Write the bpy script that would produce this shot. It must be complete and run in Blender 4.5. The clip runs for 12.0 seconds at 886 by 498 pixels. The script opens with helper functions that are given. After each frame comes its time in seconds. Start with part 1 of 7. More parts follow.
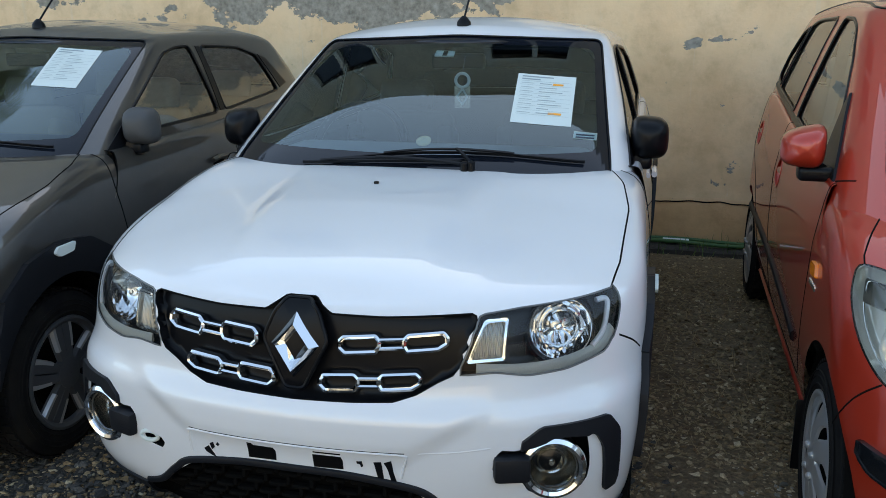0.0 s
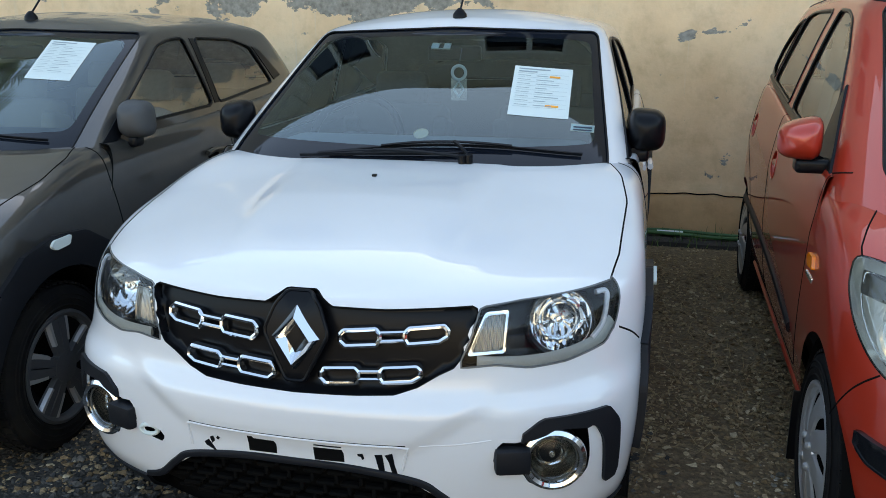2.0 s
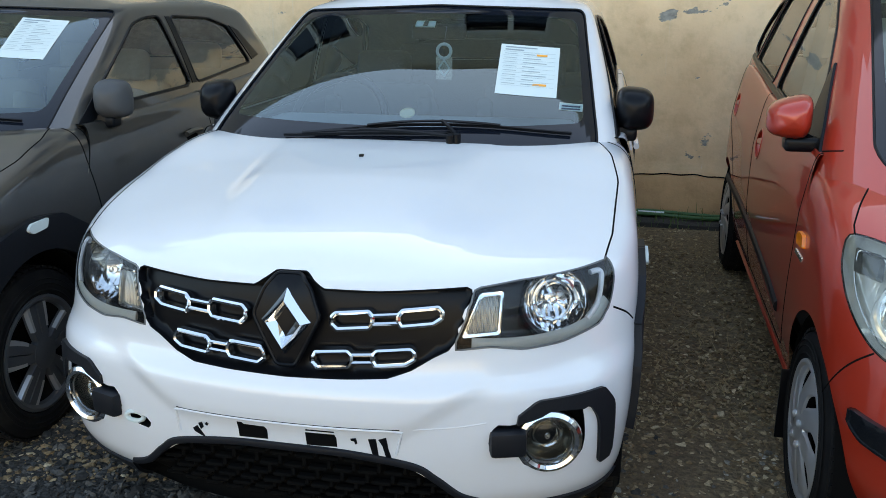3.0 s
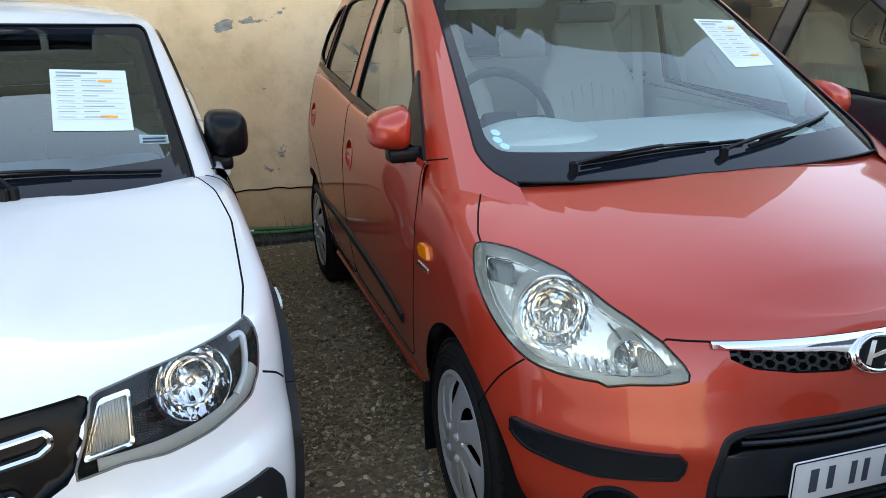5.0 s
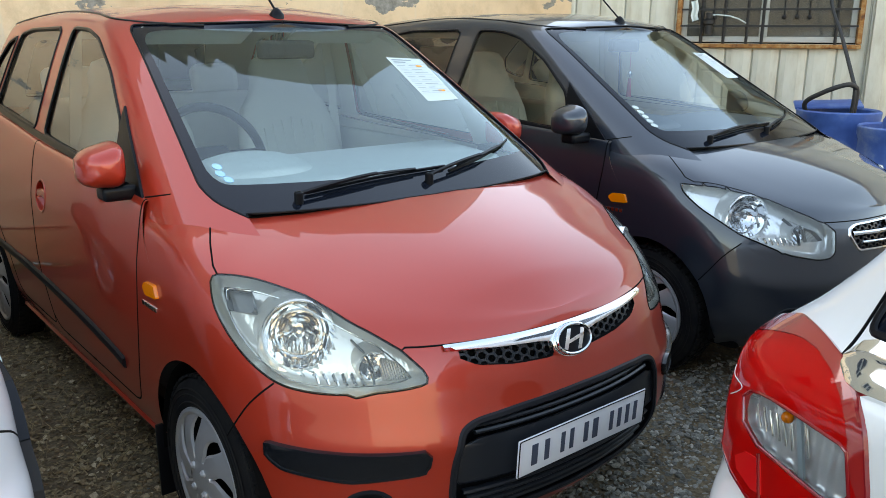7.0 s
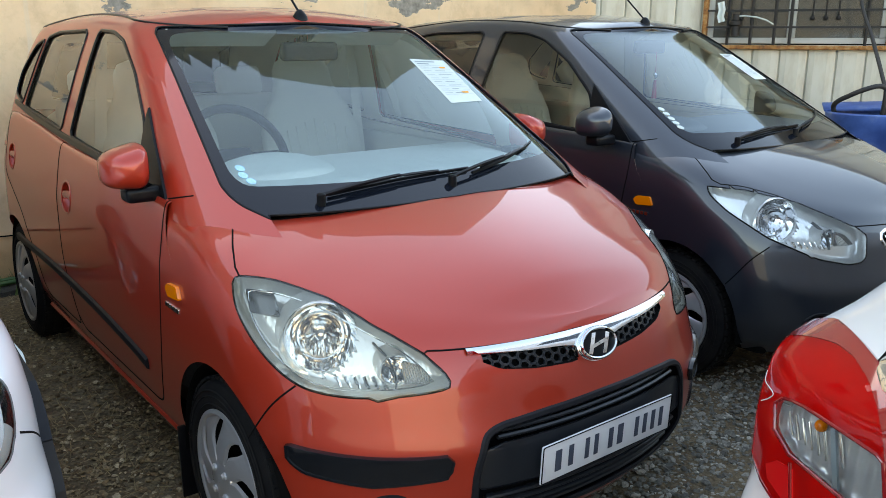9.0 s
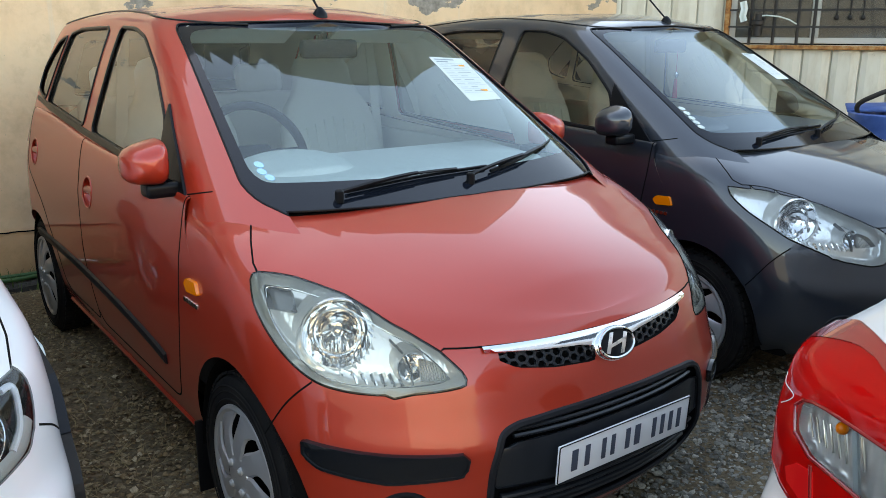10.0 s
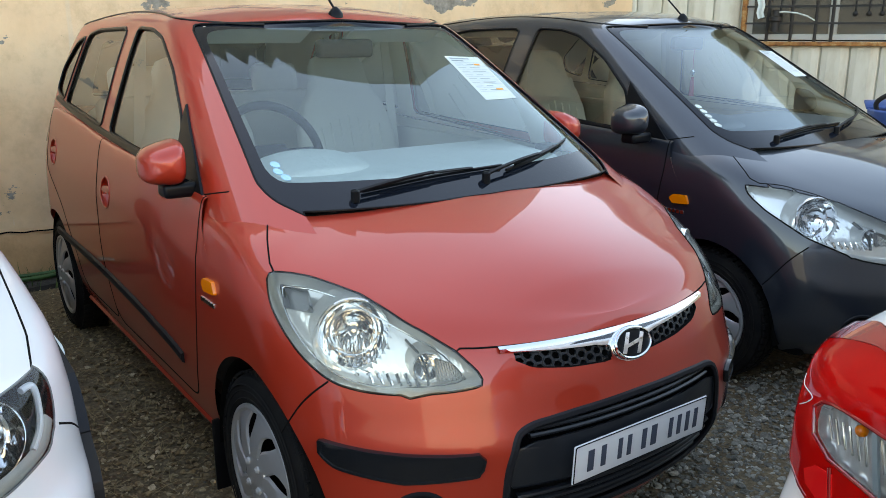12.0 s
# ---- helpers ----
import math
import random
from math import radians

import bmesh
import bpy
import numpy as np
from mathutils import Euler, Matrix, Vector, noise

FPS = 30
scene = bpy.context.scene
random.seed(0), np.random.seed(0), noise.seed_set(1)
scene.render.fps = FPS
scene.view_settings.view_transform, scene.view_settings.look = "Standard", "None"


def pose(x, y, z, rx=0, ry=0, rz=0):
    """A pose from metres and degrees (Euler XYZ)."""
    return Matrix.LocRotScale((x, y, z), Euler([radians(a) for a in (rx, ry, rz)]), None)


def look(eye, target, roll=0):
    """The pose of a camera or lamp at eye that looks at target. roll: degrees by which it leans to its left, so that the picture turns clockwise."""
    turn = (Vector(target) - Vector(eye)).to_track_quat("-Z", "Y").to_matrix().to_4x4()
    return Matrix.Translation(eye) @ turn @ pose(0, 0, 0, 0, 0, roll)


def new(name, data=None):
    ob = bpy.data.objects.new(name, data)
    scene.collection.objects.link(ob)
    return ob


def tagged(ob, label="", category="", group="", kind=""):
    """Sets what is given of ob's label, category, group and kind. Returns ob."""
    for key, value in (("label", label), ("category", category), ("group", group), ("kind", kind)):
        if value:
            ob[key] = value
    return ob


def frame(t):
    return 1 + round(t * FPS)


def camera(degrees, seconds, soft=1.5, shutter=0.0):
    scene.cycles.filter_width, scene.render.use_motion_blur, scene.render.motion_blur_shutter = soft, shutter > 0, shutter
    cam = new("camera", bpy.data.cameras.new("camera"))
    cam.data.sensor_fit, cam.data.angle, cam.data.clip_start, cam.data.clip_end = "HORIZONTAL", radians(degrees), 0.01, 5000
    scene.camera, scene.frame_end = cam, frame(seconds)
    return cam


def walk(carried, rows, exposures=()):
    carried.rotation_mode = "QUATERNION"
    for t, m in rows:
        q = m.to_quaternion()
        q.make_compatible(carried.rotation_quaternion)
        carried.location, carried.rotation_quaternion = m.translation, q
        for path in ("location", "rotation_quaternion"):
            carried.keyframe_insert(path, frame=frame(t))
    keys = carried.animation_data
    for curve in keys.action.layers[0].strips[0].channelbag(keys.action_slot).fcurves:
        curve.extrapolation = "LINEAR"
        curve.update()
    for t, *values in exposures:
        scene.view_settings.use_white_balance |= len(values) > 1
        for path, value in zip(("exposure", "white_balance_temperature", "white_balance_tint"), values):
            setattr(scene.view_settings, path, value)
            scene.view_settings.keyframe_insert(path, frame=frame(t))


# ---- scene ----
cam = camera(56.5, 12.0, 0.9)
PATH = [
    (0, (0.08, 0.002, 1.44), (0.068, 1.932, 0.916), -0.3),
    (0.5, (0.074, 0.005, 1.439), (0.061, 1.935, 0.916), -0.3),
    (1, (0.064, 0.005, 1.441), (0.052, 1.935, 0.92), -0.5),
    (1.5, (0.066, 0.001, 1.437), (0.044, 1.932, 0.919), -0.6),
    (2, (0.06, 0.002, 1.44), (0.068, 1.927, 0.899), -0.3),
    (2.5, (0.036, 0.011, 1.437), (0.077, 1.929, 0.872), -0.3),
    (2.7, (0.026, 0.023, 1.431), (0.078, 1.938, 0.855), -0.3),
    (4.3, (0.008, 0.174, 1.419), (0.43, 2.042, 0.842), 0.3),
    (4.5, (0.001, 0.263, 1.418), (0.568, 2.095, 0.853), -0.1),
    (5, (-0.019, 0.36, 1.44), (1.004, 1.978, 0.862), -1.3),
    (5.5, (-0.099, 0.391, 1.451), (1.286, 1.704, 0.854), -0.8),
    (6, (-0.157, 0.393, 1.451), (1.394, 1.528, 0.896), 0.1),
    (6.5, (-0.17, 0.378, 1.45), (1.419, 1.477, 0.931), 0.4),
    (7, (-0.187, 0.367, 1.456), (1.395, 1.479, 0.945), 0.3),
    (9, (-0.171, 0.38, 1.449), (1.38, 1.537, 0.945), 0.1),
    (9.5, (-0.172, 0.38, 1.45), (1.366, 1.555, 0.945), 0.3),
    (10, (-0.168, 0.382, 1.444), (1.357, 1.573, 0.938), 0.3),
    (10.5, (-0.17, 0.384, 1.443), (1.349, 1.583, 0.938), 0.3),
    (11, (-0.167, 0.384, 1.443), (1.348, 1.587, 0.94), 0.2),
    (11.5, (-0.168, 0.384, 1.449), (1.34, 1.595, 0.94), 0.1),
    (12, (-0.169, 0.384, 1.449), (1.332, 1.602, 0.938), -0.0),
]
walk(cam, [(t, look(eye, target, roll)) for t, eye, target, roll in PATH], exposures=[(0, 1.98, 8150, 5), (2.0, 2.18, 8150, 5), (2.5, 2.20, 8150, 5), (4.5, 2.80, 8350, 7), (5.0, 2.57, 8600, 8), (5.5, 2.58, 9000, 8), (7.0, 2.60, 9150, 8), (12.0, 2.58, 9150, 8)])

# ---- light ----
world = bpy.data.worlds.new("world")
scene.world = world
world.use_nodes = True
SUN_EL, SUN_AZ = 34.0, 15.0   # degrees; azimuth from +y towards +x
sky = world.node_tree.nodes.new("ShaderNodeTexSky")
sky.sky_type = "NISHITA"
sky.sun_disc = False
sky.sun_elevation, sky.sun_rotation = radians(SUN_EL), radians(SUN_AZ)
sky.air_density, sky.dust_density, sky.ozone_density = 1.0, 0.8, 1.0
world.node_tree.links.new(sky.outputs[0], world.node_tree.nodes["Background"].inputs[0])
world.node_tree.nodes["Background"].inputs[1].default_value = 0.15
sun_dir = Vector((math.sin(radians(SUN_AZ)) * math.cos(radians(SUN_EL)), math.cos(radians(SUN_AZ)) * math.cos(radians(SUN_EL)), math.sin(radians(SUN_EL))))
sun = new("sun", bpy.data.lights.new("sun", "SUN"))
sun.data.energy, sun.data.angle, sun.data.color = 4.0, radians(0.5), (1.0, 0.93, 0.82)
sun.matrix_world = look(sun_dir * 30, (0, 0, 0))


# ---- materials ----
def material(name, color=(0.5, 0.5, 0.5), rough=0.5, metal=0.0, coat=0.0, **more):
    m = bpy.data.materials.new(name)
    m.use_nodes = True
    p = m.node_tree.nodes["Principled BSDF"]
    p.inputs["Base Color"].default_value = (*color, 1)
    p.inputs["Roughness"].default_value = rough
    p.inputs["Metallic"].default_value = metal
    p.inputs["Coat Weight"].default_value = coat
    p.inputs["Coat Roughness"].default_value = 0.03
    p.inputs["Coat IOR"].default_value = 1.65
    for k, v in more.items():
        p.inputs[k.replace("_", " ")].default_value = v
    return m


def nodes_of(m):
    t = m.node_tree
    return t.nodes, t.links, t.nodes["Principled BSDF"]


def coords(m, scale=1.0, kind="Object"):
    n, l, _ = nodes_of(m)
    c, mp = n.new("ShaderNodeTexCoord"), n.new("ShaderNodeMapping")
    mp.inputs["Scale"].default_value = scale if isinstance(scale, tuple) else (scale,) * 3
    l.new(c.outputs[kind], mp.inputs["Vector"])
    return mp.outputs[0]


def noise_tex(m, vec, scale, detail=6.0, rough=0.6, distort=0.0):
    n, l, _ = nodes_of(m)
    t = n.new("ShaderNodeTexNoise")
    t.inputs["Scale"].default_value, t.inputs["Detail"].default_value = scale, detail
    t.inputs["Roughness"].default_value, t.inputs["Distortion"].default_value = rough, distort
    l.new(vec, t.inputs["Vector"])
    return t.outputs["Fac"]


def ramp(m, fac, stops):
    n, l, _ = nodes_of(m)
    r = n.new("ShaderNodeValToRGB")
    e = r.color_ramp.elements
    while len(e) < len(stops):
        e.new(0.5)
    for s, (pos, c) in zip(e, stops):
        s.position, s.color = pos, (*(c if isinstance(c, tuple) else (c, c, c)), 1)
    l.new(fac, r.inputs[0])
    return r.outputs[0]


def mix(m, fac, a, b, blend="MIX"):
    n, l, _ = nodes_of(m)
    x = n.new("ShaderNodeMix")
    x.data_type, x.blend_type = "RGBA", blend
    for sock, v in ((x.inputs[0], fac), (x.inputs[6], a), (x.inputs[7], b)):
        if isinstance(v, bpy.types.NodeSocket):
            l.new(v, sock)
        else:
            sock.default_value = v if isinstance(v, float) else (*v, 1)
    return x.outputs[2]


def bump(m, height, strength=0.3, dist=0.01):
    n, l, p = nodes_of(m)
    b = n.new("ShaderNodeBump")
    b.inputs["Strength"].default_value, b.inputs["Distance"].default_value = strength, dist
    l.new(height, b.inputs["Height"])
    l.new(b.outputs[0], p.inputs["Normal"])
    return b


def paint(name, color, metal, rough, dust=0.08, dust_color=(0.45, 0.40, 0.34), coat_ior=1.6):
    """Car paint: flake base under clear coat, with a thin film of dust."""
    m = material(name, color, rough, metal, 1.0, Coat_IOR=coat_ior)
    n, l, p = nodes_of(m)
    v = coords(m)
    big = noise_tex(m, v, 2.3, 5, 0.65)
    fine = noise_tex(m, v, 900.0, 1, 0.5)
    film = ramp(m, big, [(0.35, 0.0), (0.75, dust)])
    flake = mix(m, 0.10 if metal > 0.2 else 0.0, color, tuple(min(1, c * 2.2) for c in color))
    base = mix(m, fine, color, flake) if metal > 0.2 else color
    l.new(mix(m, film, base, dust_color), p.inputs["Base Color"])
    l.new(ramp(m, big, [(0.3, 0.008), (0.8, 0.035)]), p.inputs["Coat Roughness"])
    return m


WHITE = paint("white_paint", (0.76, 0.76, 0.77), 0.0, 0.3, 0.06)
GREY_BROWN = paint("brown_grey_paint", (0.028, 0.026, 0.0235), 0.20, 0.36, 0.05)
RED = paint("copper_red_paint", (0.43, 0.030, 0.012), 0.30, 0.40, 0.0, coat_ior=1.48)
SLATE = paint("slate_grey_paint", (0.013, 0.018, 0.028), 0.15, 0.36, 0.0, coat_ior=1.6)
PEARL = paint("pearl_white_paint", (0.78, 0.77, 0.74), 0.0, 0.3, 0.06)
BLACK = material("black_plastic", (0.0045, 0.005, 0.0065), 0.30, Specular_IOR_Level=0.16)
TRIM = material("textured_black_trim", (0.009, 0.010, 0.013), 0.50, Specular_IOR_Level=0.24)
bump(TRIM, noise_tex(TRIM, coords(TRIM), 420.0, 2), 0.25, 0.001)
GLOSS = material("gloss_black", (0.006, 0.008, 0.013), 0.06, Specular_IOR_Level=0.28)
SHINY = material("polished_black_strip", (0.008, 0.009, 0.011), 0.10)
CARRIER = material("satin_black_plastic", (0.012, 0.014, 0.018), 0.34)
GAP = material("panel_gap", (0.004, 0.004, 0.004), 0.9, Specular_IOR_Level=0.1)
CHROME = material("chrome", (0.86, 0.87, 0.88), 0.06, 1.0)
SILVER = material("reflector", (0.82, 0.83, 0.84), 0.12, 1.0)
SATIN = material("satin_silver", (0.46, 0.47, 0.48), 0.34, 0.55)
RUBBER = material("tyre_rubber", (0.010, 0.010, 0.011), 0.85, Specular_IOR_Level=0.15)
l_ = RUBBER.node_tree.links
l_.new(ramp(RUBBER, noise_tex(RUBBER, coords(RUBBER), 9.0), [(0.4, (0.006, 0.006, 0.007)), (0.75, (0.016, 0.015, 0.013))]), RUBBER.node_tree.nodes["Principled BSDF"].inputs["Base Color"])
# near-black for hollows and undersides: their shade is put into the colour
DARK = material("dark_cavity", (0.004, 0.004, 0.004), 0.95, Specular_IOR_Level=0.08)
AMBER = material("amber_lens", (0.90, 0.21, 0.004), 0.15, 0.0, 0.15)
PAPER = material("white_paper", (0.62, 0.69, 0.67), 0.8)
INK = material("ink", (0.05, 0.06, 0.09), 0.8)
PRINT = material("faded_print", (0.28, 0.34, 0.36), 0.8)
ORANGE = material("orange_marker", (0.9, 0.38, 0.05), 0.8)
CREAM = material("cream_upholstery", (0.66, 0.59, 0.44), 0.8)
BEIGE = material("pale_beige_cloth", (0.70, 0.68, 0.60), 0.9)
CHARCOAL = material("charcoal_upholstery", (0.045, 0.043, 0.042), 0.85)
for m_ in (CREAM, BEIGE, CHARCOAL):
    bump(m_, noise_tex(m_, coords(m_), 160.0, 3), 0.35, 0.003)


def clear(name, tint, rough=0.0, ior=1.5, haze=0.0, sheen=(1.0, 1.0, 1.0), film=(0.80, 0.77, 0.66)):
    m = bpy.data.materials.new(name)
    m.use_nodes = True
    t = m.node_tree
    n, l = t.nodes, t.links
    n.remove(n["Principled BSDF"])
    tr, gl, mx, fr = n.new("ShaderNodeBsdfTransparent"), n.new("ShaderNodeBsdfGlossy"), n.new("ShaderNodeMixShader"), n.new("ShaderNodeFresnel")
    tr.inputs[0].default_value = (*tint, 1)
    gl.inputs["Roughness"].default_value = rough
    gl.inputs["Color"].default_value = (*sheen, 1)
    fr.inputs[0].default_value = ior
    l.new(fr.outputs[0], mx.inputs[0])
    l.new(tr.outputs[0], mx.inputs[1])
    l.new(gl.outputs[0], mx.inputs[2])
    last = mx
    if haze:
        di, mh = n.new("ShaderNodeBsdfDiffuse"), n.new("ShaderNodeMixShader")
        di.inputs[0].default_value = (*film, 1)
        mh.inputs[0].default_value = haze
        l.new(mx.outputs[0], mh.inputs[1])
        l.new(di.outputs[0], mh.inputs[2])
        last = mh
    l.new(last.outputs[0], n["Material Output"].inputs[0])
    return m


# windscreen sheen is bluish: the mirrored sky's blue put into the gloss colour
GLASS = clear("car_glass", (0.88, 0.98, 0.98), 0.0, 1.80, 0.0, (0.78, 0.95, 1.0))
GLASS_TINTED = clear("sky_sheen_glass", (0.92, 0.99, 0.98), 0.0, 1.60, 0.0, (0.80, 0.95, 1.0))
CLEANER_GLASS = clear("clear_screen_glass", (0.92, 0.98, 0.96), 0.0, 1.72, 0.0, (0.85, 0.95, 1.0))
DOOR_PLAIN = clear("plain_door_glass", (0.93, 0.95, 0.92), 0.0, 1.6)
SIDE_GLASS = clear("door_glass", (0.92, 0.95, 0.92), 0.0, 2.3)
DARK_RIM = material("dark_grey_rim", (0.10, 0.105, 0.115), 0.4, 0.5)
LENS = clear("lamp_lens", (0.97, 0.98, 0.98), 0.01, 1.38, 0.003)
LENS_OLD = clear("yellowed_lamp_lens", (0.97, 0.96, 0.90), 0.015, 1.5, 0.014)


# ---- building helpers ----
def link(name, verts, faces, mat=None, parent=None, label="", smooth=True, normals=None):
    me = bpy.data.meshes.new(name)
    me.from_pydata([tuple(v) for v in verts], [], [tuple(int(i) for i in f) for f in faces])
    if smooth:
        me.shade_smooth()
    if normals is not None:
        me.normals_split_custom_set_from_vertices([tuple(v) for v in normals])
    ob = new(name, me)
    if mat is not None:
        me.materials.append(mat)
    if parent is not None:
        ob.parent = parent
    if label:
        tagged(ob, label)
    return ob


def part(name, bm, mat, parent, label="", smooth=True):
    bmesh.ops.recalc_face_normals(bm, faces=bm.faces)
    me = bpy.data.meshes.new(name)
    bm.to_mesh(me)
    bm.free()
    if smooth:
        me.shade_smooth()
        try:
            me.set_sharp_from_angle(angle=radians(38))
        except AttributeError:
            pass
    me.materials.append(mat)
    ob = new(name, me)
    if parent is not None:
        ob.parent = parent
    if label:
        tagged(ob, label)
    return ob


def thing(name, m, label, category, group="", kind=""):
    ob = new(name)
    ob.empty_display_size = 0.2
    ob.matrix_world = m
    return tagged(ob, label, category, group, kind)


def box(sx, sy, sz, bev=0.0, at=(0, 0, 0), seg=2, bm=None, rot=None):
    out = bm or bmesh.new()
    r = bmesh.ops.create_cube(out, size=1.0)["verts"]
    mat = Matrix.Translation(at) @ (rot or Matrix()) @ Matrix.Diagonal((sx, sy, sz, 1))
    bmesh.ops.transform(out, matrix=mat, verts=r)
    if bev:
        es = list({e for v in r for e in v.link_edges})
        bmesh.ops.bevel(out, geom=es, offset=bev, segments=seg, affect="EDGES", profile=0.6)
    return out


def lathe(profile, n=48, axis="x", bm=None, at=(0, 0, 0)):
    """Turn a (radius, along) profile round an axis."""
    out = bm or bmesh.new()
    rows = []
    for r, h in profile:
        row = []
        for k in range(n):
            a = 2 * math.pi * k / n
            c, s = r * math.cos(a), r * math.sin(a)
            p = {"x": (h, c, s), "y": (c, h, s), "z": (c, s, h)}[axis]
            row.append(out.verts.new(Vector(p) + Vector(at)))
        rows.append(row)
    for a, b in zip(rows, rows[1:]):
        for k in range(n):
            out.faces.new((a[k], a[(k + 1) % n], b[(k + 1) % n], b[k]))
    return out


def sweep(path, section, normals, closed=False, bm=None, caps=True):
    """Sweep a small (side, up) section along a path; up follows the normals given."""
    out = bm or bmesh.new()
    path = [Vector(p) for p in path]
    n = len(path)
    rows = []
    for i, p in enumerate(path):
        a, b = path[i - 1] if (i or closed) else p, path[(i + 1) % n] if (i < n - 1 or closed) else p
        t = (b - a).normalized() if (b - a).length > 1e-9 else Vector((1, 0, 0))
        up = Vector(normals[i])
        up = (up - t * up.dot(t)).normalized()
        side = t.cross(up)
        rows.append([out.verts.new(p + side * u + up * v) for u, v in section])
    m = len(section)
    for i in range(n if closed else n - 1):
        a, b = rows[i], rows[(i + 1) % n]
        for k in range(m):
            out.faces.new((a[k], a[(k + 1) % m], b[(k + 1) % m], b[k]))
    if caps and not closed:
        out.faces.new(rows[0])
        out.faces.new(rows[-1])
    return out


def ring_section(r, n=8, flat=1.0):
    return [(r * math.cos(2 * math.pi * k / n), r * flat * math.sin(2 * math.pi * k / n)) for k in range(n)]


def pchip(points):
    """Smooth curve through (x, y) points without overshoot."""
    x, y = np.array([p[0] for p in points], float), np.array([p[1] for p in points], float)
    h, d = np.diff(x), np.diff(y) / np.diff(x)
    m = np.zeros_like(y)
    for k in range(1, len(x) - 1):
        if d[k - 1] * d[k] > 0:
            w1, w2 = 2 * h[k] + h[k - 1], h[k] + 2 * h[k - 1]
            m[k] = (w1 + w2) / (w1 / d[k - 1] + w2 / d[k])
    m[0], m[-1] = d[0], d[-1]

    def f(v):
        v = np.asarray(v, float)
        q = np.clip(v, x[0], x[-1])
        k = np.clip(np.searchsorted(x, q, side="right") - 1, 0, len(x) - 2)
        t = (q - x[k]) / h[k]
        return ((1 + 2 * t) * (1 - t) ** 2 * y[k] + t * (1 - t) ** 2 * h[k] * m[k] + t * t * (3 - 2 * t) * y[k + 1] + t * t * (t - 1) * h[k] * m[k + 1])
    return f


def round_path(points, per=10, closed=True):
    """Catmull-Rom curve through 2D or 3D points."""
    pts = [np.array(p, float) for p in points]
    n, out = len(pts), []
    for i in range(n if closed else n - 1):
        p0, p1 = pts[i - 1] if (i or closed) else pts[0], pts[i]
        p2, p3 = pts[(i + 1) % n], pts[(i + 2) % n] if (i + 2 < n or closed) else pts[-1]
        for k in range(per):
            t = k / per
            out.append(0.5 * (2 * p1 + (p2 - p0) * t + (2 * p0 - 5 * p1 + 4 * p2 - p3) * t * t + (3 * p1 - p0 - 3 * p2 + p3) * t ** 3))
    if not closed:
        out.append(pts[-1])
    return out


def soft_corners(points, r, per=5):
    """Closed polygon with its corners rounded by r."""
    pts = [np.array(p, float) for p in points]
    out = []
    for i, p in enumerate(pts):
        a, b = pts[i - 1] - p, pts[(i + 1) % len(pts)] - p
        la, lb = np.linalg.norm(a), np.linalg.norm(b)
        q = min(r, la * 0.45, lb * 0.45)
        s, e = p + a / la * q, p + b / lb * q
        for k in range(per + 1):
            t = k / per
            out.append((1 - t) ** 2 * s + 2 * t * (1 - t) * p + t * t * e)
    return out


def dense(points, step=0.02, closed=True):
    pts = [np.array(p, float) for p in points]
    out = []
    for i in range(len(pts) if closed else len(pts) - 1):
        a, b = pts[i], pts[(i + 1) % len(pts)]
        k = max(1, int(np.linalg.norm(b - a) / step))
        out += [a + (b - a) * j / k for j in range(k)]
    return out if closed else out + [pts[-1]]


def signed(poly, q):
    """Signed distance of 2D points to a polygon, positive inside."""
    poly = np.array(poly, float)
    best, inside = np.full(len(q), 1e9), np.zeros(len(q), bool)
    for a, b in zip(poly, np.roll(poly, -1, 0)):
        e = b - a
        w = q - a
        t = np.clip((w @ e) / max(e @ e, 1e-12), 0, 1)
        best = np.minimum(best, np.hypot(*(w - t[:, None] * e).T))
        c = (a[1] <= q[:, 1]) != (b[1] <= q[:, 1])
        with np.errstate(divide="ignore", invalid="ignore"):
            xx = a[0] + (q[:, 1] - a[1]) / (b[1] - a[1]) * (b[0] - a[0])
        inside ^= c & (q[:, 0] < xx)
    return np.where(inside, best, -best)


# ---- more materials ----
SMOKE = material("smoke_grey_plastic", (0.16, 0.165, 0.165), 0.25, 0.3)
LAMP_DARK = material("lamp_housing_dark", (0.010, 0.011, 0.014), 0.15, 0.0, Specular_IOR_Level=0.2)
LAMP_GREY = material("lamp_housing_grey", (0.88, 0.88, 0.85), 0.17, 0.55)
FACET = material("faceted_reflector", (0.80, 0.81, 0.82), 0.06, 0.95)
v_ = FACET.node_tree.nodes.new("ShaderNodeTexVoronoi")
v_.inputs["Scale"].default_value = 34.0
FACET.node_tree.links.new(coords(FACET, (1.0, 1.0, 0.45)), v_.inputs["Vector"])
bump(FACET, v_.outputs["Distance"], 0.22, 0.012)
CLEAR_RIB = material("ribbed_clear", (0.62, 0.61, 0.58), 0.16, 0.6)
_n, _l, _p = nodes_of(CLEAR_RIB)
_w = _n.new("ShaderNodeTexWave")
_w.inputs["Scale"].default_value = 60.0
_l.new(coords(CLEAR_RIB), _w.inputs["Vector"])
bump(CLEAR_RIB, _w.outputs["Fac"], 0.8, 0.004)
bump(LAMP_GREY, noise_tex(LAMP_GREY, coords(LAMP_GREY, (60.0, 60.0, 12.0)), 1.0, 1), 0.30, 0.005)
STRIP = material("translucent_grey_strip", (0.40, 0.41, 0.39), 0.25)
FOG_BOWL = material("smoky_bowl", (0.20, 0.185, 0.15), 0.2, 0.9)
PLATE_WHITE = material("plate_white", (0.74, 0.74, 0.76), 0.4)
CLOTH = material("pale_dash_cloth", (0.78, 0.79, 0.72), 0.9)
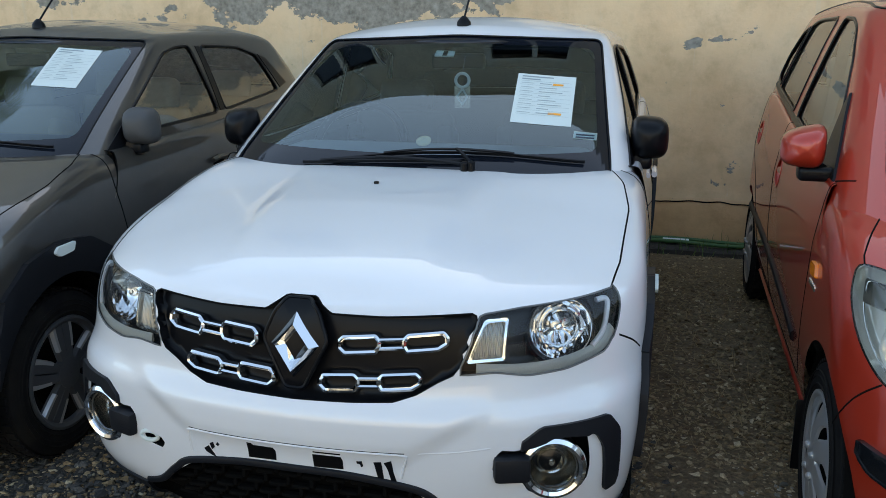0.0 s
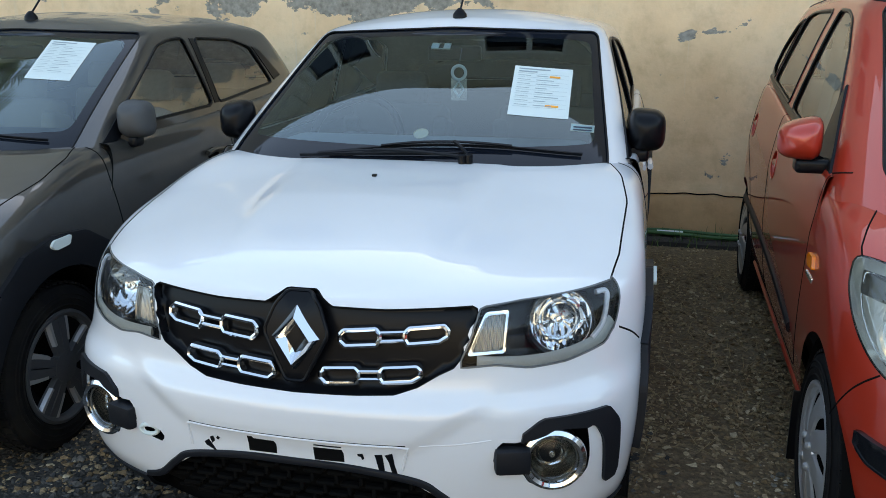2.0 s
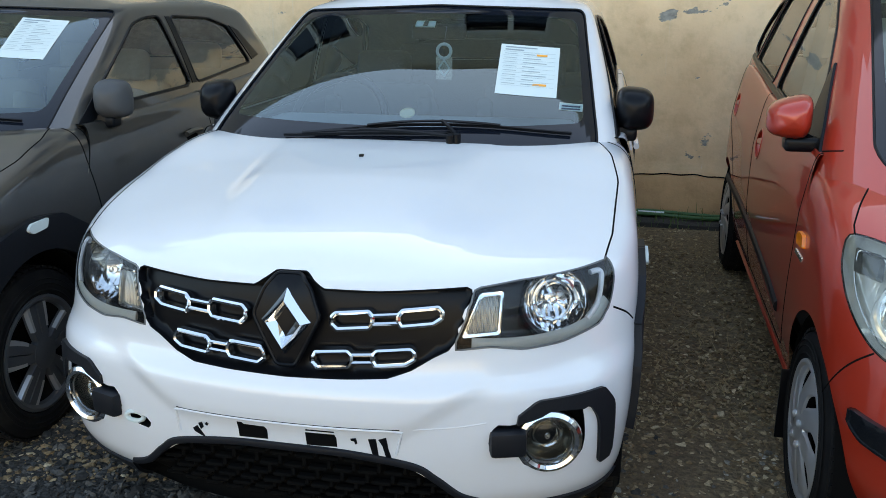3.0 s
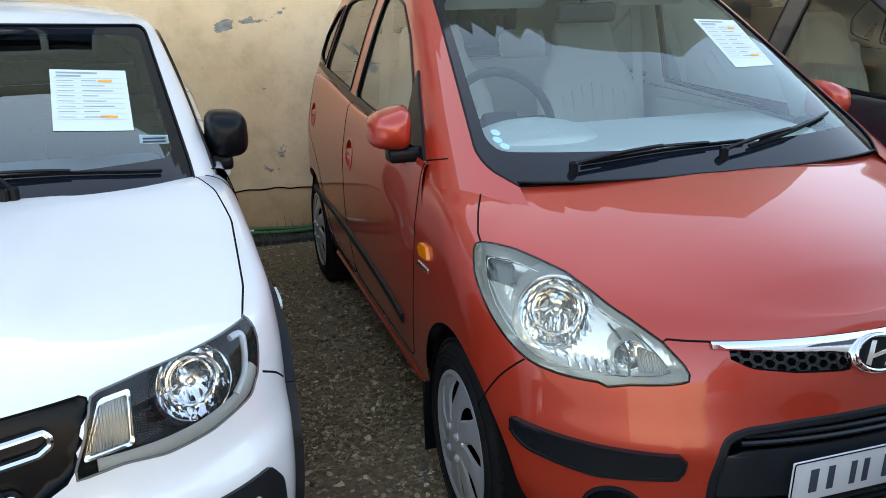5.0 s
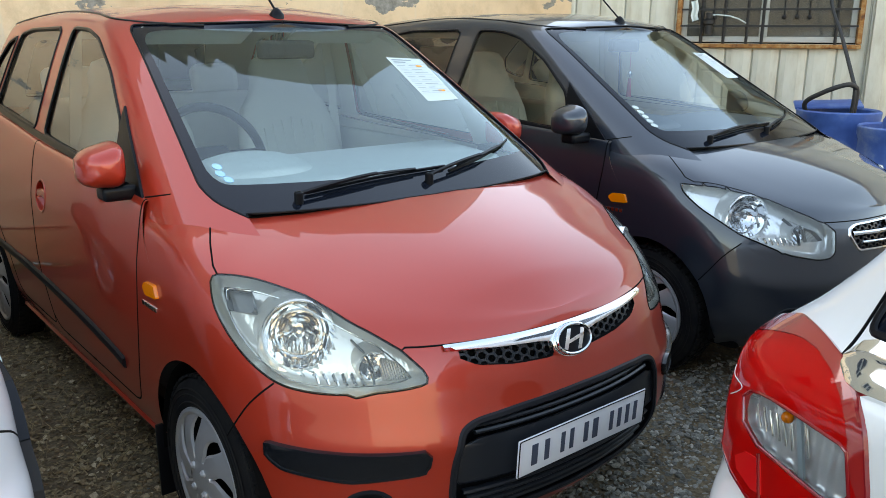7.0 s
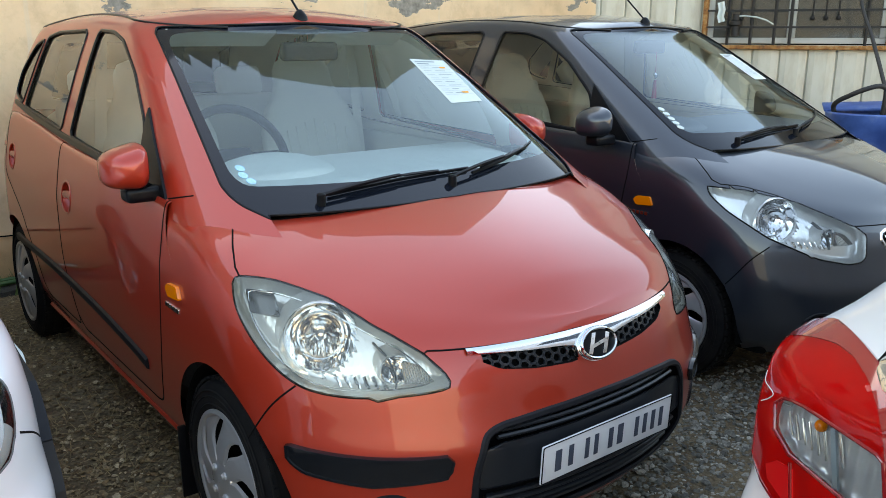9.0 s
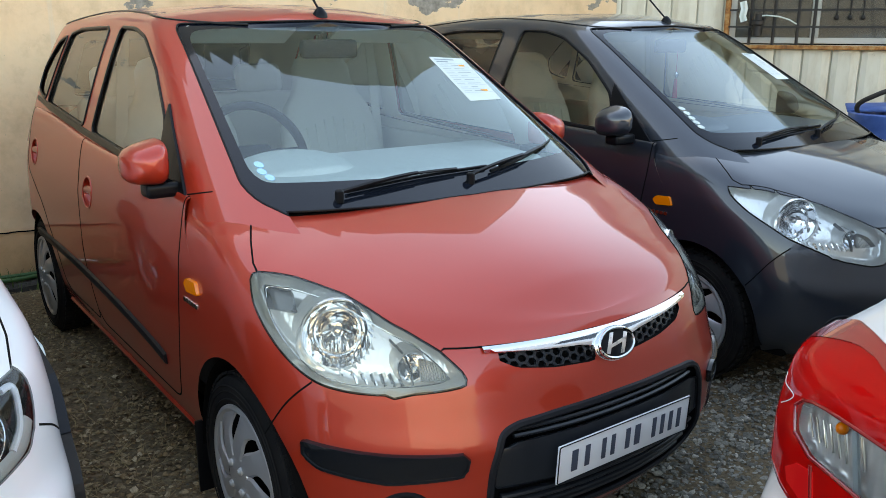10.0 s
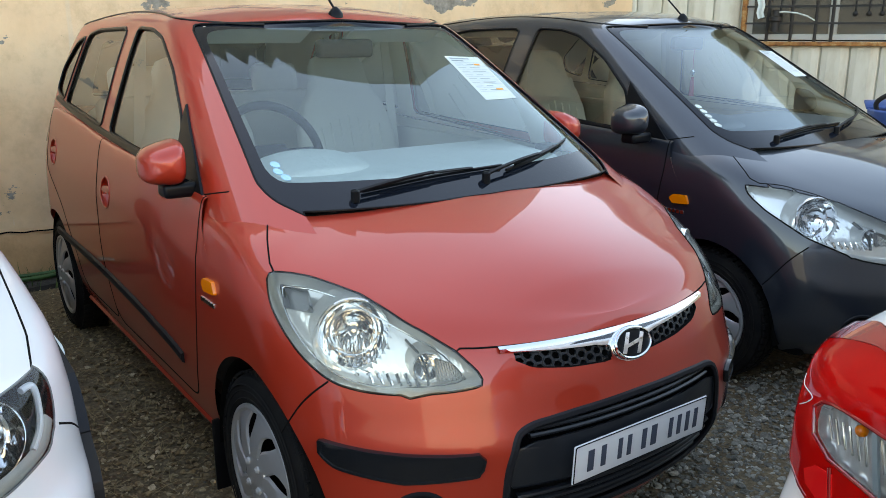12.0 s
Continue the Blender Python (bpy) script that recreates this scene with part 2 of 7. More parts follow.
bump(CLOTH, noise_tex(CLOTH, coords(CLOTH), 14.0, 6), 0.5, 0.02)
WINE = material("red_tassel", (0.42, 0.01, 0.03), 0.7)


# ---- car skins ----
from mathutils.bvhtree import BVHTree

FRONT = ((1, 0, 0), (0, 0, 1), (0, -1, 0))
SIDE = ((0, 1, 0), (0, 0, 1), (1, 0, 0))
CORNER = ((0.70711, 0.70711, 0), (0, 0, 1), (0.70711, -0.70711, 0))
TOP = ((1, 0, 0), (0, 1, 0), (0, 0, 1))
BACK = ((1, 0, 0), (0, 0, 1), (0, 1, 0))


def half_grid(columns):
    """Half of a skin from columns of points (x >= 0), mirrored and joined on x = 0."""
    g = np.array(columns)
    n, m, _ = g.shape
    verts, faces, index = [], [], {}
    for s in (1, -1):
        for i in range(n):
            for j in range(m):
                p = g[i, j]
                if s < 0 and abs(p[0]) < 1e-6:
                    index[s, i, j] = index[1, i, j]
                    continue
                index[s, i, j] = len(verts)
                verts.append((p[0] * s, p[1], p[2]))
        for i in range(n - 1):
            for j in range(m - 1):
                a, b, c, d = index[s, i, j], index[s, i + 1, j], index[s, i + 1, j + 1], index[s, i, j + 1]
                for t in ((a, b, c), (a, c, d)):
                    if len(set(t)) == 3:
                        faces.append(t if s > 0 else t[::-1])
    return np.array(verts), np.array(faces)


def relax(line, at, reach, times):
    line = line.copy()
    lo, hi = max(1, at - reach), min(len(line) - 1, at + reach)
    for _ in range(times):
        line[lo:hi] = 0.5 * line[lo:hi] + 0.25 * (line[lo - 1:hi - 1] + line[lo + 1:hi + 1])
    return line


def outline(c, front, width, rear, d, p, dr, pr, nf, ns, nr):
    """Plan outline at heights c (one per column) from the middle of the front, round the side, to the middle of the rear."""
    xs, ys = [], []
    for i in range(nf + ns + nr + 1):
        h = c[i]
        w, b0, b1, dd = width(h), front(h), rear(h), d(h)
        if i <= nf:
            f = math.pi / 2 * i / nf
            xs.append(w * math.sin(f) ** (2 / p)), ys.append(b0 + dd * (1 - max(0.0, math.cos(f)) ** (2 / p)))
        elif i <= nf + ns:
            xs.append(w), ys.append(b0 + dd + (b1 - dr - b0 - dd) * (i - nf) / ns)
        else:
            f = math.pi / 2 * (1 - (i - nf - ns) / nr)
            xs.append(w * math.sin(f) ** (2 / pr) if f > 1e-6 else 0.0), ys.append(b1 - dr * (1 - max(0.0, math.cos(f)) ** (2 / pr)))
    return np.array(xs, float), np.array(ys, float)


def shell(front, width, rear, d, p, dr, pr, bottom, edge, spine, end, nf=70, ns=110, nr=34, up=44, across=30, soft=(9, 14), ledge=0.07, crease=None, waist=None):
    """A skin of rising outlines with a crowned top; the top is open behind end, but for a ledge."""
    N = nf + ns + nr + 1
    zero = np.zeros(N)
    top = zero + float(edge(0.0))
    for _ in range(12):
        x, y = outline(top, front, width, rear, d, p, dr, pr, nf, ns, nr)
        top = 0.5 * top + 0.5 * edge(y)
    cols = []
    last = max(i for i in range(N) if y[i] <= end) if end < 90 else N - 1
    for j in range(up + 1):
        t = j / up
        h = bottom + (top - bottom) * t
        cols.append(np.stack([*outline(h, front, width, rear, d, p, dr, pr, nf, ns, nr), h], 1))
    low = np.stack(cols, 1)                       # column, height, xyz
    if waist is not None:
        low[:, :, 0] *= waist(low[:, :, 1])
    s = np.linspace(1, 0, across + 1)[1:]
    out, back = [], []
    for i in range(N):
        edge_p = low[i, -1]
        if i <= last:
            by = y[0] + (min(end, y[-1]) - y[0]) * (i / last) ** 1.3
            ln = np.stack([edge_p[0] * s, by + (edge_p[1] - by) * s, s * 0], 1)
            ln[:, 2] = edge_p[2] + (spine(ln[:, 1]) - edge_p[2]) * (1 - s ** 2.3)
            if crease is not None:
                ln[:, 2] += crease(ln[:, 0], ln[:, 1])
            out.append(relax(np.vstack([low[i], ln]), up, *soft))
        if i >= last and end < 90:
            q = 1 - s
            ln = np.stack([edge_p[0] - ledge * q, edge_p[1] + 0 * q, edge_p[2] + 0.006 * q], 1)
            back.append(relax(np.vstack([low[i], ln]), up, *soft))
    v, f = half_grid(out)
    if back:
        v2, f2 = half_grid(back)
        f = np.vstack([f, f2 + len(v)])
        v = np.vstack([v, v2])
    key = {}
    remap = np.array([key.setdefault(tuple(np.round(q, 5)), k) for k, q in enumerate(v)])
    f = remap[f]
    return v, f[(f[:, 0] != f[:, 1]) & (f[:, 1] != f[:, 2]) & (f[:, 0] != f[:, 2])]


class Skin:
    """A triangle skin that outlines can be cut into; each cut gives its triangles a label."""

    def __init__(self, v, f):
        self.v, self.f = v, f
        self.mark = np.array(["body"] * len(f), dtype=object)
        self.n = self.vertex_normals()
        if (self.n * (v - np.array([0, v[:, 1].mean(), v[:, 2].mean()]))).sum() < 0:
            self.f = self.f[:, ::-1].copy()
            self.n = -self.n
        self.tree = BVHTree.FromPolygons([tuple(p) for p in v], [tuple(int(k) for k in t) for t in self.f])

    def vertex_normals(self):
        a, b, c = (self.v[self.f[:, k]] for k in range(3))
        fn = np.cross(b - a, c - a)
        n = np.zeros_like(self.v)
        for k in range(3):
            np.add.at(n, self.f[:, k], fn)
        return n / np.maximum(np.linalg.norm(n, axis=1), 1e-12)[:, None]

    def dent(self, depth):
        """Push the skin back along y by depth(vertices), before anything is cut."""
        self.v = self.v.copy()
        self.v[:, 1] += depth(self.v)
        self.n = self.vertex_normals()
        self.tree = BVHTree.FromPolygons([tuple(p) for p in self.v], [tuple(int(k) for k in t) for t in self.f])

    def cut(self, label, poly, view, side=0, only=("body",), facing=0.08):
        """Give the triangles inside a closed outline (in the view's two directions) a label. side: 1 or -1 keeps to that half."""
        e1, e2, to = (np.array(q, float) for q in view)
        v = self.v.copy()
        if side:
            v[:, 0] *= side
            to = to * np.array([side, 1, 1])
        q = np.stack([v @ e1, v @ e2], 1)
        d = signed(poly, q)
        ok = np.isin(self.mark, only) & ((self.n[self.f] @ to).min(1) > facing)
        if side:
            ok &= (v[self.f][:, :, 0].min(1) > -1e-6)
        sel = np.where(ok)[0]
        for t in sel:
            tri = self.f[t]
            for k in range(3):
                a, b = tri[k], tri[(k + 1) % 3]
                if d[a] * d[b] < 0:
                    w = d[a] / (d[a] - d[b])
                    p = self.v[a] + (self.v[b] - self.v[a]) * w
                    m = a if w < 0.5 else b
                    self.v[m] = p
                    d[m] = 0.0
        inside = d[self.f].sum(1) > 1e-9
        self.mark[ok & inside] = label

    def emit(self, name, mat, parent, labels=None, lift=0.0, label="", x=None):
        labels = labels or (name,)
        ok = np.isin(self.mark, labels)
        if x is not None:
            ok &= (self.v[self.f][:, :, 0].mean(1) * x > 0)
        f = self.f[ok]
        if not len(f):
            return None
        used, inv = np.unique(f, return_inverse=True)
        v = self.v[used] + self.n[used] * lift
        return link(name, v, inv.reshape(-1, 3), mat, parent, label, True, self.n[used])

    def rim(self, labels, x=None):
        """Closed edge loops of the labelled triangles: lists of (point, normal)."""
        ok = np.isin(self.mark, labels)
        if x is not None:
            ok &= (self.v[self.f][:, :, 0].mean(1) * x > 0)
        count = {}
        for t in self.f[ok]:
            for k in range(3):
                a, b = int(t[k]), int(t[(k + 1) % 3])
                count[a, b] = count.get((a, b), 0) + 1
        nxt = {}
        for (a, b) in count:
            if (b, a) not in count:
                nxt[a] = b
        loops = []
        while nxt:
            s = next(iter(nxt))
            loop, c = [], s
            while c in nxt:
                loop.append(c)
                c = nxt.pop(c)
            if len(loop) > 6:
                loops.append([(self.v[k], self.n[k]) for k in loop])
        return loops

    def at(self, points, view, side=1, lift=0.0):
        """Points and normals on the skin under 2D points of a view."""
        e1, e2, to = (np.array(q, float) * np.array([side, 1, 1]) for q in view)
        ps, ns = [], []
        for u, w in points:
            o = e1 * u + e2 * w + to * 4
            hit, n, _, _ = self.tree.ray_cast(Vector(o), Vector(-to))
            if hit is None:
                hit, n, _, _ = self.tree.find_nearest(Vector(e1 * u + e2 * w + to * (0.8 if view is SIDE else 0)))
            if n.dot(Vector(to)) < 0:
                n = -n
            ps.append(hit + n * lift), ns.append(n)
        return ps, ns

    def recess(self, name, labels, depth, mat, parent, label="", x=None, push=None, holes=()):
        """The floor and the wall of a pocket behind a cut-out; holes (centre, axis, radius) leave room for reflectors."""
        push = np.array(push if push is not None else (0, 1, 0), float)
        ok = np.isin(self.mark, labels)
        if x is not None:
            ok &= (self.v[self.f][:, :, 0].mean(1) * x > 0)
        f = self.f[ok]
        used, inv = np.unique(f, return_inverse=True)
        v0, f0 = self.v[used], inv.reshape(-1, 3)
        floor = v0 + push * depth
        for c, axis, r in holes:
            axis = np.array(axis, float) / np.linalg.norm(axis)
            off = floor[f0].mean(1) - np.array(c, float)
            off = off - (off @ axis)[:, None] * axis
            f0 = f0[np.linalg.norm(off, axis=1) > r]
        verts, faces = list(floor), list(f0)
        idx = {int(u): k for k, u in enumerate(used)}
        count = {(int(t[k]), int(t[(k + 1) % 3])) for t in f for k in range(3)}
        rimv = {}
        for a, b in count:
            if (b, a) in count:
                continue
            for q in (a, b):
                if q not in rimv:
                    rimv[q] = len(verts)
                    verts.append(self.v[q] - self.n[q] * 0.001)
            faces += [(rimv[a], rimv[b], idx[b]), (rimv[a], idx[b], idx[a])]
        return link(name, verts, faces, mat, parent, label, True)


def seal(skin, name, labels, mat, parent, width=0.008, high=0.004, x=None, label="", lift=0.0):
    """A strip that follows the edge of a cut-out."""
    bm = bmesh.new()
    for loop in skin.rim(labels, x):
        pts = [Vector(p) + Vector(n) * lift for p, n in loop]
        if sum((a - b).length for a, b in zip(pts, pts[1:])) < 0.16:
            continue
        keep = [0]
        for k in range(1, len(pts)):
            if (pts[k] - pts[keep[-1]]).length > 0.006:
                keep.append(k)
        sweep([pts[k] for k in keep], ring_section(width / 2, 6, 2 * high / width), [loop[k][1] for k in keep], True, bm)
    return part(name, bm, mat, parent, label)


def line_on(skin, name, points, view, side, mat, parent, width=0.006, high=0.003, lift=0.0, label="", closed=False, step=0.02, curve=True):
    pts = round_path(points, 8, closed) if curve else points
    pts = dense(pts, step, closed)
    p, n = skin.at(pts, view, side, lift)
    n = [sum((Vector(n[min(max(k + o, 0), len(n) - 1)]) for o in (-2, -1, 0, 1, 2)), Vector()).normalized() for k in range(len(n))]
    return part(name, sweep(p, ring_section(width / 2, 8, 2 * high / width), n, closed), mat, parent, label)


def slab_on(skin, name, poly, view, side, mat, parent, lift=0.008, label="", step=0.02, edge=0.6, drop=0.0):
    """A raised plate with a closed outline, following the skin; its edge rolls down to it."""
    poly = dense(poly, step)
    mid = np.mean(poly, axis=0)
    bm, rings = bmesh.new(), []
    for s, h in ((1.0, -0.004), (1.0, lift * edge), (0.97, lift), (0.8, lift), (0.55, lift), (0.28, lift)):
        p, n = skin.at([mid + (q - mid) * s for q in poly], view, side)
        rings.append([bm.verts.new(a + b * h) for a, b in zip(p, n)])
    for a, b in zip(rings, rings[1:]):
        for k in range(len(a)):
            bm.faces.new((a[k], a[(k + 1) % len(a)], b[(k + 1) % len(a)], b[k]))
    bm.faces.new(rings[-1])
    return part(name, bm, mat, parent, label)

# ---- car parts ----
def proj2(points, view):
    """3D points of one half of a car as the two coordinates of a view."""
    e1, e2 = np.array(view[0], float), np.array(view[1], float)
    return [(float(np.dot(e1, p)), float(np.dot(e2, p))) for p in points]


def circle(x, y, r, n=48, flat=1.0):
    return [(x + r * math.cos(2 * math.pi * k / n), y + r * flat * math.sin(2 * math.pi * k / n)) for k in range(n)]


def both(points):
    """A closed outline from its right half, mirrored."""
    return list(points) + [(-x, y) for x, y in reversed(points) if abs(x) > 1e-6]


def place(x, y, deg, z=0.0):
    return pose(x, y, z, 0, 0, -deg)


def moulding(skin, name, labels, mat, parent, lift=0.008, x=None, label=""):
    """A raised plate over a cut-out, with its edge turned down to the skin."""
    ok = np.isin(skin.mark, labels)
    if x is not None:
        ok &= (skin.v[skin.f][:, :, 0].mean(1) * x > 0)
    f = skin.f[ok]
    used, inv = np.unique(f, return_inverse=True)
    n = len(used)
    verts, norm = list(skin.v[used] + skin.n[used] * lift), list(skin.n[used])
    faces = list(inv.reshape(-1, 3))
    idx = {int(u): k for k, u in enumerate(used)}
    pairs = {(int(t[k]), int(t[(k + 1) % 3])) for t in f for k in range(3)}
    for a, b in pairs:
        if (b, a) in pairs:
            continue
        o = len(verts)
        verts += [skin.v[a] + skin.n[a] * lift, skin.v[b] + skin.n[b] * lift, skin.v[b] - skin.n[b] * 0.003, skin.v[a] - skin.n[a] * 0.003]
        side = np.cross(skin.v[b] - skin.v[a], skin.n[a])
        side = side / max(np.linalg.norm(side), 1e-9)
        norm += [side] * 4
        faces += [(o + 1, o, o + 3), (o + 1, o + 3, o + 2)]
    return link(name, verts, faces, mat, parent, label, True, norm)


def group_part(name, parent, label=""):
    """A part that only holds sub-parts together."""
    ob = new(name)
    ob.empty_display_size = 0.05
    ob.parent = parent
    if label:
        tagged(ob, label)
    return ob


def wheel(car, hub, z, side, face, tyre_r, style):
    """One wheel: tyre with tread blocks and a rim or cover."""
    w, r = 0.16, tyre_r
    s = side
    prof = [(0.19, -w + 0.02), (r - 0.025, -w), (r - 0.004, -w + 0.022), (r, -w * 0.5), (r - 0.003, -0.035), (r - 0.012, -0.012), (r - 0.045, 0.002), (0.205, 0.0), (0.196, -0.006), (0.185, -0.03), (0.12, -0.05)]
    tyre = part("wheel", lathe([(a, (face + b) * s) for a, b in prof], 72, at=(0, hub, z)), RUBBER, car, "black rubber tyre on a silver rim")
    bm = bmesh.new()
    for k in range(56):
        a = 2 * math.pi * k / 56
        for off, tw in ((-0.03, 0.12), (-0.075, 0.0), (-0.12, -0.12)):
            box(0.030, 0.022, 0.008, 0, at=((face + off) * s, hub + (r - 0.001) * math.cos(a + tw * 0.3), z + (r - 0.001) * math.sin(a + tw * 0.3)), bm=bm, rot=Matrix.Rotation(a - math.pi / 2, 4, "X"))
    part("tread", bm, RUBBER, tyre, smooth=False)
    bm = bmesh.new()
    for q in (0.214, 0.236, 0.252):
        lathe([(q - 0.003, (face + 0.001) * s), (q, (face + 0.004) * s), (q + 0.003, (face + 0.001) * s)], 64, at=(0, hub, z), bm=bm)
    part("sidewall_ridge", bm, RUBBER, tyre)
    R = 0.188
    # the dark behind the spokes is a near-black dish
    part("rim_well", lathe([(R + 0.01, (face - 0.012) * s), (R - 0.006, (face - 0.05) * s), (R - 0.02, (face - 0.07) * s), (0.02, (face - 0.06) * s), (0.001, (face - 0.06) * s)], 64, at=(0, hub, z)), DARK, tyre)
    bm = lathe([(R - 0.016, (face - 0.022) * s), (R - 0.012, (face - 0.006) * s), (R, (face + 0.003) * s), (R + 0.010, (face + 0.001) * s), (R + 0.012, (face - 0.01) * s)], 72, at=(0, hub, z))
    mat = SATIN
    if style == "cover":          # wheel cover with broad petals
        n, inner, outer = 8, 0.055, R - 0.010
        rr_at = lambda t: inner + (outer - inner) * t
        for k in range(n):
            a0 = 2 * math.pi * k / n
            pm = bmesh.new()
            pts = []
            for t in np.linspace(0, 1, 9):
                rr = inner + (outer - inner) * t
                a = a0 + 0.35 * t * t
                pts.append(((face + 0.010 - 0.018 * t * t) * s, hub + rr * math.cos(a), z + rr * math.sin(a)))
            sec = [(-1, -0.5), (-0.8, 0.6), (0, 1.0), (0.8, 0.6), (1, -0.5)]
            rows = []
            for i, p in enumerate(pts):
                t = i / 8
                half = rr_at(t) * 0.40 * (1.0 - 0.34 * math.sin(math.pi * min(1.0, max(0.0, (t - 0.25) / 0.75))))
                a = a0 + 0.35 * t * t
                rows.append([pm.verts.new((p[0] + v * 0.006 * s, p[1] - math.sin(a) * half * u, p[2] + math.cos(a) * half * u)) for u, v in sec])
            for ra, rb in zip(rows, rows[1:]):
                for i in range(len(sec) - 1):
                    pm.faces.new((ra[i], ra[i + 1], rb[i + 1], rb[i]))
            part("spoke", pm, SATIN, tyre)
        lathe([(0.066, (face - 0.002) * s), (0.062, (face + 0.012) * s), (0.03, (face + 0.018) * s), (0.001, (face + 0.019) * s)], 40, at=(0, hub, z), bm=bm)
        rim = part("wheel_cover", bm, mat, tyre, "silver plastic wheel cover with petal openings")
        for k in range(4):
            a = math.pi / 4 + k * math.pi / 2
            part("lug_nut", lathe([(0.011, (face + 0.008) * s), (0.011, (face + 0.020) * s), (0.006, (face + 0.026) * s), (0.001, (face + 0.026) * s)], 12, at=(0, hub + 0.045 * math.cos(a), z + 0.045 * math.sin(a))), SATIN, rim)
    else:                          # five broad twin spokes
        mat = style if not isinstance(style, str) else SATIN
        for k in range(5):
            a0 = 2 * math.pi * k / 5 + 0.3
            for off in (-0.17, 0.17):
                rows = []
                for t in np.linspace(0, 1, 7):
                    rr = 0.045 + (R - 0.055) * t
                    a = a0 + off * (1.5 - 0.7 * t)
                    half = 0.017 + 0.013 * t
                    x = face + 0.004 - 0.012 * t
                    rows.append([bm.verts.new(((x + v) * s, hub + rr * math.cos(a) - math.sin(a) * u, z + rr * math.sin(a) + math.cos(a) * u)) for u, v in ((-half, -0.02), (-half * 0.8, 0), (half * 0.8, 0), (half, -0.02))])
                for ra, rb in zip(rows, rows[1:]):
                    for i in range(3):
                        bm.faces.new((ra[i], ra[i + 1], rb[i + 1], rb[i]))
        lathe([(0.058, (face - 0.02) * s), (0.055, (face + 0.004) * s), (0.025, (face + 0.010) * s), (0.001, (face + 0.010) * s)], 32, at=(0, hub, z), bm=bm)
        part("rim", bm, mat, tyre, "dark grey five-spoke rim")
        for k in range(5):        # bright machined faces beside the spokes
            a0 = 2 * math.pi * k / 5 + 0.3
            for off, side_ in ((-0.17, -1), (0.17, 1)):
                pm, rows = bmesh.new(), []
                for t in np.linspace(0.35, 1, 6):
                    rr = 0.045 + (R - 0.055) * t
                    a = a0 + off * (1.5 - 0.7 * t)
                    half = (0.017 + 0.013 * t) * side_
                    x = face + 0.0055 - 0.012 * t
                    rows.append([pm.verts.new(((x + v) * s, hub + rr * math.cos(a) - math.sin(a) * u, z + rr * math.sin(a) + math.cos(a) * u)) for u, v in ((half * 0.35, 0.0), (half * 0.82, 0.0005), (half * 1.02, -0.012))])
                for ra, rb in zip(rows, rows[1:]):
                    for i in range(2):
                        pm.faces.new((ra[i], ra[i + 1], rb[i + 1], rb[i]))
                part("spoke_face", pm, SATIN, tyre)
    return tyre


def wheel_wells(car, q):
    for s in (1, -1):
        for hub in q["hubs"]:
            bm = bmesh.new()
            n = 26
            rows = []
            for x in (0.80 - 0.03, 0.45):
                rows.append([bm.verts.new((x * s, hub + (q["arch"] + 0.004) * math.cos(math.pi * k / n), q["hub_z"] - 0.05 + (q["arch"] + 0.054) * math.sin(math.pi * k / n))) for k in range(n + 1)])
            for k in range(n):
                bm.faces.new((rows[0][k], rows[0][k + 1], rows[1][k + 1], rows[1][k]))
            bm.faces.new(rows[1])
            # arch lined near-black to stand for its shade
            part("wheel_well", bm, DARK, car)


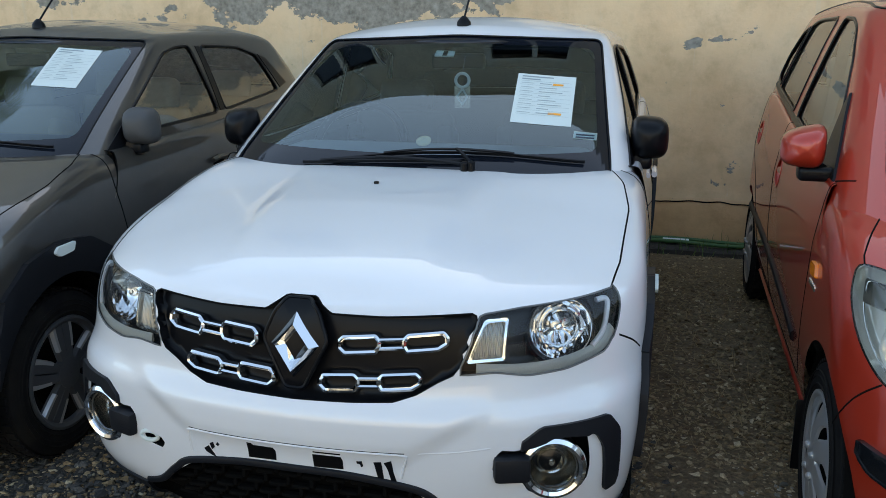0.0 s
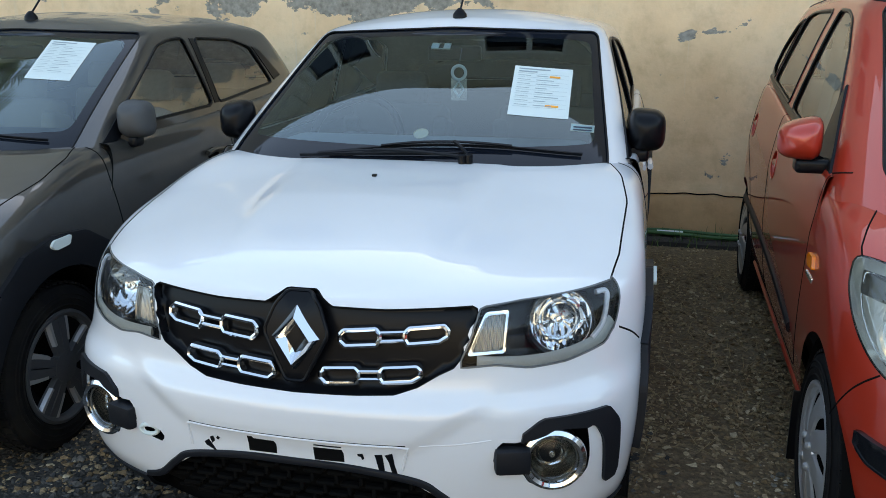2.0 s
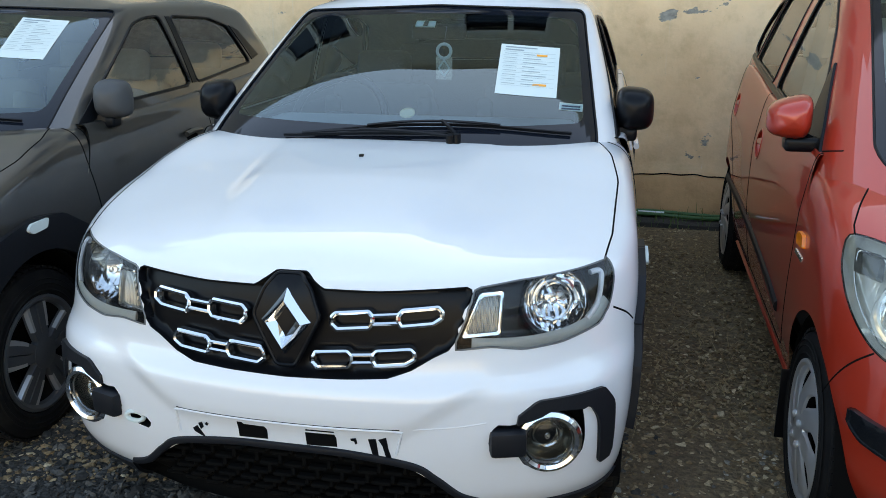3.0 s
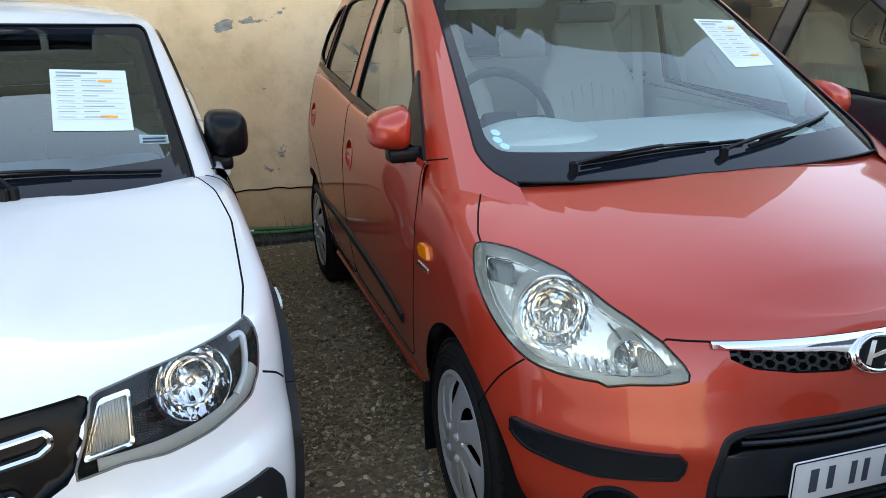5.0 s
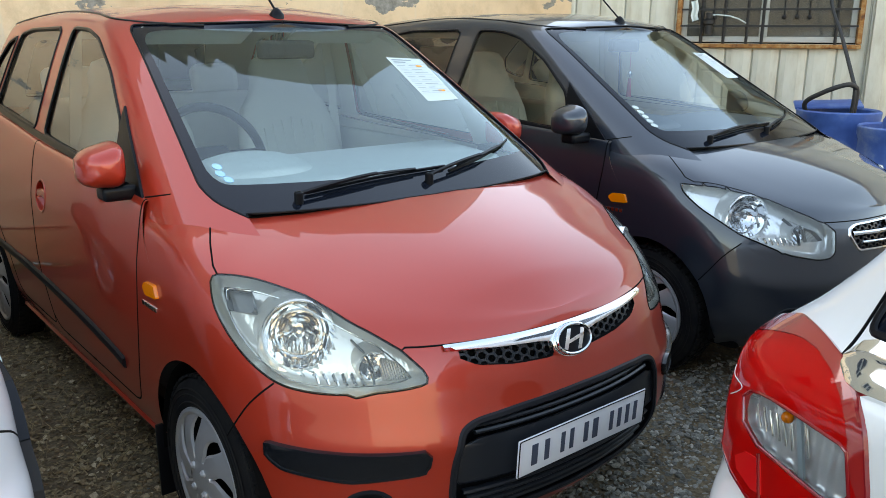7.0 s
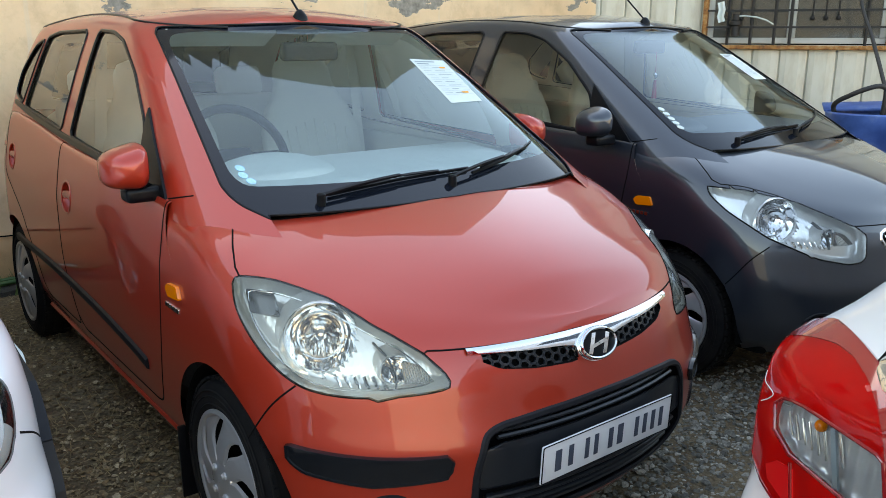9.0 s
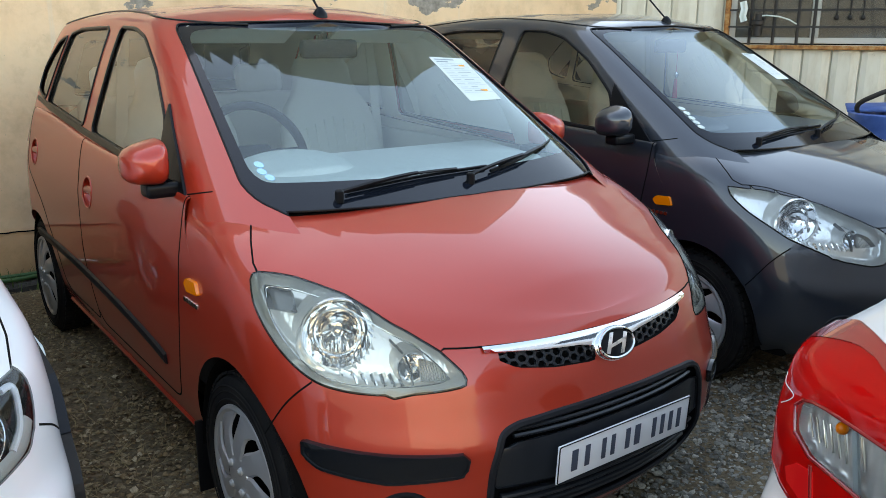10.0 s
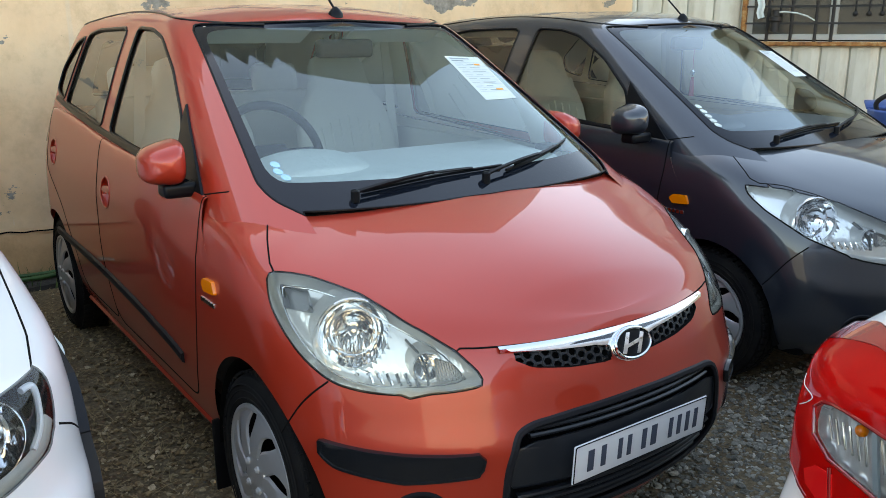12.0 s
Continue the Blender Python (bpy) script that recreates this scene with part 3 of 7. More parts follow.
def seat(car, x, y, z, mat, back_top, width=0.50, rest=True, bench=False, bucket=False):
    """A car seat: cushion, leaning backrest with side bolsters, headrest on two rods."""
    g = group_part("rear_bench" if bench else "seat", car)
    part("cushion", box(width, 0.48, 0.16, 0.05, (x, y, z + 0.30), 3), mat, g)
    if bucket:      # one-piece backrest that narrows to its headrest, with stitched ribs
        h = back_top + 0.16 - z - 0.34
        stations = [(0.0, 0.46, 0.15), (0.08, 0.50, 0.17), (0.35, 0.51, 0.16), (0.55, 0.49, 0.15), (0.68, 0.43, 0.13), (0.76, 0.34, 0.12), (0.84, 0.29, 0.12), (0.93, 0.28, 0.11), (0.98, 0.24, 0.08), (1.0, 0.16, 0.03)]
        bm, rows, n = bmesh.new(), [], 32
        for t, w, d in stations:
            c = Vector((x, y + 0.27 + 0.28 * h * t, z + 0.34 + h * t))
            row = []
            for k in range(n):
                a = 2 * math.pi * k / n
                u = math.copysign(abs(math.cos(a)) ** 0.55, math.cos(a))
                v = math.copysign(abs(math.sin(a)) ** 0.7, math.sin(a))
                dish = 0.022 * (1 - min(1.0, abs(u) / 0.75) ** 2) * (v < 0) * (t < 0.75)
                row.append(bm.verts.new(c + Vector((u * w / 2, v * d / 2 + dish, -0.25 * v * d / 2))))
            rows.append(row)
        for ra, rb in zip(rows, rows[1:]):
            for k in range(n):
                bm.faces.new((ra[k], ra[(k + 1) % n], rb[(k + 1) % n], rb[k]))
        bm.faces.new(rows[0]), bm.faces.new(rows[-1])
        part("backrest", bm, mat, g)
        for k in range(-3, 4):
            seam = [(x + k * 0.045 * (1 + 0.25 * t), y + 0.27 + 0.28 * h * t - 0.075 + 0.020 * (1 - (k / 4) ** 2), z + 0.355 + h * t) for t in np.linspace(0.10, 0.60 - 0.02 * abs(k), 8)]
            part("seam", sweep(seam, ring_section(0.006, 6), [(0, -1, 0.3)] * 8), mat, g)
        return g
    h = back_top - z - 0.32
    lean = Matrix.Rotation(radians(-16), 4, "X")
    bm = box(width * 0.92, 0.13, h, 0.045, (x, y + 0.30, z + 0.34 + h / 2), 3, rot=lean)
    if not bench:
        for s in (-1, 1):
            box(0.07, 0.17, h * 0.8, 0.03, (x + s * width * 0.43, y + 0.27, z + 0.32 + h / 2), 3, bm, lean)
    part("backrest", bm, mat, g)
    if rest:
        for dx in ((0,) if not bench else (-width * 0.3, width * 0.3)):
            top = back_top + 0.02
            part("headrest", box(0.25, 0.10, 0.16, 0.045, (x + dx, y + 0.30 + h * 0.16, top + 0.06), 3, rot=lean), mat, g)
    return g


def steering_wheel(car, x, y, z, mat, r=0.185):
    tilt = Matrix.Translation((x, y, z)) @ Matrix.Rotation(radians(62), 4, "X")
    bm = bmesh.new()
    n = 40
    ring = [Vector((r * math.cos(2 * math.pi * k / n), r * math.sin(2 * math.pi * k / n), 0)) for k in range(n)]
    sweep(ring, ring_section(0.016, 10), [Vector((0, 0, 1))] * n, True, bm)
    box(0.13, 0.10, 0.05, 0.02, (0, -0.01, -0.02), 2, bm)
    box(0.34, 0.035, 0.02, 0.008, (0, 0.0, -0.012), 2, bm)
    box(0.035, 0.17, 0.02, 0.008, (0, -0.09, -0.012), 2, bm)
    bmesh.ops.transform(bm, matrix=tilt, verts=bm.verts)
    return part("steering_wheel", bm, mat, car, "three-spoke steering wheel")


def wiper(cab, car, points, pivot, label="black wiper arm and blade"):
    """A wiper: a blade on the glass, a bracket and an arm to its pivot."""
    g = group_part("wiper", car, label)
    pts = dense(round_path(points, 6, False), 0.03, False)
    p, n = cab.at(pts, FRONT, 1, 0.010)
    part("blade", sweep(p, [(-0.004, -0.009), (-0.0025, 0.0), (0.0025, 0.0), (0.004, -0.009)], n), BLACK, g)
    mid = len(p) // 2
    k0, k1 = max(0, int(mid * 0.45)), min(len(p) - 1, int(mid * 1.55))
    q = [p[k] + Vector(n[k]) * (0.004 + 0.006 * math.sin(math.pi * (k - k0) / (k1 - k0))) for k in range(k0, k1 + 1)]
    part("bracket", sweep(q, [(-0.004, -0.003), (-0.004, 0.001), (0.004, 0.001), (0.004, -0.003)], n[k0:k1 + 1]), BLACK, g)
    (b0,), (bn,) = cab.at([pivot], FRONT, 1, 0.018)
    a0 = p[mid] + Vector(n[mid]) * 0.013
    arm = [b0.lerp(a0, t) + Vector(bn) * 0.006 * math.sin(math.pi * t) for t in np.linspace(0, 1, 9)]
    part("arm", sweep(arm, [(-0.006, -0.004), (-0.004, 0.002), (0.004, 0.002), (0.006, -0.004)], [bn] * 9), BLACK, g)
    part("pivot_cap", lathe([(0.013, -0.03), (0.013, 0.002), (0.009, 0.006), (0.001, 0.006)], 20, "z", at=b0), BLACK, g)
    return g


def antenna(car, x, y, z):
    g = group_part("antenna", car, "short black roof aerial leaning back")
    part("aerial_base", lathe([(0.030, -0.012), (0.028, 0.006), (0.016, 0.022), (0.006, 0.03), (0.001, 0.03)], 20, "z", at=(x, y, z)), BLACK, g)
    part("mast", sweep([(x, y + 0.22 * t, z + 0.015 + 0.19 * t) for t in np.linspace(0, 1, 6)], ring_section(0.0045, 8), [(0, -0.6, 0.7)] * 6), BLACK, g)


def sheet_on(cab, car, corners, lift, lines, marks, name="sale_sheet", label="white printed sale sheet taped to the windscreen", head=()):
    """A sheet of paper lying behind the glass, with unreadable print as bars."""
    (a, b, c, d) = [np.array(q, float) for q in corners]        # bottom left, bottom right, top right, top left in front view

    def grid_part(nm, u0, u1, v0, v1, mat, up, par, nu=6, nv=6):
        verts, faces = [], []
        for j in range(nv + 1):
            for i in range(nu + 1):
                u, v = u0 + (u1 - u0) * i / nu, v0 + (v1 - v0) * j / nv
                q = a * (1 - u) * (1 - v) + b * u * (1 - v) + c * u * v + d * (1 - u) * v
                p, n = cab.at([q], FRONT, 1)
                verts.append(tuple(p[0] + n[0] * up))
        for j in range(nv):
            for i in range(nu):
                k = j * (nu + 1) + i
                faces.append((k, k + 1, k + nu + 2, k + nu + 1))
        ob = link(nm, verts, faces, mat, par, "", True)
        return ob
    page = grid_part(name, 0, 1, 0, 1, PAPER, lift, None)
    page.parent = car
    tagged(page, label)
    for u0, u1, v0, v1 in lines:
        grid_part("print_bar", u0, u1, v0, v1, PRINT, lift + 0.0012, page, 3, 1)
    for u0, u1, v0, v1 in marks:
        grid_part("highlight_bar", u0, u1, v0, v1, ORANGE, lift + 0.0009, page, 3, 1)
    return page


def bowl(parent, centre, facing, r, depth, name="reflector", mat=None, rings=(), flutes=False, surround=None):
    """A reflector bowl with a bulb, open towards facing."""
    f = Vector(facing).normalized()
    m = Matrix.Translation(centre) @ f.to_track_quat("Z", "Y").to_matrix().to_4x4()
    prof = [(r * 1.06, 0.004), (r * 1.03, 0.008), (r, 0.0)] + [(r * math.sqrt(max(0.0, 1 - t)), -depth * t) for t in np.linspace(0.05, 0.97, 10)] + [(0.001, -depth)]
    bm = lathe(prof, 72, "z")
    if flutes:      # upright flutes in the lower half of the bowl
        for v in bm.verts:
            if v.co.z < -0.004 and v.co.y < -0.1 * r:
                v.co.z += 0.004 * (1 - abs((v.co.x / r * 9) % 2 - 1))
    bmesh.ops.transform(bm, matrix=m, verts=bm.verts)
    ob = part(name, bm, mat or FACET, parent)
    bm = lathe([(r * 0.99, 0.003), (r * 1.035, 0.010), (r * 1.12, 0.012), (r * 1.22, 0.006), (r * 1.25, -0.012)] if surround else [(r * 0.99, 0.003), (r * 1.035, 0.008), (r * 1.08, 0.002)], 60, "z")
    for v in bm.verts if surround else ():      # the collar narrows towards the bonnet
        d = math.hypot(v.co.x, v.co.y)
        k = min(1.0, max(0.0, 0.5 + v.co.y / d * 1.6)) if d > r * 1.05 else 0.0
        w = (1 - k) + k * (r * 1.05 + (d - r * 1.05) * 0.1) / d
        v.co.x, v.co.y, v.co.z = v.co.x * w, v.co.y * w, v.co.z - 0.010 * k
    bmesh.ops.transform(bm, matrix=m, verts=bm.verts)
    part("bowl_rim", bm, surround or SMOKE, ob)
    if surround:
        bm = lathe([(r * 1.02, 0.0), (r * 1.06, -0.008), (r * 1.15, -0.028), (r * 1.30, -0.060)], 60, "z")
        bmesh.ops.transform(bm, matrix=m, verts=bm.verts)
        part("bowl_surround", bm, surround, ob)
    bm = lathe([(r * 0.16, -depth), (r * 0.16, -depth * 0.35), (r * 0.10, -depth * 0.2), (0.001, -depth * 0.18)], 16, "z")
    for q, h in rings:
        lathe([(r * q, -depth * h), (r * (q + 0.05), -depth * h + 0.006), (r * (q + 0.10), -depth * h)], 32, "z", bm)
    bmesh.ops.transform(bm, matrix=m, verts=bm.verts)
    part("bulb_shield", bm, SILVER, ob)
    return ob


def mirror_part(car, s, at, size, shell, arm_to, tint=None, lean=8, taper=0.10):
    """A door mirror: shell, glass on its rear, arm and foot."""
    g = group_part("door_mirror", car, tint or "black plastic door mirror")
    bm, rows, n = bmesh.new(), [], 36
    hx, hz, dp = size[0] / 2, size[2] / 2, size[1]
    for y, k, inset in ((0.44, 0.90, 0.0), (0.5, 0.965, 0.0), (0.46, 1.0, 0.0), (0.25, 1.0, 0.01), (0.0, 0.975, 0.03), (-0.22, 0.90, 0.07), (-0.42, 0.76, 0.12), (-0.56, 0.55, 0.17), (-0.63, 0.32, 0.20), (-0.65, 0.05, 0.22)):
        row = []
        for q in range(n):      # rounded oblong, lower towards its outer end
            a = 2 * math.pi * q / n
            u = math.copysign(abs(math.cos(a)) ** (2 / 3.4), math.cos(a))
            w = math.copysign(abs(math.sin(a)) ** (2 / 3.4), math.sin(a))
            x = hx * u * k - s * inset * hx
            o = x * s / size[0] + 0.5
            row.append(bm.verts.new((x, y * dp, hz * w * k * (1 - taper * o) - taper * 0.25 * size[2] * o + 0.05 * hz * inset)))
        rows.append(row)
    for ra, rb in zip(rows, rows[1:]):
        for q in range(n):
            bm.faces.new((ra[q], ra[(q + 1) % n], rb[(q + 1) % n], rb[q]))
    bm.faces.new(rows[-1])
    turn = Matrix.Translation(at) @ Matrix.Rotation(radians(lean * s), 4, "Z")
    bmesh.ops.transform(bm, matrix=turn, verts=bm.verts)
    part("mirror_shell", bm, shell, g)
    bm = box(size[0] * 0.76, 0.004, size[2] * (0.72 - taper * 0.6), 0.0015, (-s * 0.03 * size[0], size[1] * 0.36, -size[2] * taper * 0.25))
    bmesh.ops.transform(bm, matrix=turn, verts=bm.verts)
    part("mirror_glass", bm, SILVER, g)
    a = Vector(at) + Vector((-s * size[0] * 0.28, 0.005, -size[2] * 0.42))
    b = Vector(arm_to)
    part("mirror_foot", box(size[0] * 0.95, size[1] * 0.70, size[2] * 0.30, 0.016, Vector(at) + Vector((-s * size[0] * 0.42, 0.01, -size[2] * 0.56)), 3), BLACK, g)
    part("mirror_arm", sweep([a.lerp(b, t) for t in np.linspace(0, 1, 6)], [(-0.032, -0.016), (-0.028, 0.014), (0.028, 0.014), (0.032, -0.016)], [(0, 0, 1)] * 6), BLACK, g)
    return g


# ---- small crossover hatchback (white one and brown-grey one) ----
def hood_crease(x, y):
    """Two shallow swages that run back from the grille, and the dished lip above it."""
    line = 0.255 + 0.085 * np.clip((y - 0.15) / 0.6, 0, 1)
    rise = 0.014 / (1 + np.exp((np.abs(x) - line) / 0.010))
    return rise * np.clip((y - 0.12) / 0.40, 0, 1) * np.clip((1.0 - y) / 0.5, 0, 1)


KWID = dict(front=[(0.17, 0.06), (0.24, -0.01), (0.32, -0.045), (0.45, -0.055), (0.56, -0.05), (0.62, -0.015), (0.727, 0), (0.80, 0.02), (0.83, 0.045), (0.95, 0.15)],
            width=[(0.17, 0.70), (0.22, 0.745), (0.32, 0.772), (0.5, 0.788), (0.7, 0.79), (0.85, 0.78), (0.95, 0.755), (1.06, 0.725)],
            rear=[(0.17, 3.44), (0.4, 3.55), (0.6, 3.57), (0.8, 3.55), (1.06, 3.45)],
            d=[(0.3, 0.39), (0.5, 0.41), (0.65, 0.46), (0.83, 0.52)], p=2.2,
            edge=[(0.0, 0.812), (0.05, 0.815), (0.3, 0.835), (0.6, 0.90), (1.0, 0.985), (1.5, 0.99), (2.5, 1.02), (3.3, 1.05), (3.7, 1.0)],
            spine=[(0.0, 0.80), (0.03, 0.815), (0.12, 0.872), (0.3, 0.915), (0.7, 0.966), (1.0, 1.0), (1.3, 1.02)], end=1.12, crease=hood_crease,
            c_front=[(0.9, 0.75), (1.0, 0.90), (1.2, 1.27), (1.38, 1.63), (1.46, 1.80)], c_width=[(0.9, 0.745), (1.0, 0.715), (1.2, 0.655), (1.38, 0.588), (1.46, 0.54)],
            c_rear=[(0.9, 3.47), (1.1, 3.40), (1.3, 3.25), (1.45, 3.08)], c_d=[(0.9, 0.38), (1.38, 0.17)],
            c_edge=[(1.5, 1.372), (1.62, 1.378), (1.9, 1.405), (2.4, 1.41), (3.0, 1.37), (3.4, 1.28)],
            c_spine=[(1.5, 1.36), (1.62, 1.385), (1.75, 1.44), (2.1, 1.475), (2.6, 1.47), (3.1, 1.42), (3.4, 1.30)],
            hubs=(0.65, 3.05), hub_z=0.285, tyre=0.292, arch=0.355)


def car_skins(q):
    low = Skin(*shell(pchip(q["front"]), pchip(q["width"]), pchip(q["rear"]), pchip(q["d"]), q["p"], 0.45, 2.6, 0.18, pchip(q["edge"]), pchip(q["spine"]), q["end"], crease=q.get("crease"), soft=q.get("soft", (9, 14))))
    cab = Skin(*shell(pchip(q["c_front"]), pchip(q["c_width"]), pchip(q["c_rear"]), pchip(q["c_d"]), 3.0, 0.35, 3.0, 0.92, pchip(q["c_edge"]), pchip(q["c_spine"]), 99, nf=50, ns=80, nr=24, up=44, across=26, soft=(5, 6)))
    return low, cab


def glazing(cab, car, paint_mat, screen, clear_part, sides, back, lining, front_glass, door_glass, seals=BLACK):
    """Cut the glass into the cabin; the rest is roof and pillars."""
    cab.cut("windscreen_glass", clear_part, FRONT)
    cab.cut("windscreen_band", screen, FRONT)
    for k, w in enumerate(sides):
        for s in (1, -1):
            cab.cut("glass_%d" % k, w, SIDE, s)
    cab.cut("rear_glass", back, BACK)
    cab.emit("roof", paint_mat, car, ("body",))
    cab.emit("headliner", lining, car, ("body",), -0.022, "cloth headliner and pillar trim")
    ws = group_part("windscreen", car, "laminated windscreen with a black printed border")
    for nm, mat, lab in (("glass", front_glass, "windscreen_glass"), ("black_border", GLOSS, "windscreen_band")):
        cab.emit(nm, mat, ws, (lab,), -0.004).visible_shadow = nm != "glass"
    seal(cab, "windscreen_seal", ("windscreen_glass", "windscreen_band"), seals, ws, 0.007, 0.003)
    names = ("front_window", "rear_window", "quarter_window")
    for k in range(len(sides)):
        for s in (1, -1):
            g = group_part(names[k], car)
            cab.emit("glass", door_glass, g, ("glass_%d" % k,), -0.006, x=s).visible_shadow = False
            seal(cab, "window_seal", ("glass_%d" % k,), BLACK, g, 0.014, 0.005, x=s)
    g = group_part("rear_screen", car)
    cab.emit("glass", SIDE_GLASS, g, ("rear_glass",), -0.004).visible_shadow = False
    seal(cab, "window_seal", ("rear_glass",), BLACK, g, 0.02, 0.004)


def chain_bar(low, car, sgn, a0, a1, a2, a3, c0, c1, h, mat):
    """A chrome grille bar: two six-sided links joined by a narrow bridge; heights run from c0 at the inner end to c1."""
    bm = bmesh.new()
    hgt = lambda a: c0 + (c1 - c0) * (a - a0) / (a3 - a0)
    for u, v in ((a0, a1), (a2, a3)):
        cut = 0.014
        ring = [(u + (cut if u == a0 else 0.008), hgt(u) - h), (v - (0.008 if u == a0 else cut * 1.4), hgt(v) - h), (v, hgt(v) - h * 0.35), (v, hgt(v) + h * 0.45), (v - 0.010, hgt(v) + h), (u + 0.010, hgt(u) + h), (u, hgt(u) + h * 0.45), (u, hgt(u) - h * 0.35)]
        ring = dense(soft_corners(ring, 0.0025, 2), 0.012)
        p, n = low.at(ring, FRONT, sgn, -0.006)
        sweep(p, [(-0.0070, -0.014), (-0.0058, 0.003), (-0.001, 0.008), (0.0040, 0.005), (0.0070, -0.014)], n, True, bm)
    for dz in (-0.5, 0.5):
        ln = dense([(a1 - 0.004, hgt(a1) + dz * h), (a2 + 0.004, hgt(a2) + dz * h)], 0.012, False)
        p, n = low.at(ln, FRONT, sgn, -0.006)
        sweep(p, [(-0.005, -0.012), (-0.004, 0.004), (0.0, 0.007), (0.004, 0.004), (0.005, -0.012)], n, False, bm)
    return part("grille_bar", bm, mat, car, "chrome linked grille bar")


def crossover(m, paint_mat, name, label, rim_style, seats=CHARCOAL, dash=BLACK, mirrors=BLACK):
    q = KWID
    car = thing(name, m, label, "car", "parked cars")
    low, cab = car_skins(q)
    ease = lambda t: np.clip(t, 0, 1) ** 2 * (3 - 2 * np.clip(t, 0, 1))
    low.dent(lambda v: 0.012 * ease((0.510 + 0.12 * ease((np.abs(v[:, 0]) - 0.24) / 0.26) - v[:, 2]) / 0.06) * ease((0.76 - np.abs(v[:, 0])) / 0.30) * (v[:, 1] < 0.3))
    grille = both([(0, 0.828), (0.036, 0.828), (0.082, 0.797), (0.21, 0.795), (0.415, 0.802), (0.374, 0.668), (0.336, 0.650), (0.291, 0.622), (0.24, 0.605), (0.14, 0.600), (0, 0.597)])
    low.cut("grille", grille, FRONT)
    lamp = [(0.376, 0.037, 0.667), (0.419, 0.089, 0.799), (0.509, 0.139, 0.808), (0.646, 0.242, 0.813), (0.712, 0.325, 0.818), (0.726, 0.312, 0.79), (0.722, 0.267, 0.732), (0.700, 0.225, 0.688), (0.613, 0.144, 0.665), (0.533, 0.095, 0.660), (0.460, 0.066, 0.672)]
    for s in (1, -1):
        low.cut("headlamp", soft_corners(proj2(lamp, CORNER), 0.012), CORNER, s, facing=-0.2)
        for hub in q["hubs"]:
            low.cut("arch", circle(hub, q["hub_z"], q["arch"]), SIDE, s, ("body", "cladding"), 0.0)
            low.cut("cladding", [(hub + u, w) for u, w in ((-0.335, 0.15), (-0.345, 0.40), (-0.33, 0.53), (-0.27, 0.65), (-0.17, 0.725), (0.0, 0.755), (0.16, 0.735), (0.29, 0.66), (0.36, 0.52), (0.385, 0.34), (0.38, 0.15))] if hub < 2 else circle(hub, q["hub_z"] + 0.005, q["arch"] + 0.085), SIDE, s, ("body",), 0.0)
        low.cut("cladding", [(0.4, 0.05), (3.3, 0.05), (3.3, 0.34), (0.4, 0.34)], SIDE, s)
    # front bumper
    fog_bezel = [(0.512, 0.503), (0.570, 0.548), (0.713, 0.551), (0.738, 0.508), (0.736, 0.358), (0.708, 0.349), (0.705, 0.475), (0.686, 0.514), (0.614, 0.522), (0.516, 0.492)]
    fog_pocket = [(0.516, 0.492), (0.614, 0.520), (0.672, 0.512), (0.680, 0.44), (0.672, 0.385), (0.60, 0.362), (0.545, 0.385), (0.53, 0.415), (0.478, 0.42), (0.462, 0.455), (0.479, 0.497)]
    intake = both([(0, 0.418), (0.147, 0.414), (0.29, 0.388), (0.345, 0.35), (0.40, 0.30), (0.47, 0.275), (0.5, 0.05), (0, 0.05)])
    low.cut("intake", intake, FRONT)
    for s in (1, -1):
        pts = [(x, low.at([(x, z)], FRONT)[0][0].y, z) for x, z in fog_bezel]
        low.cut("fog_bezel", soft_corners(proj2(pts, CORNER), 0.01), CORNER, s)
        pts = [(x, low.at([(x, z)], FRONT)[0][0].y, z) for x, z in fog_pocket]
        low.cut("fog_pocket", soft_corners(proj2(pts, CORNER), 0.008), CORNER, s)
        low.cut("bumper_skirt", [(-0.3, 0.05), (0.95, 0.05), (0.95, 0.268), (0.62, 0.268), (0.35, 0.272), (-0.3, 0.28)], CORNER, s)
    low.cut("tow_pocket", soft_corners([(-0.452, 0.452), (-0.37, 0.436), (-0.375, 0.408), (-0.43, 0.415)], 0.01), FRONT)
    for s in (1, -1):
        low.cut("bumper", [(-0.4, 0.05), (-0.4, 0.75), (0.30, 0.70), (0.698, 0.716), (0.80, 0.655), (0.90, 0.5), (0.92, 0.05)], CORNER, s)
        low.cut("front_door", soft_corners([(1.06, 1.2), (1.03, 0.86), (1.10, 0.50), (1.16, 0.36), (2.02, 0.36), (2.07, 0.6), (2.07, 1.2)], 0.05), SIDE, s, facing=0.0)
        low.cut("rear_door", soft_corners([(2.075, 1.2), (2.075, 0.6), (2.03, 0.36), (2.66, 0.36), (2.72, 0.5), (2.80, 0.66), (2.92, 0.80), (2.92, 1.2)], 0.05), SIDE, s, facing=0.0)
    bonnet = both([(0, 0.0), (0.036, 0.02), (0.09, 0.0), (0.21, 0.0), (0.42, 0.07), (0.509, 0.13), (0.646, 0.235), (0.700, 0.31), (0.716, 0.42), (0.724, 0.728), (0.70, 0.90), (0.655, 1.02), (0.60, 1.2), (0, 1.2)])
    low.cut("bonnet", bonnet, TOP, facing=0.22)
    low.emit("body", paint_mat, car, ("body",))
    low.emit("bonnet", paint_mat, car, ("bonnet",))
    seal(low, "bonnet_gap", ("bonnet",), GAP, car, 0.005, 0.0012)
    bumper = low.emit("front_bumper", paint_mat, car, ("bumper",))
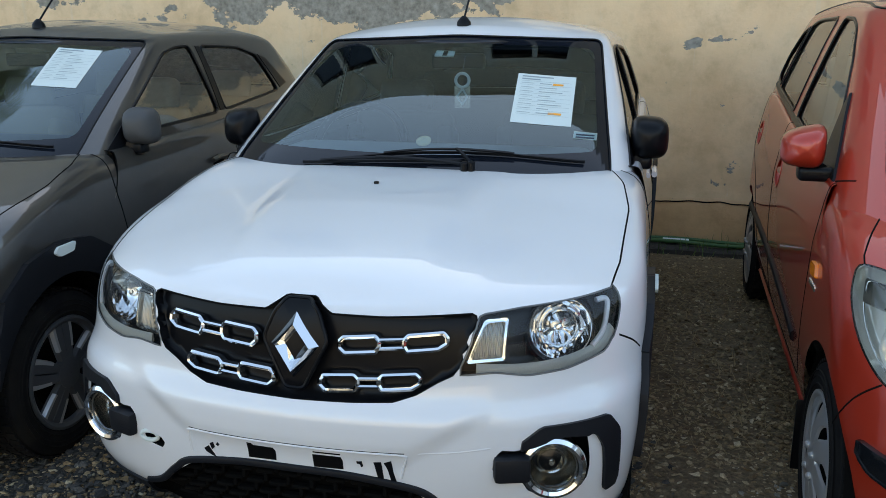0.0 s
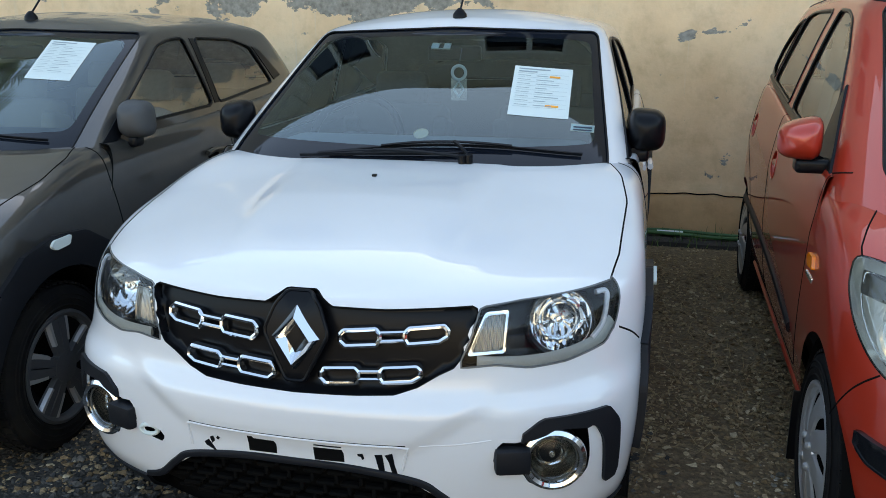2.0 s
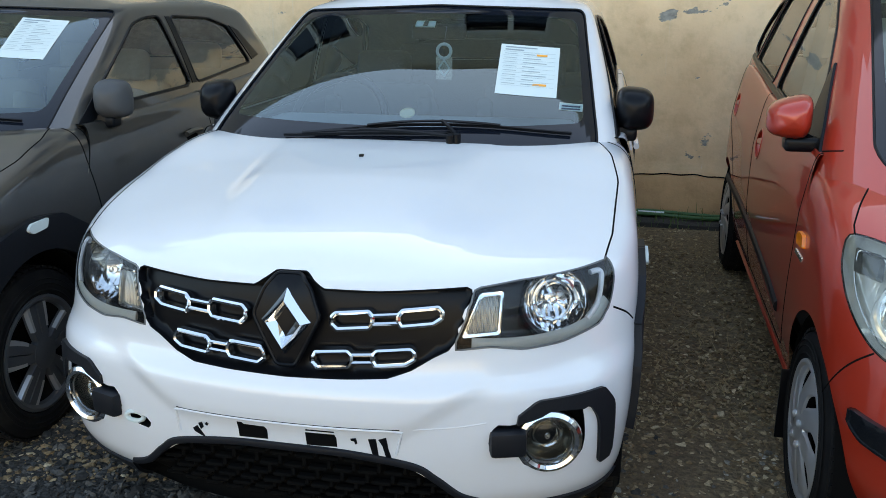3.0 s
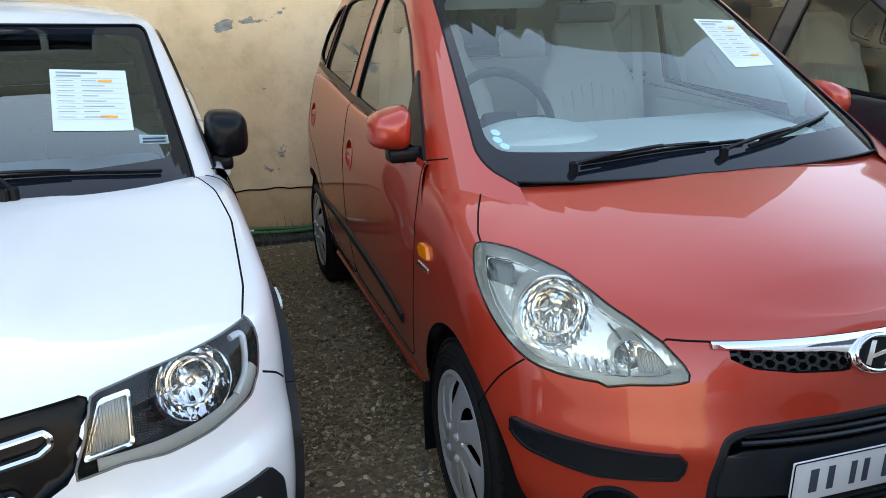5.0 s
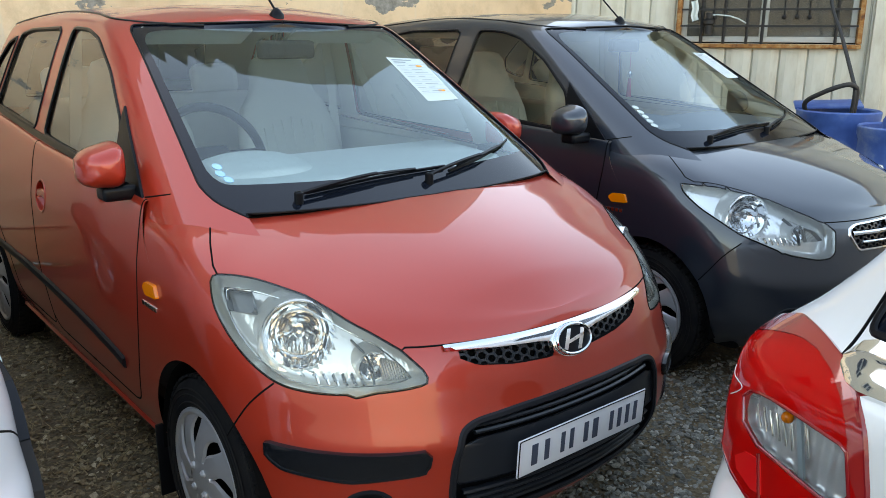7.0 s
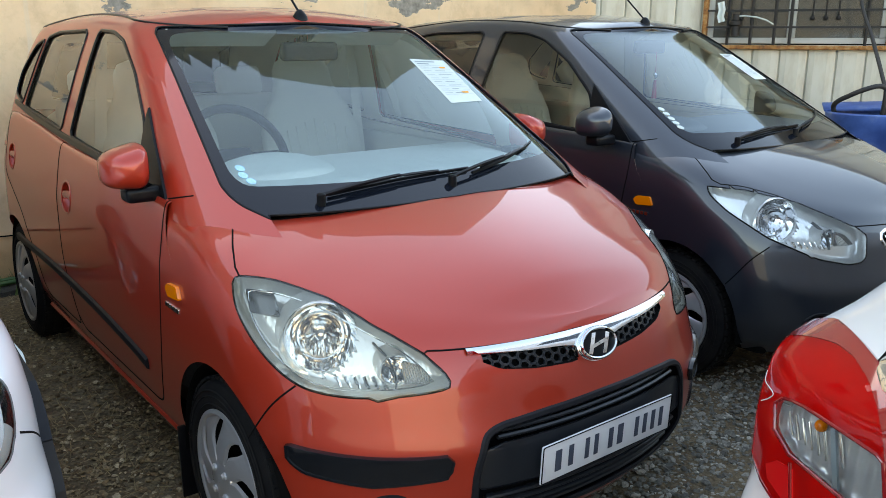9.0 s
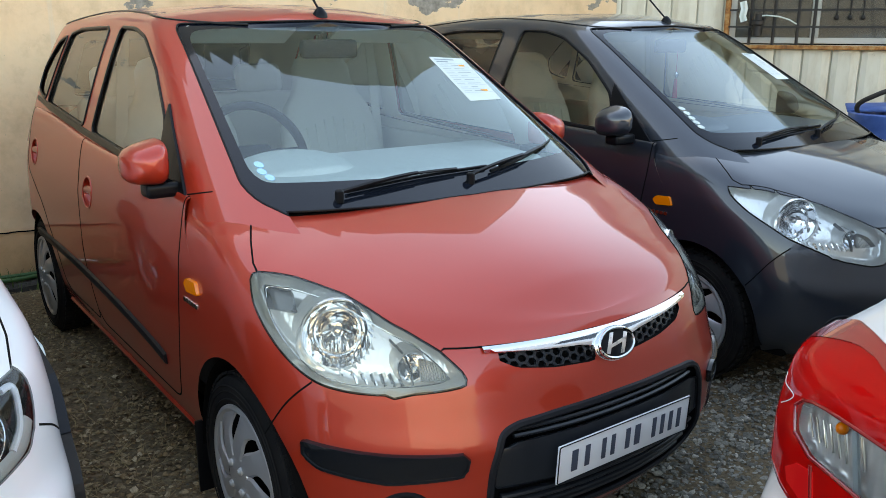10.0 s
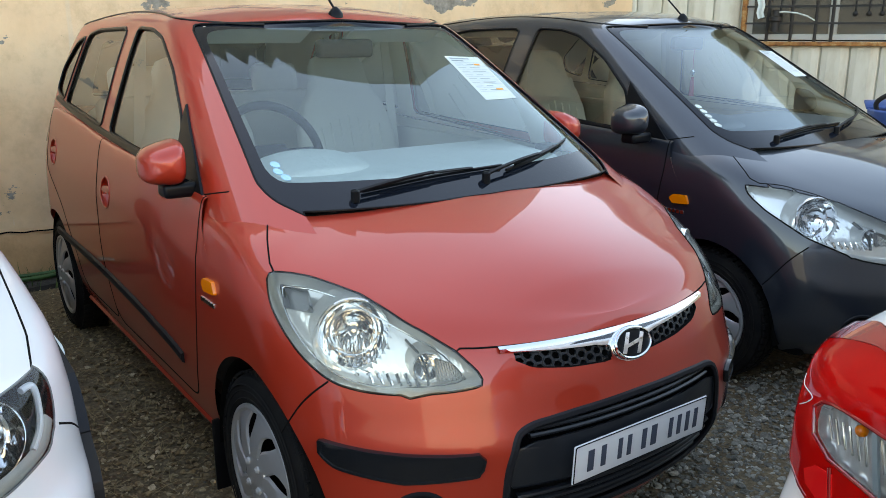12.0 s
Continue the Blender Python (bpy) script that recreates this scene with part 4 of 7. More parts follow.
    for s in (1, -1):
        for nm in ("front_door", "rear_door"):
            d = low.emit(nm, paint_mat, car, (nm,), x=s)
            seal(low, "door_gap", (nm,), GAP, d, 0.007, 0.0015, x=s)
            hb = 1.86 if nm == "front_door" else 2.80
            # no hollow here: a flat near-black disc carries the cup's shade
            slab_on(low, "handle_cup", circle(hb, 0.83, 0.055, 24, 0.6), SIDE, s, GAP, d, 0.0008)
            line_on(low, "door_handle", [(hb - 0.075, 0.845), (hb, 0.85), (hb + 0.075, 0.845)], SIDE, s, paint_mat, d, 0.026, 0.012, 0.014)
        moulding(low, "cladding", ("cladding",), TRIM, car, 0.020, s, "black plastic wheel-arch and sill cladding")
        line_on(low, "bumper_gap", [(0.705, 0.713), (0.76, 0.685), (0.80, 0.655)], CORNER, s, GAP, car, 0.005, 0.0015)
        # side repeater on the arch cladding
        slab_on(low, "side_repeater", soft_corners([(0.60, 0.725), (0.625, 0.708), (0.70, 0.712), (0.715, 0.742), (0.62, 0.742)], 0.01), SIDE, s, PAPER, car, 0.029, "clear side repeater lamp")
    for s in (1, -1):
        moulding(low, "bumper_skirt", ("bumper_skirt",), TRIM, bumper, 0.006, s, "black lower bumper skirt")
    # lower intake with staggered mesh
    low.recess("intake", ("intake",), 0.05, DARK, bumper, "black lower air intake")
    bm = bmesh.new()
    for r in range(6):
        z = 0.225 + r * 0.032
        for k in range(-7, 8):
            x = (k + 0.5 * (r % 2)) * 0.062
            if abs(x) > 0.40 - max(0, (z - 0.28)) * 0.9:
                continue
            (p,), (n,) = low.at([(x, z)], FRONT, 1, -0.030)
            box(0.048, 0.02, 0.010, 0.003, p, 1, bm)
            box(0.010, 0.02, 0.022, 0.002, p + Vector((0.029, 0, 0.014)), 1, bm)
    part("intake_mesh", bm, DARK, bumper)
    line_on(low, "intake_lip", [(-0.46, 0.283), (-0.40, 0.31), (-0.345, 0.36), (-0.29, 0.396), (-0.147, 0.421), (0, 0.425), (0.147, 0.421), (0.29, 0.396), (0.345, 0.36), (0.40, 0.31), (0.46, 0.283)], FRONT, 1, TRIM, bumper, 0.02, 0.008)
    # number-plate panel left bare, with torn tape
    line_on(low, "plate_panel_edge", [(-0.282, 0.425), (-0.288, 0.484), (-0.27, 0.489), (0.25, 0.489), (0.274, 0.484), (0.26, 0.425)], FRONT, 1, paint_mat, bumper, 0.007, 0.004, curve=False)
    line_on(low, "plate_panel_shadow_gap", [(-0.283, 0.492), (0.27, 0.492)], FRONT, 1, GAP, bumper, 0.003, 0.001, curve=False)
    for i, pl in enumerate(([(-0.121, 0.479), (-0.108, 0.479), (-0.106, 0.474), (-0.052, 0.474), (-0.046, 0.465), (-0.046, 0.440), (-0.119, 0.438)],
                            [(0.048, 0.470), (0.118, 0.470), (0.122, 0.460), (0.123, 0.437), (0.050, 0.436)], [(0.050, 0.479), (0.118, 0.479), (0.118, 0.4755), (0.050, 0.4755)])):
        # holes are flat near-black plates, their shade put into the colour
        slab_on(low, "plate_clip_hole", pl, FRONT, 1, DARK, bumper, 0.0008, "rectangular hole in the bumper, drawn as a flat dark patch")
    for pl in ([(-0.245, 0.44), (-0.232, 0.449), (-0.222, 0.436), (-0.210, 0.420), (-0.222, 0.424), (-0.24, 0.432)], [(-0.228, 0.456), (-0.218, 0.461), (-0.214, 0.448), (-0.222, 0.440)], [(-0.205, 0.463), (-0.199, 0.458), (-0.204, 0.452), (-0.210, 0.456)],
               [(0.155, 0.462), (0.168, 0.464), (0.171, 0.45), (0.166, 0.447), (0.164, 0.455), (0.156, 0.457)], [(0.196, 0.463), (0.214, 0.465), (0.220, 0.415), (0.207, 0.414)], [(0.220, 0.463), (0.238, 0.470), (0.242, 0.44), (0.250, 0.412), (0.237, 0.414), (0.229, 0.445)]):
        slab_on(low, "tape_scrap", pl, FRONT, 1, BLACK, bumper, 0.0015, "torn scrap of black tape", 0.01)
    line_on(low, "bumper_crease", [(0.30, 0.490), (0.38, 0.493), (0.46, 0.502)], FRONT, 1, paint_mat, bumper, 0.004, 0.0012)
    low.recess("tow_pocket", ("tow_pocket",), 0.05, DARK, bumper)
    g = low.at([(-0.425, 0.430)], FRONT)[0][0]
    part("tow_eye", sweep([g + Vector((0.024 * math.cos(a), 0.004, 0.013 * math.sin(a))) for a in np.linspace(0, 2 * math.pi, 20)[:-1]], ring_section(0.006, 8), [(0, -1, 0)] * 19, True), PAPER, bumper, "white-painted towing eye")
    # grille
    gr = low.recess("grille", ("grille",), 0.030, BLACK, car, "black plastic grille with chrome bars")
    for s in (1, -1):
        chain_bar(low, gr, s, 0.104, 0.200, 0.256, 0.354, 0.729, 0.745, 0.019, CHROME)
        chain_bar(low, gr, s, 0.058, 0.152, 0.200, 0.296, 0.638, 0.652, 0.018, CHROME)
    shield = both([(0, 0.822), (0.030, 0.822), (0.056, 0.795), (0.080, 0.735), (0.022, 0.622), (0, 0.622)])
    slab_on(low, "badge_shield", soft_corners(shield, 0.01), FRONT, 1, BLACK, gr, 0.006, "black six-sided badge surround")
    line_on(low, "badge_shield_edge", [tuple(v) for v in soft_corners(shield, 0.012)], FRONT, 1, BLACK, gr, 0.010, 0.006, 0.004, closed=True, curve=False)
    # plain diamond badge
    bm = bmesh.new()
    po, pi = [(0, 0.799), (0.061, 0.725), (0, 0.650), (-0.061, 0.725)], [(0, 0.752), (0.022, 0.725), (0, 0.690), (-0.022, 0.725)]
    base = low.at([(0, 0.725)], FRONT)[0][0].y
    vo = [bm.verts.new((x, base - 0.004 + (z - 0.725) * 0.25, z)) for x, z in po]
    vi = [bm.verts.new((x, base - 0.004 + (z - 0.725) * 0.25, z)) for x, z in pi]
    vm = [bm.verts.new(((a[0] + b[0]) / 2, base - 0.024 + ((a[1] + b[1]) / 2 - 0.725) * 0.25, (a[1] + b[1]) / 2)) for a, b in zip(po, pi)]
    for k in range(4):
        bm.faces.new((vo[k], vo[(k + 1) % 4], vm[(k + 1) % 4], vm[k]))
        bm.faces.new((vm[k], vm[(k + 1) % 4], vi[(k + 1) % 4], vi[k]))
    part("badge", bm, CHROME, gr, "plain chrome diamond badge", False)
    # head lamps and fog lamps
    for s in (1, -1):
        g = group_part("headlamp", car, "clear headlamp with round reflector and dark housing")
        low.emit("lens", LENS, g, ("headlamp",), 0.001, x=s)
        low.recess("lamp_housing", ("headlamp",), 0.085, LAMP_DARK, g, "", s, (-0.25 * s, 0.95, 0.0), [((0.592 * s, 0.212, 0.738), (0.35 * s, -1, 0.22), 0.078)])
        seal(low, "lamp_edge", ("headlamp",), SMOKE, g, 0.005, 0.002, x=s)
        bowl(g, (0.592 * s, 0.212, 0.738), (0.35 * s, -1, 0.22), 0.076, 0.050, rings=((0.55, 0.45),), flutes=True, surround=LAMP_DARK)
        pl = [(0.398, 0.693), (0.432, 0.790), (0.484, 0.792), (0.482, 0.697)]
        fr = slab_on(low, "indicator_frame", soft_corners(pl, 0.008), FRONT, s, CHROME, g, -0.022, "", 0.02, 1.0)
        slab_on(low, "indicator_bulb_window", soft_corners([(0.408, 0.701), (0.438, 0.782), (0.478, 0.784), (0.476, 0.704)], 0.006), FRONT, s, CLEAR_RIB, fr, -0.017, "", 0.02, 1.0)
        line_on(low, "lower_strip", [(0.42, 0.678), (0.53, 0.673), (0.62, 0.680), (0.69, 0.702), (0.714, 0.735)], FRONT, s, STRIP, g, 0.030, 0.004, -0.006, "translucent grey strip along the lower lens", step=0.01)
        line_on(low, "light_guide", [(0.672, 0.803), (0.692, 0.802), (0.700, 0.785), (0.694, 0.735), (0.672, 0.705)], FRONT, s, PLATE_WHITE, g, 0.014, 0.006, -0.006, "white daytime light bar", step=0.01)
        moulding(low, "fog_bezel", ("fog_bezel",), TRIM, bumper, 0.010, s, "black angular fog-lamp bracket")
        low.recess("fog_pocket", ("fog_pocket",), 0.045, BLACK, bumper, "", s)
        f = group_part("fog_lamp", bumper, "round fog lamp in a chrome ring")
        c0 = Vector((0.598 * s, 0.078, 0.443))
        d = Vector((0.28 * s, -1, 0.0)).normalized()
        mm = Matrix.Translation(c0) @ d.to_track_quat("Z", "Y").to_matrix().to_4x4()
        bm = lathe([(0.056, 0.0), (0.060, 0.012), (0.068, 0.016), (0.077, 0.010), (0.081, -0.004), (0.080, -0.03)], 48, "z")
        bmesh.ops.transform(bm, matrix=mm, verts=bm.verts)
        part("chrome_ring", bm, CHROME, f)
        bowl(f, c0 - d * 0.004, d, 0.055, 0.05, "fog_reflector", FOG_BOWL, ((0.5, 0.5),))
        bm = lathe([(0.001, 0.012), (0.02, 0.011), (0.040, 0.008), (0.056, 0.001)], 36, "z")
        bmesh.ops.transform(bm, matrix=mm, verts=bm.verts)
        part("fog_lens", bm, LENS, f)
        (pp,), (nn,) = low.at([(0.497, 0.452)], FRONT, s)
        part("fog_pod", box(0.085, 0.05, 0.062, 0.012, pp + Vector((0.01 * s, 0.005, 0)), 2, rot=Matrix.Rotation(radians(18 * s), 4, "Z")), TRIM, f)
    # bonnet washer jet
    (pp,), _ = low.at([(-0.032, 0.70)], TOP)
    part("washer_jet", box(0.014, 0.014, 0.008, 0.003, pp + Vector((0, 0, 0.003)), 2), BLACK, car)
    # glass
    screen = soft_corners([(-0.66, 0.9), (0.66, 0.9), (0.652, 1.005), (0.562, 1.383), (0, 1.402), (-0.562, 1.383), (-0.652, 1.005)], 0.03)
    clear_part = soft_corners([(-0.608, 1.043), (0, 1.030), (0.608, 1.043), (0.542, 1.350), (0.44, 1.362), (0, 1.376), (-0.44, 1.364), (-0.542, 1.350)], 0.03)
    sides = [soft_corners([(1.30, 1.030), (1.22, 1.05), (1.74, 1.325), (1.86, 1.348), (2.00, 1.355), (2.06, 1.04)], 0.03), soft_corners([(2.13, 1.045), (2.10, 1.352), (2.50, 1.335), (2.70, 1.29), (2.84, 1.09)], 0.03)]
    back = soft_corners([(-0.5, 1.08), (0.5, 1.08), (0.45, 1.33), (-0.45, 1.33)], 0.04)
    glazing(cab, car, paint_mat, screen, clear_part, sides, back, seats, GLASS, SIDE_GLASS)
    for s in (1, -1):
        slab_on(cab, "mirror_sail", [(1.10, 0.985), (1.30, 1.10), (1.30, 1.02), (1.18, 0.985)], SIDE, s, BLACK, car, 0.006)
        slab_on(cab, "pillar_cover", [(2.075, 1.045), (2.055, 1.35), (2.095, 1.35), (2.12, 1.045)], SIDE, s, BLACK, car, 0.004)
        slab_on(cab, "pillar_cover", [(2.87, 1.10), (2.72, 1.29), (2.80, 1.27), (2.98, 1.12)], SIDE, s, BLACK, car, 0.004)
        mirror_part(car, s, (0.772 * s, 1.25, 1.065), (0.126, 0.10, 0.152), mirrors, (0.70 * s, 1.24, 0.985))
    wheel_wells(car, q)
    for hub in q["hubs"]:
        for s in (1, -1):
            wheel(car, hub, q["hub_z"], s, 0.772, q["tyre"], rim_style)
    part("underbody", box(1.36, 3.0, 0.06, 0.02, (0, 1.8, 0.21)), DARK, car)
    wiper(cab, car, [(-0.26, 1.004), (0.02, 1.030), (0.30, 1.032), (0.57, 1.012)], (0.22, 1.000))
    wiper(cab, car, [(-0.36, 0.994), (-0.10, 1.006), (0.20, 1.012)], (0.20, 0.998))
    antenna(car, 0, 1.756, 1.447)
    # inside
    part("dashboard", box(1.16, 0.40, 0.16, 0.06, (0, 1.20, 0.930), 4), dash, car)
    part("floor_pan", box(1.38, 2.3, 0.05, 0, (0, 2.0, 0.33)), CHARCOAL, car)
    steering_wheel(car, -0.36, 1.46, 0.97, BLACK)
    for x in (-0.35, 0.35):
        seat(car, x, 1.72, 0.28, seats, 1.04)
    seat(car, 0, 2.52, 0.28, seats, 1.03, 1.22, True, True)
    part("rear_view_mirror", box(0.22, 0.03, 0.06, 0.014, (0, 1.66, 1.30), 3), BLACK, car)
    for s in (1, -1):
        part("door_card", box(0.04, 1.9, 0.5, 0.015, (0.70 * s, 2.0, 0.72), 2), seats, car)
    return car, low, cab


# ---- compact hatchback (copper red one and slate one) ----
I10 = dict(front=[(0.17, 0.04), (0.25, -0.02), (0.35, -0.055), (0.47, -0.055), (0.56, -0.03), (0.659, 0), (0.72, 0.03), (0.76, 0.06), (0.9, 0.20)],
           width=[(0.17, 0.70), (0.25, 0.755), (0.4, 0.785), (0.6, 0.797), (0.8, 0.795), (0.95, 0.775), (1.1, 0.745)],
           rear=[(0.17, 3.38), (0.4, 3.48), (0.6, 3.50), (0.8, 3.48), (1.1, 3.40)],
           d=[(0.3, 0.52), (0.6, 0.55), (0.8, 0.60)], p=2.2,
           edge=[(0.0, 0.74), (0.05, 0.745), (0.3, 0.80), (0.5, 0.872), (0.75, 0.955), (1.0, 0.99), (2.0, 1.03), (3.0, 1.09), (3.5, 1.04)],
           spine=[(0.0, 0.72), (0.05, 0.745), (0.15, 0.825), (0.35, 0.908), (0.6, 0.975), (0.8, 1.015), (1.1, 1.04)], end=0.95,
           c_front=[(0.9, 0.46), (1.0, 0.64), (1.2, 1.0), (1.40, 1.36), (1.46, 1.475), (1.54, 1.65)], c_width=[(0.9, 0.775), (1.0, 0.748), (1.2, 0.692), (1.46, 0.602), (1.56, 0.55)],
           c_rear=[(0.9, 3.44), (1.1, 3.40), (1.35, 3.28), (1.55, 3.10)], c_d=[(0.9, 0.42), (1.46, 0.2)],
           c_edge=[(1.3, 1.448), (1.45, 1.456), (1.7, 1.495), (2.2, 1.52), (2.8, 1.50), (3.3, 1.41)],
           c_spine=[(1.3, 1.44), (1.45, 1.475), (1.55, 1.518), (1.9, 1.555), (2.4, 1.56), (3.0, 1.525), (3.35, 1.42)],
           hubs=(0.61, 2.99), hub_z=0.265, tyre=0.285, arch=0.325, soft=(9, 18))


def number_plate(car, low):
    g = group_part("number_plate", car, "white number plate with dark characters")
    m = Matrix.Translation((0, -0.066, 0.424)) @ Matrix.Rotation(radians(3), 4, "X")
    bm = box(0.504, 0.006, 0.106, 0.004)
    bmesh.ops.transform(bm, matrix=m, verts=bm.verts)
    part("plate", bm, PLATE_WHITE, g)
    bm = bmesh.new()
    p = [m @ Vector((x, -0.004, z)) for x, z in soft_corners([(-0.25, -0.051), (0.25, -0.051), (0.25, 0.051), (-0.25, 0.051)], 0.006, 3)]
    sweep(p, ring_section(0.0016, 6), [(0, -1, 0)] * len(p), True, bm)
    part("plate_border", bm, BLACK, g)
    x = -0.195
    for width in (0.05, 0.04, 0, 0.035, 0.035, 0, 0.04, 0.05, 0, 0.035, 0.035, 0.035, 0.035):
        if not width:
            x += 0.022
            continue
        bm = box(width * 0.42, 0.002, 0.058, 0.0006)
        bmesh.ops.transform(bm, matrix=m @ Matrix.Translation((x, -0.0042, 0)), verts=bm.verts)
        part("character_bar", bm, INK, g)
        x += width * 0.72 + 0.009


def compact(m, paint_mat, name, label, facelift, seats, dash_mat):
    q = dict(I10, hubs=(0.70, 2.99)) if facelift else I10
    car = thing(name, m, label, "car", "parked cars")
    low, cab = car_skins(q)
    if facelift:
        lamp = [(0.765, 0.570, 0.851), (0.772, 0.540, 0.815), (0.766, 0.462, 0.763), (0.722, 0.302, 0.676), (0.601, 0.143, 0.600), (0.500, 0.075, 0.578), (0.44, 0.059, 0.582), (0.410, 0.062, 0.600), (0.390, 0.072, 0.690), (0.479, 0.153, 0.744), (0.557, 0.287, 0.802), (0.687, 0.442, 0.844)]
    else:
        lamp = [(0.746, 0.539, 0.856), (0.760, 0.532, 0.829), (0.768, 0.500, 0.786), (0.765, 0.430, 0.730), (0.750, 0.357, 0.682), (0.721, 0.285, 0.645), (0.677, 0.223, 0.630), (0.610, 0.160, 0.625), (0.527, 0.105, 0.627), (0.442, 0.068, 0.635), (0.429, 0.070, 0.653), (0.451, 0.095, 0.687), (0.486, 0.137, 0.726), (0.547, 0.224, 0.774), (0.600, 0.346, 0.822), (0.675, 0.456, 0.853)]
    lamp2 = [tuple(v) for v in (soft_corners(proj2(lamp, CORNER), 0.012) if facelift else round_path(proj2(lamp, CORNER), 4))]
    if facelift:
        low.cut("upper_grille", soft_corners(both([(0, 0.700), (0.28, 0.698), (0.335, 0.675), (0.30, 0.60), (0, 0.590)]), 0.015), FRONT)
        lower = both([(0, 0.52), (0.30, 0.51), (0.38, 0.45), (0.38, 0.30), (0.30, 0.25), (0, 0.245)])
    else:
        low.cut("upper_grille", soft_corners([(0.066, 0.680), (0.25, 0.692), (0.374, 0.704), (0.358, 0.690), (0.300, 0.660), (0.20, 0.645), (0.066, 0.636)], 0.006), FRONT)
        low.cut("upper_grille", soft_corners([(-0.066, 0.680), (-0.25, 0.692), (-0.374, 0.704), (-0.358, 0.690), (-0.300, 0.660), (-0.20, 0.645), (-0.066, 0.636)], 0.006), FRONT)
        lower = both([(0, 0.544), (0.20, 0.541), (0.330, 0.532), (0.372, 0.516), (0.398, 0.43), (0.405, 0.33), (0.36, 0.268), (0, 0.255)])
    low.cut("lower_grille", soft_corners(lower, 0.03), FRONT)
    strip = [(0.756, 0.297, 0.500), (0.62, 0.12, 0.487), (0.456, 0.026, 0.480), (0.456, 0.025, 0.452), (0.476, 0.034, 0.430), (0.619, 0.122, 0.420), (0.730, 0.249, 0.442), (0.750, 0.284, 0.467)]
    for s in (1, -1):
        low.cut("headlamp", lamp2, CORNER, s, facing=-0.3)
        if not facelift:
            low.cut("rub_strip", soft_corners(proj2(strip, CORNER), 0.008), CORNER, s)
        low.cut("fog_hole", circle(0.585 if not facelift else 0.60, 0.335, 0.052), FRONT, s)
        for hub in q["hubs"]:
            low.cut("arch", circle(hub, q["hub_z"] + 0.01, q["arch"]), SIDE, s, ("body",), 0.0)
        low.cut("bumper", [(0, 0.05), (0, 0.710), (0.25, 0.712), (0.372, 0.715), (0.43, 0.717), (0.47, 0.72), (0.47, 0.05)], FRONT, s)
        low.cut("bumper", [(0.30, 0.05), (0.30, 0.66), (0.60, 0.60), (0.723, 0.641), (0.80, 0.56), (0.86, 0.47), (0.9, 0.05)], CORNER, s)
        low.cut("cup_front_door", circle(1.97, 0.845, 0.064, 28, 0.95), SIDE, s, facing=0.0)
        low.cut("cup_rear_door", circle(2.92, 0.895, 0.064, 28, 0.95), SIDE, s, facing=0.0)
        low.cut("front_door", soft_corners([(0.955, 1.2), (0.952, 0.86), (1.00, 0.55), (1.09, 0.31), (2.0, 0.31), (2.10, 0.6), (2.10, 1.2)], 0.06), SIDE, s, facing=0.0)
        low.cut("rear_door", soft_corners([(2.105, 1.2), (2.105, 0.6), (2.01, 0.31), (2.55, 0.31), (2.64, 0.5), (2.80, 0.66), (3.05, 0.80), (3.05, 1.2)], 0.06), SIDE, s, facing=0.0)
    edge = [(0, -0.1), (0.40, -0.1), (0.44, 0.08), (0.486, 0.135), (0.547, 0.222), (0.600, 0.344), (0.675, 0.454), (0.745, 0.542), (0.714, 0.624), (0.664, 0.727), (0.565, 0.663), (0.436, 0.623), (0.221, 0.589), (0, 0.578)]
    low.cut("bonnet", both(edge), TOP, facing=0.02)
    low.cut("cowl", both([(0, 0.5), (0.5, 0.55), (0.668, 0.729), (0.66, 1.1), (0, 1.1)]), TOP, facing=0.02)
    low.emit("cowl", BLACK, car, ("cowl",), -0.012, "black plastic cowl below the windscreen")
    low.emit("body", paint_mat, car, ("body",))
    low.emit("bonnet", paint_mat, car, ("bonnet",))
    seal(low, "bonnet_gap", ("bonnet",), GAP, car, 0.005, 0.0012)
    bumper = low.emit("front_bumper", paint_mat, car, ("bumper",))
    for s in (1, -1):
        for nm, hb, hz in (("front_door", 1.98, 0.845), ("rear_door", 2.93, 0.895)):
            d = low.emit(nm, paint_mat, car, (nm,), x=s)
            seal(low, "door_gap", (nm,), GAP, d, 0.007, 0.0015, x=s)
            low.recess("handle_cup", ("cup_%s" % nm,), 0.034, paint_mat, d, "", s, (-s, 0, 0))
            seal(low, "handle_cup_edge", ("cup_%s" % nm,), paint_mat, d, 0.008, 0.003, x=s)
            line_on(low, "door_handle", [(hb - 0.060, hz + 0.006), (hb - 0.01, hz + 0.012), (hb + 0.040, hz + 0.006)], SIDE, s, paint_mat, d, 0.030, 0.008, -0.006)
        line_on(low, "side_moulding", [(2.95, 0.505), (2.3, 0.503), (1.7, 0.478), (1.32, 0.446), (1.17, 0.425)], SIDE, s, TRIM, car, 0.042, 0.012, 0.0, "black rubbing strip along the doors")
        line_on(low, "sill_edge", [(0.98, 0.235), (1.8, 0.235), (2.62, 0.235)], SIDE, s, paint_mat, car, 0.03, 0.012)
        line_on(low, "bumper_gap", [(0.716, 0.642), (0.76, 0.605), (0.80, 0.56), (0.86, 0.47)], CORNER, s, GAP, car, 0.005, 0.0015)
        slab_on(low, "side_indicator", soft_corners([(0.80, 0.735), (0.885, 0.728), (0.905, 0.750), (0.885, 0.768), (0.815, 0.772)], 0.008), SIDE, s, AMBER, car, 0.010, "amber side indicator")
        for k in range(5):
            slab_on(low, "badge_bar", soft_corners([(0.825 + k * 0.022, 0.688), (0.842 + k * 0.022, 0.688), (0.842 + k * 0.022, 0.703), (0.825 + k * 0.022, 0.703)], 0.003), SIDE, s, SILVER, car, 0.003, "", 0.01)
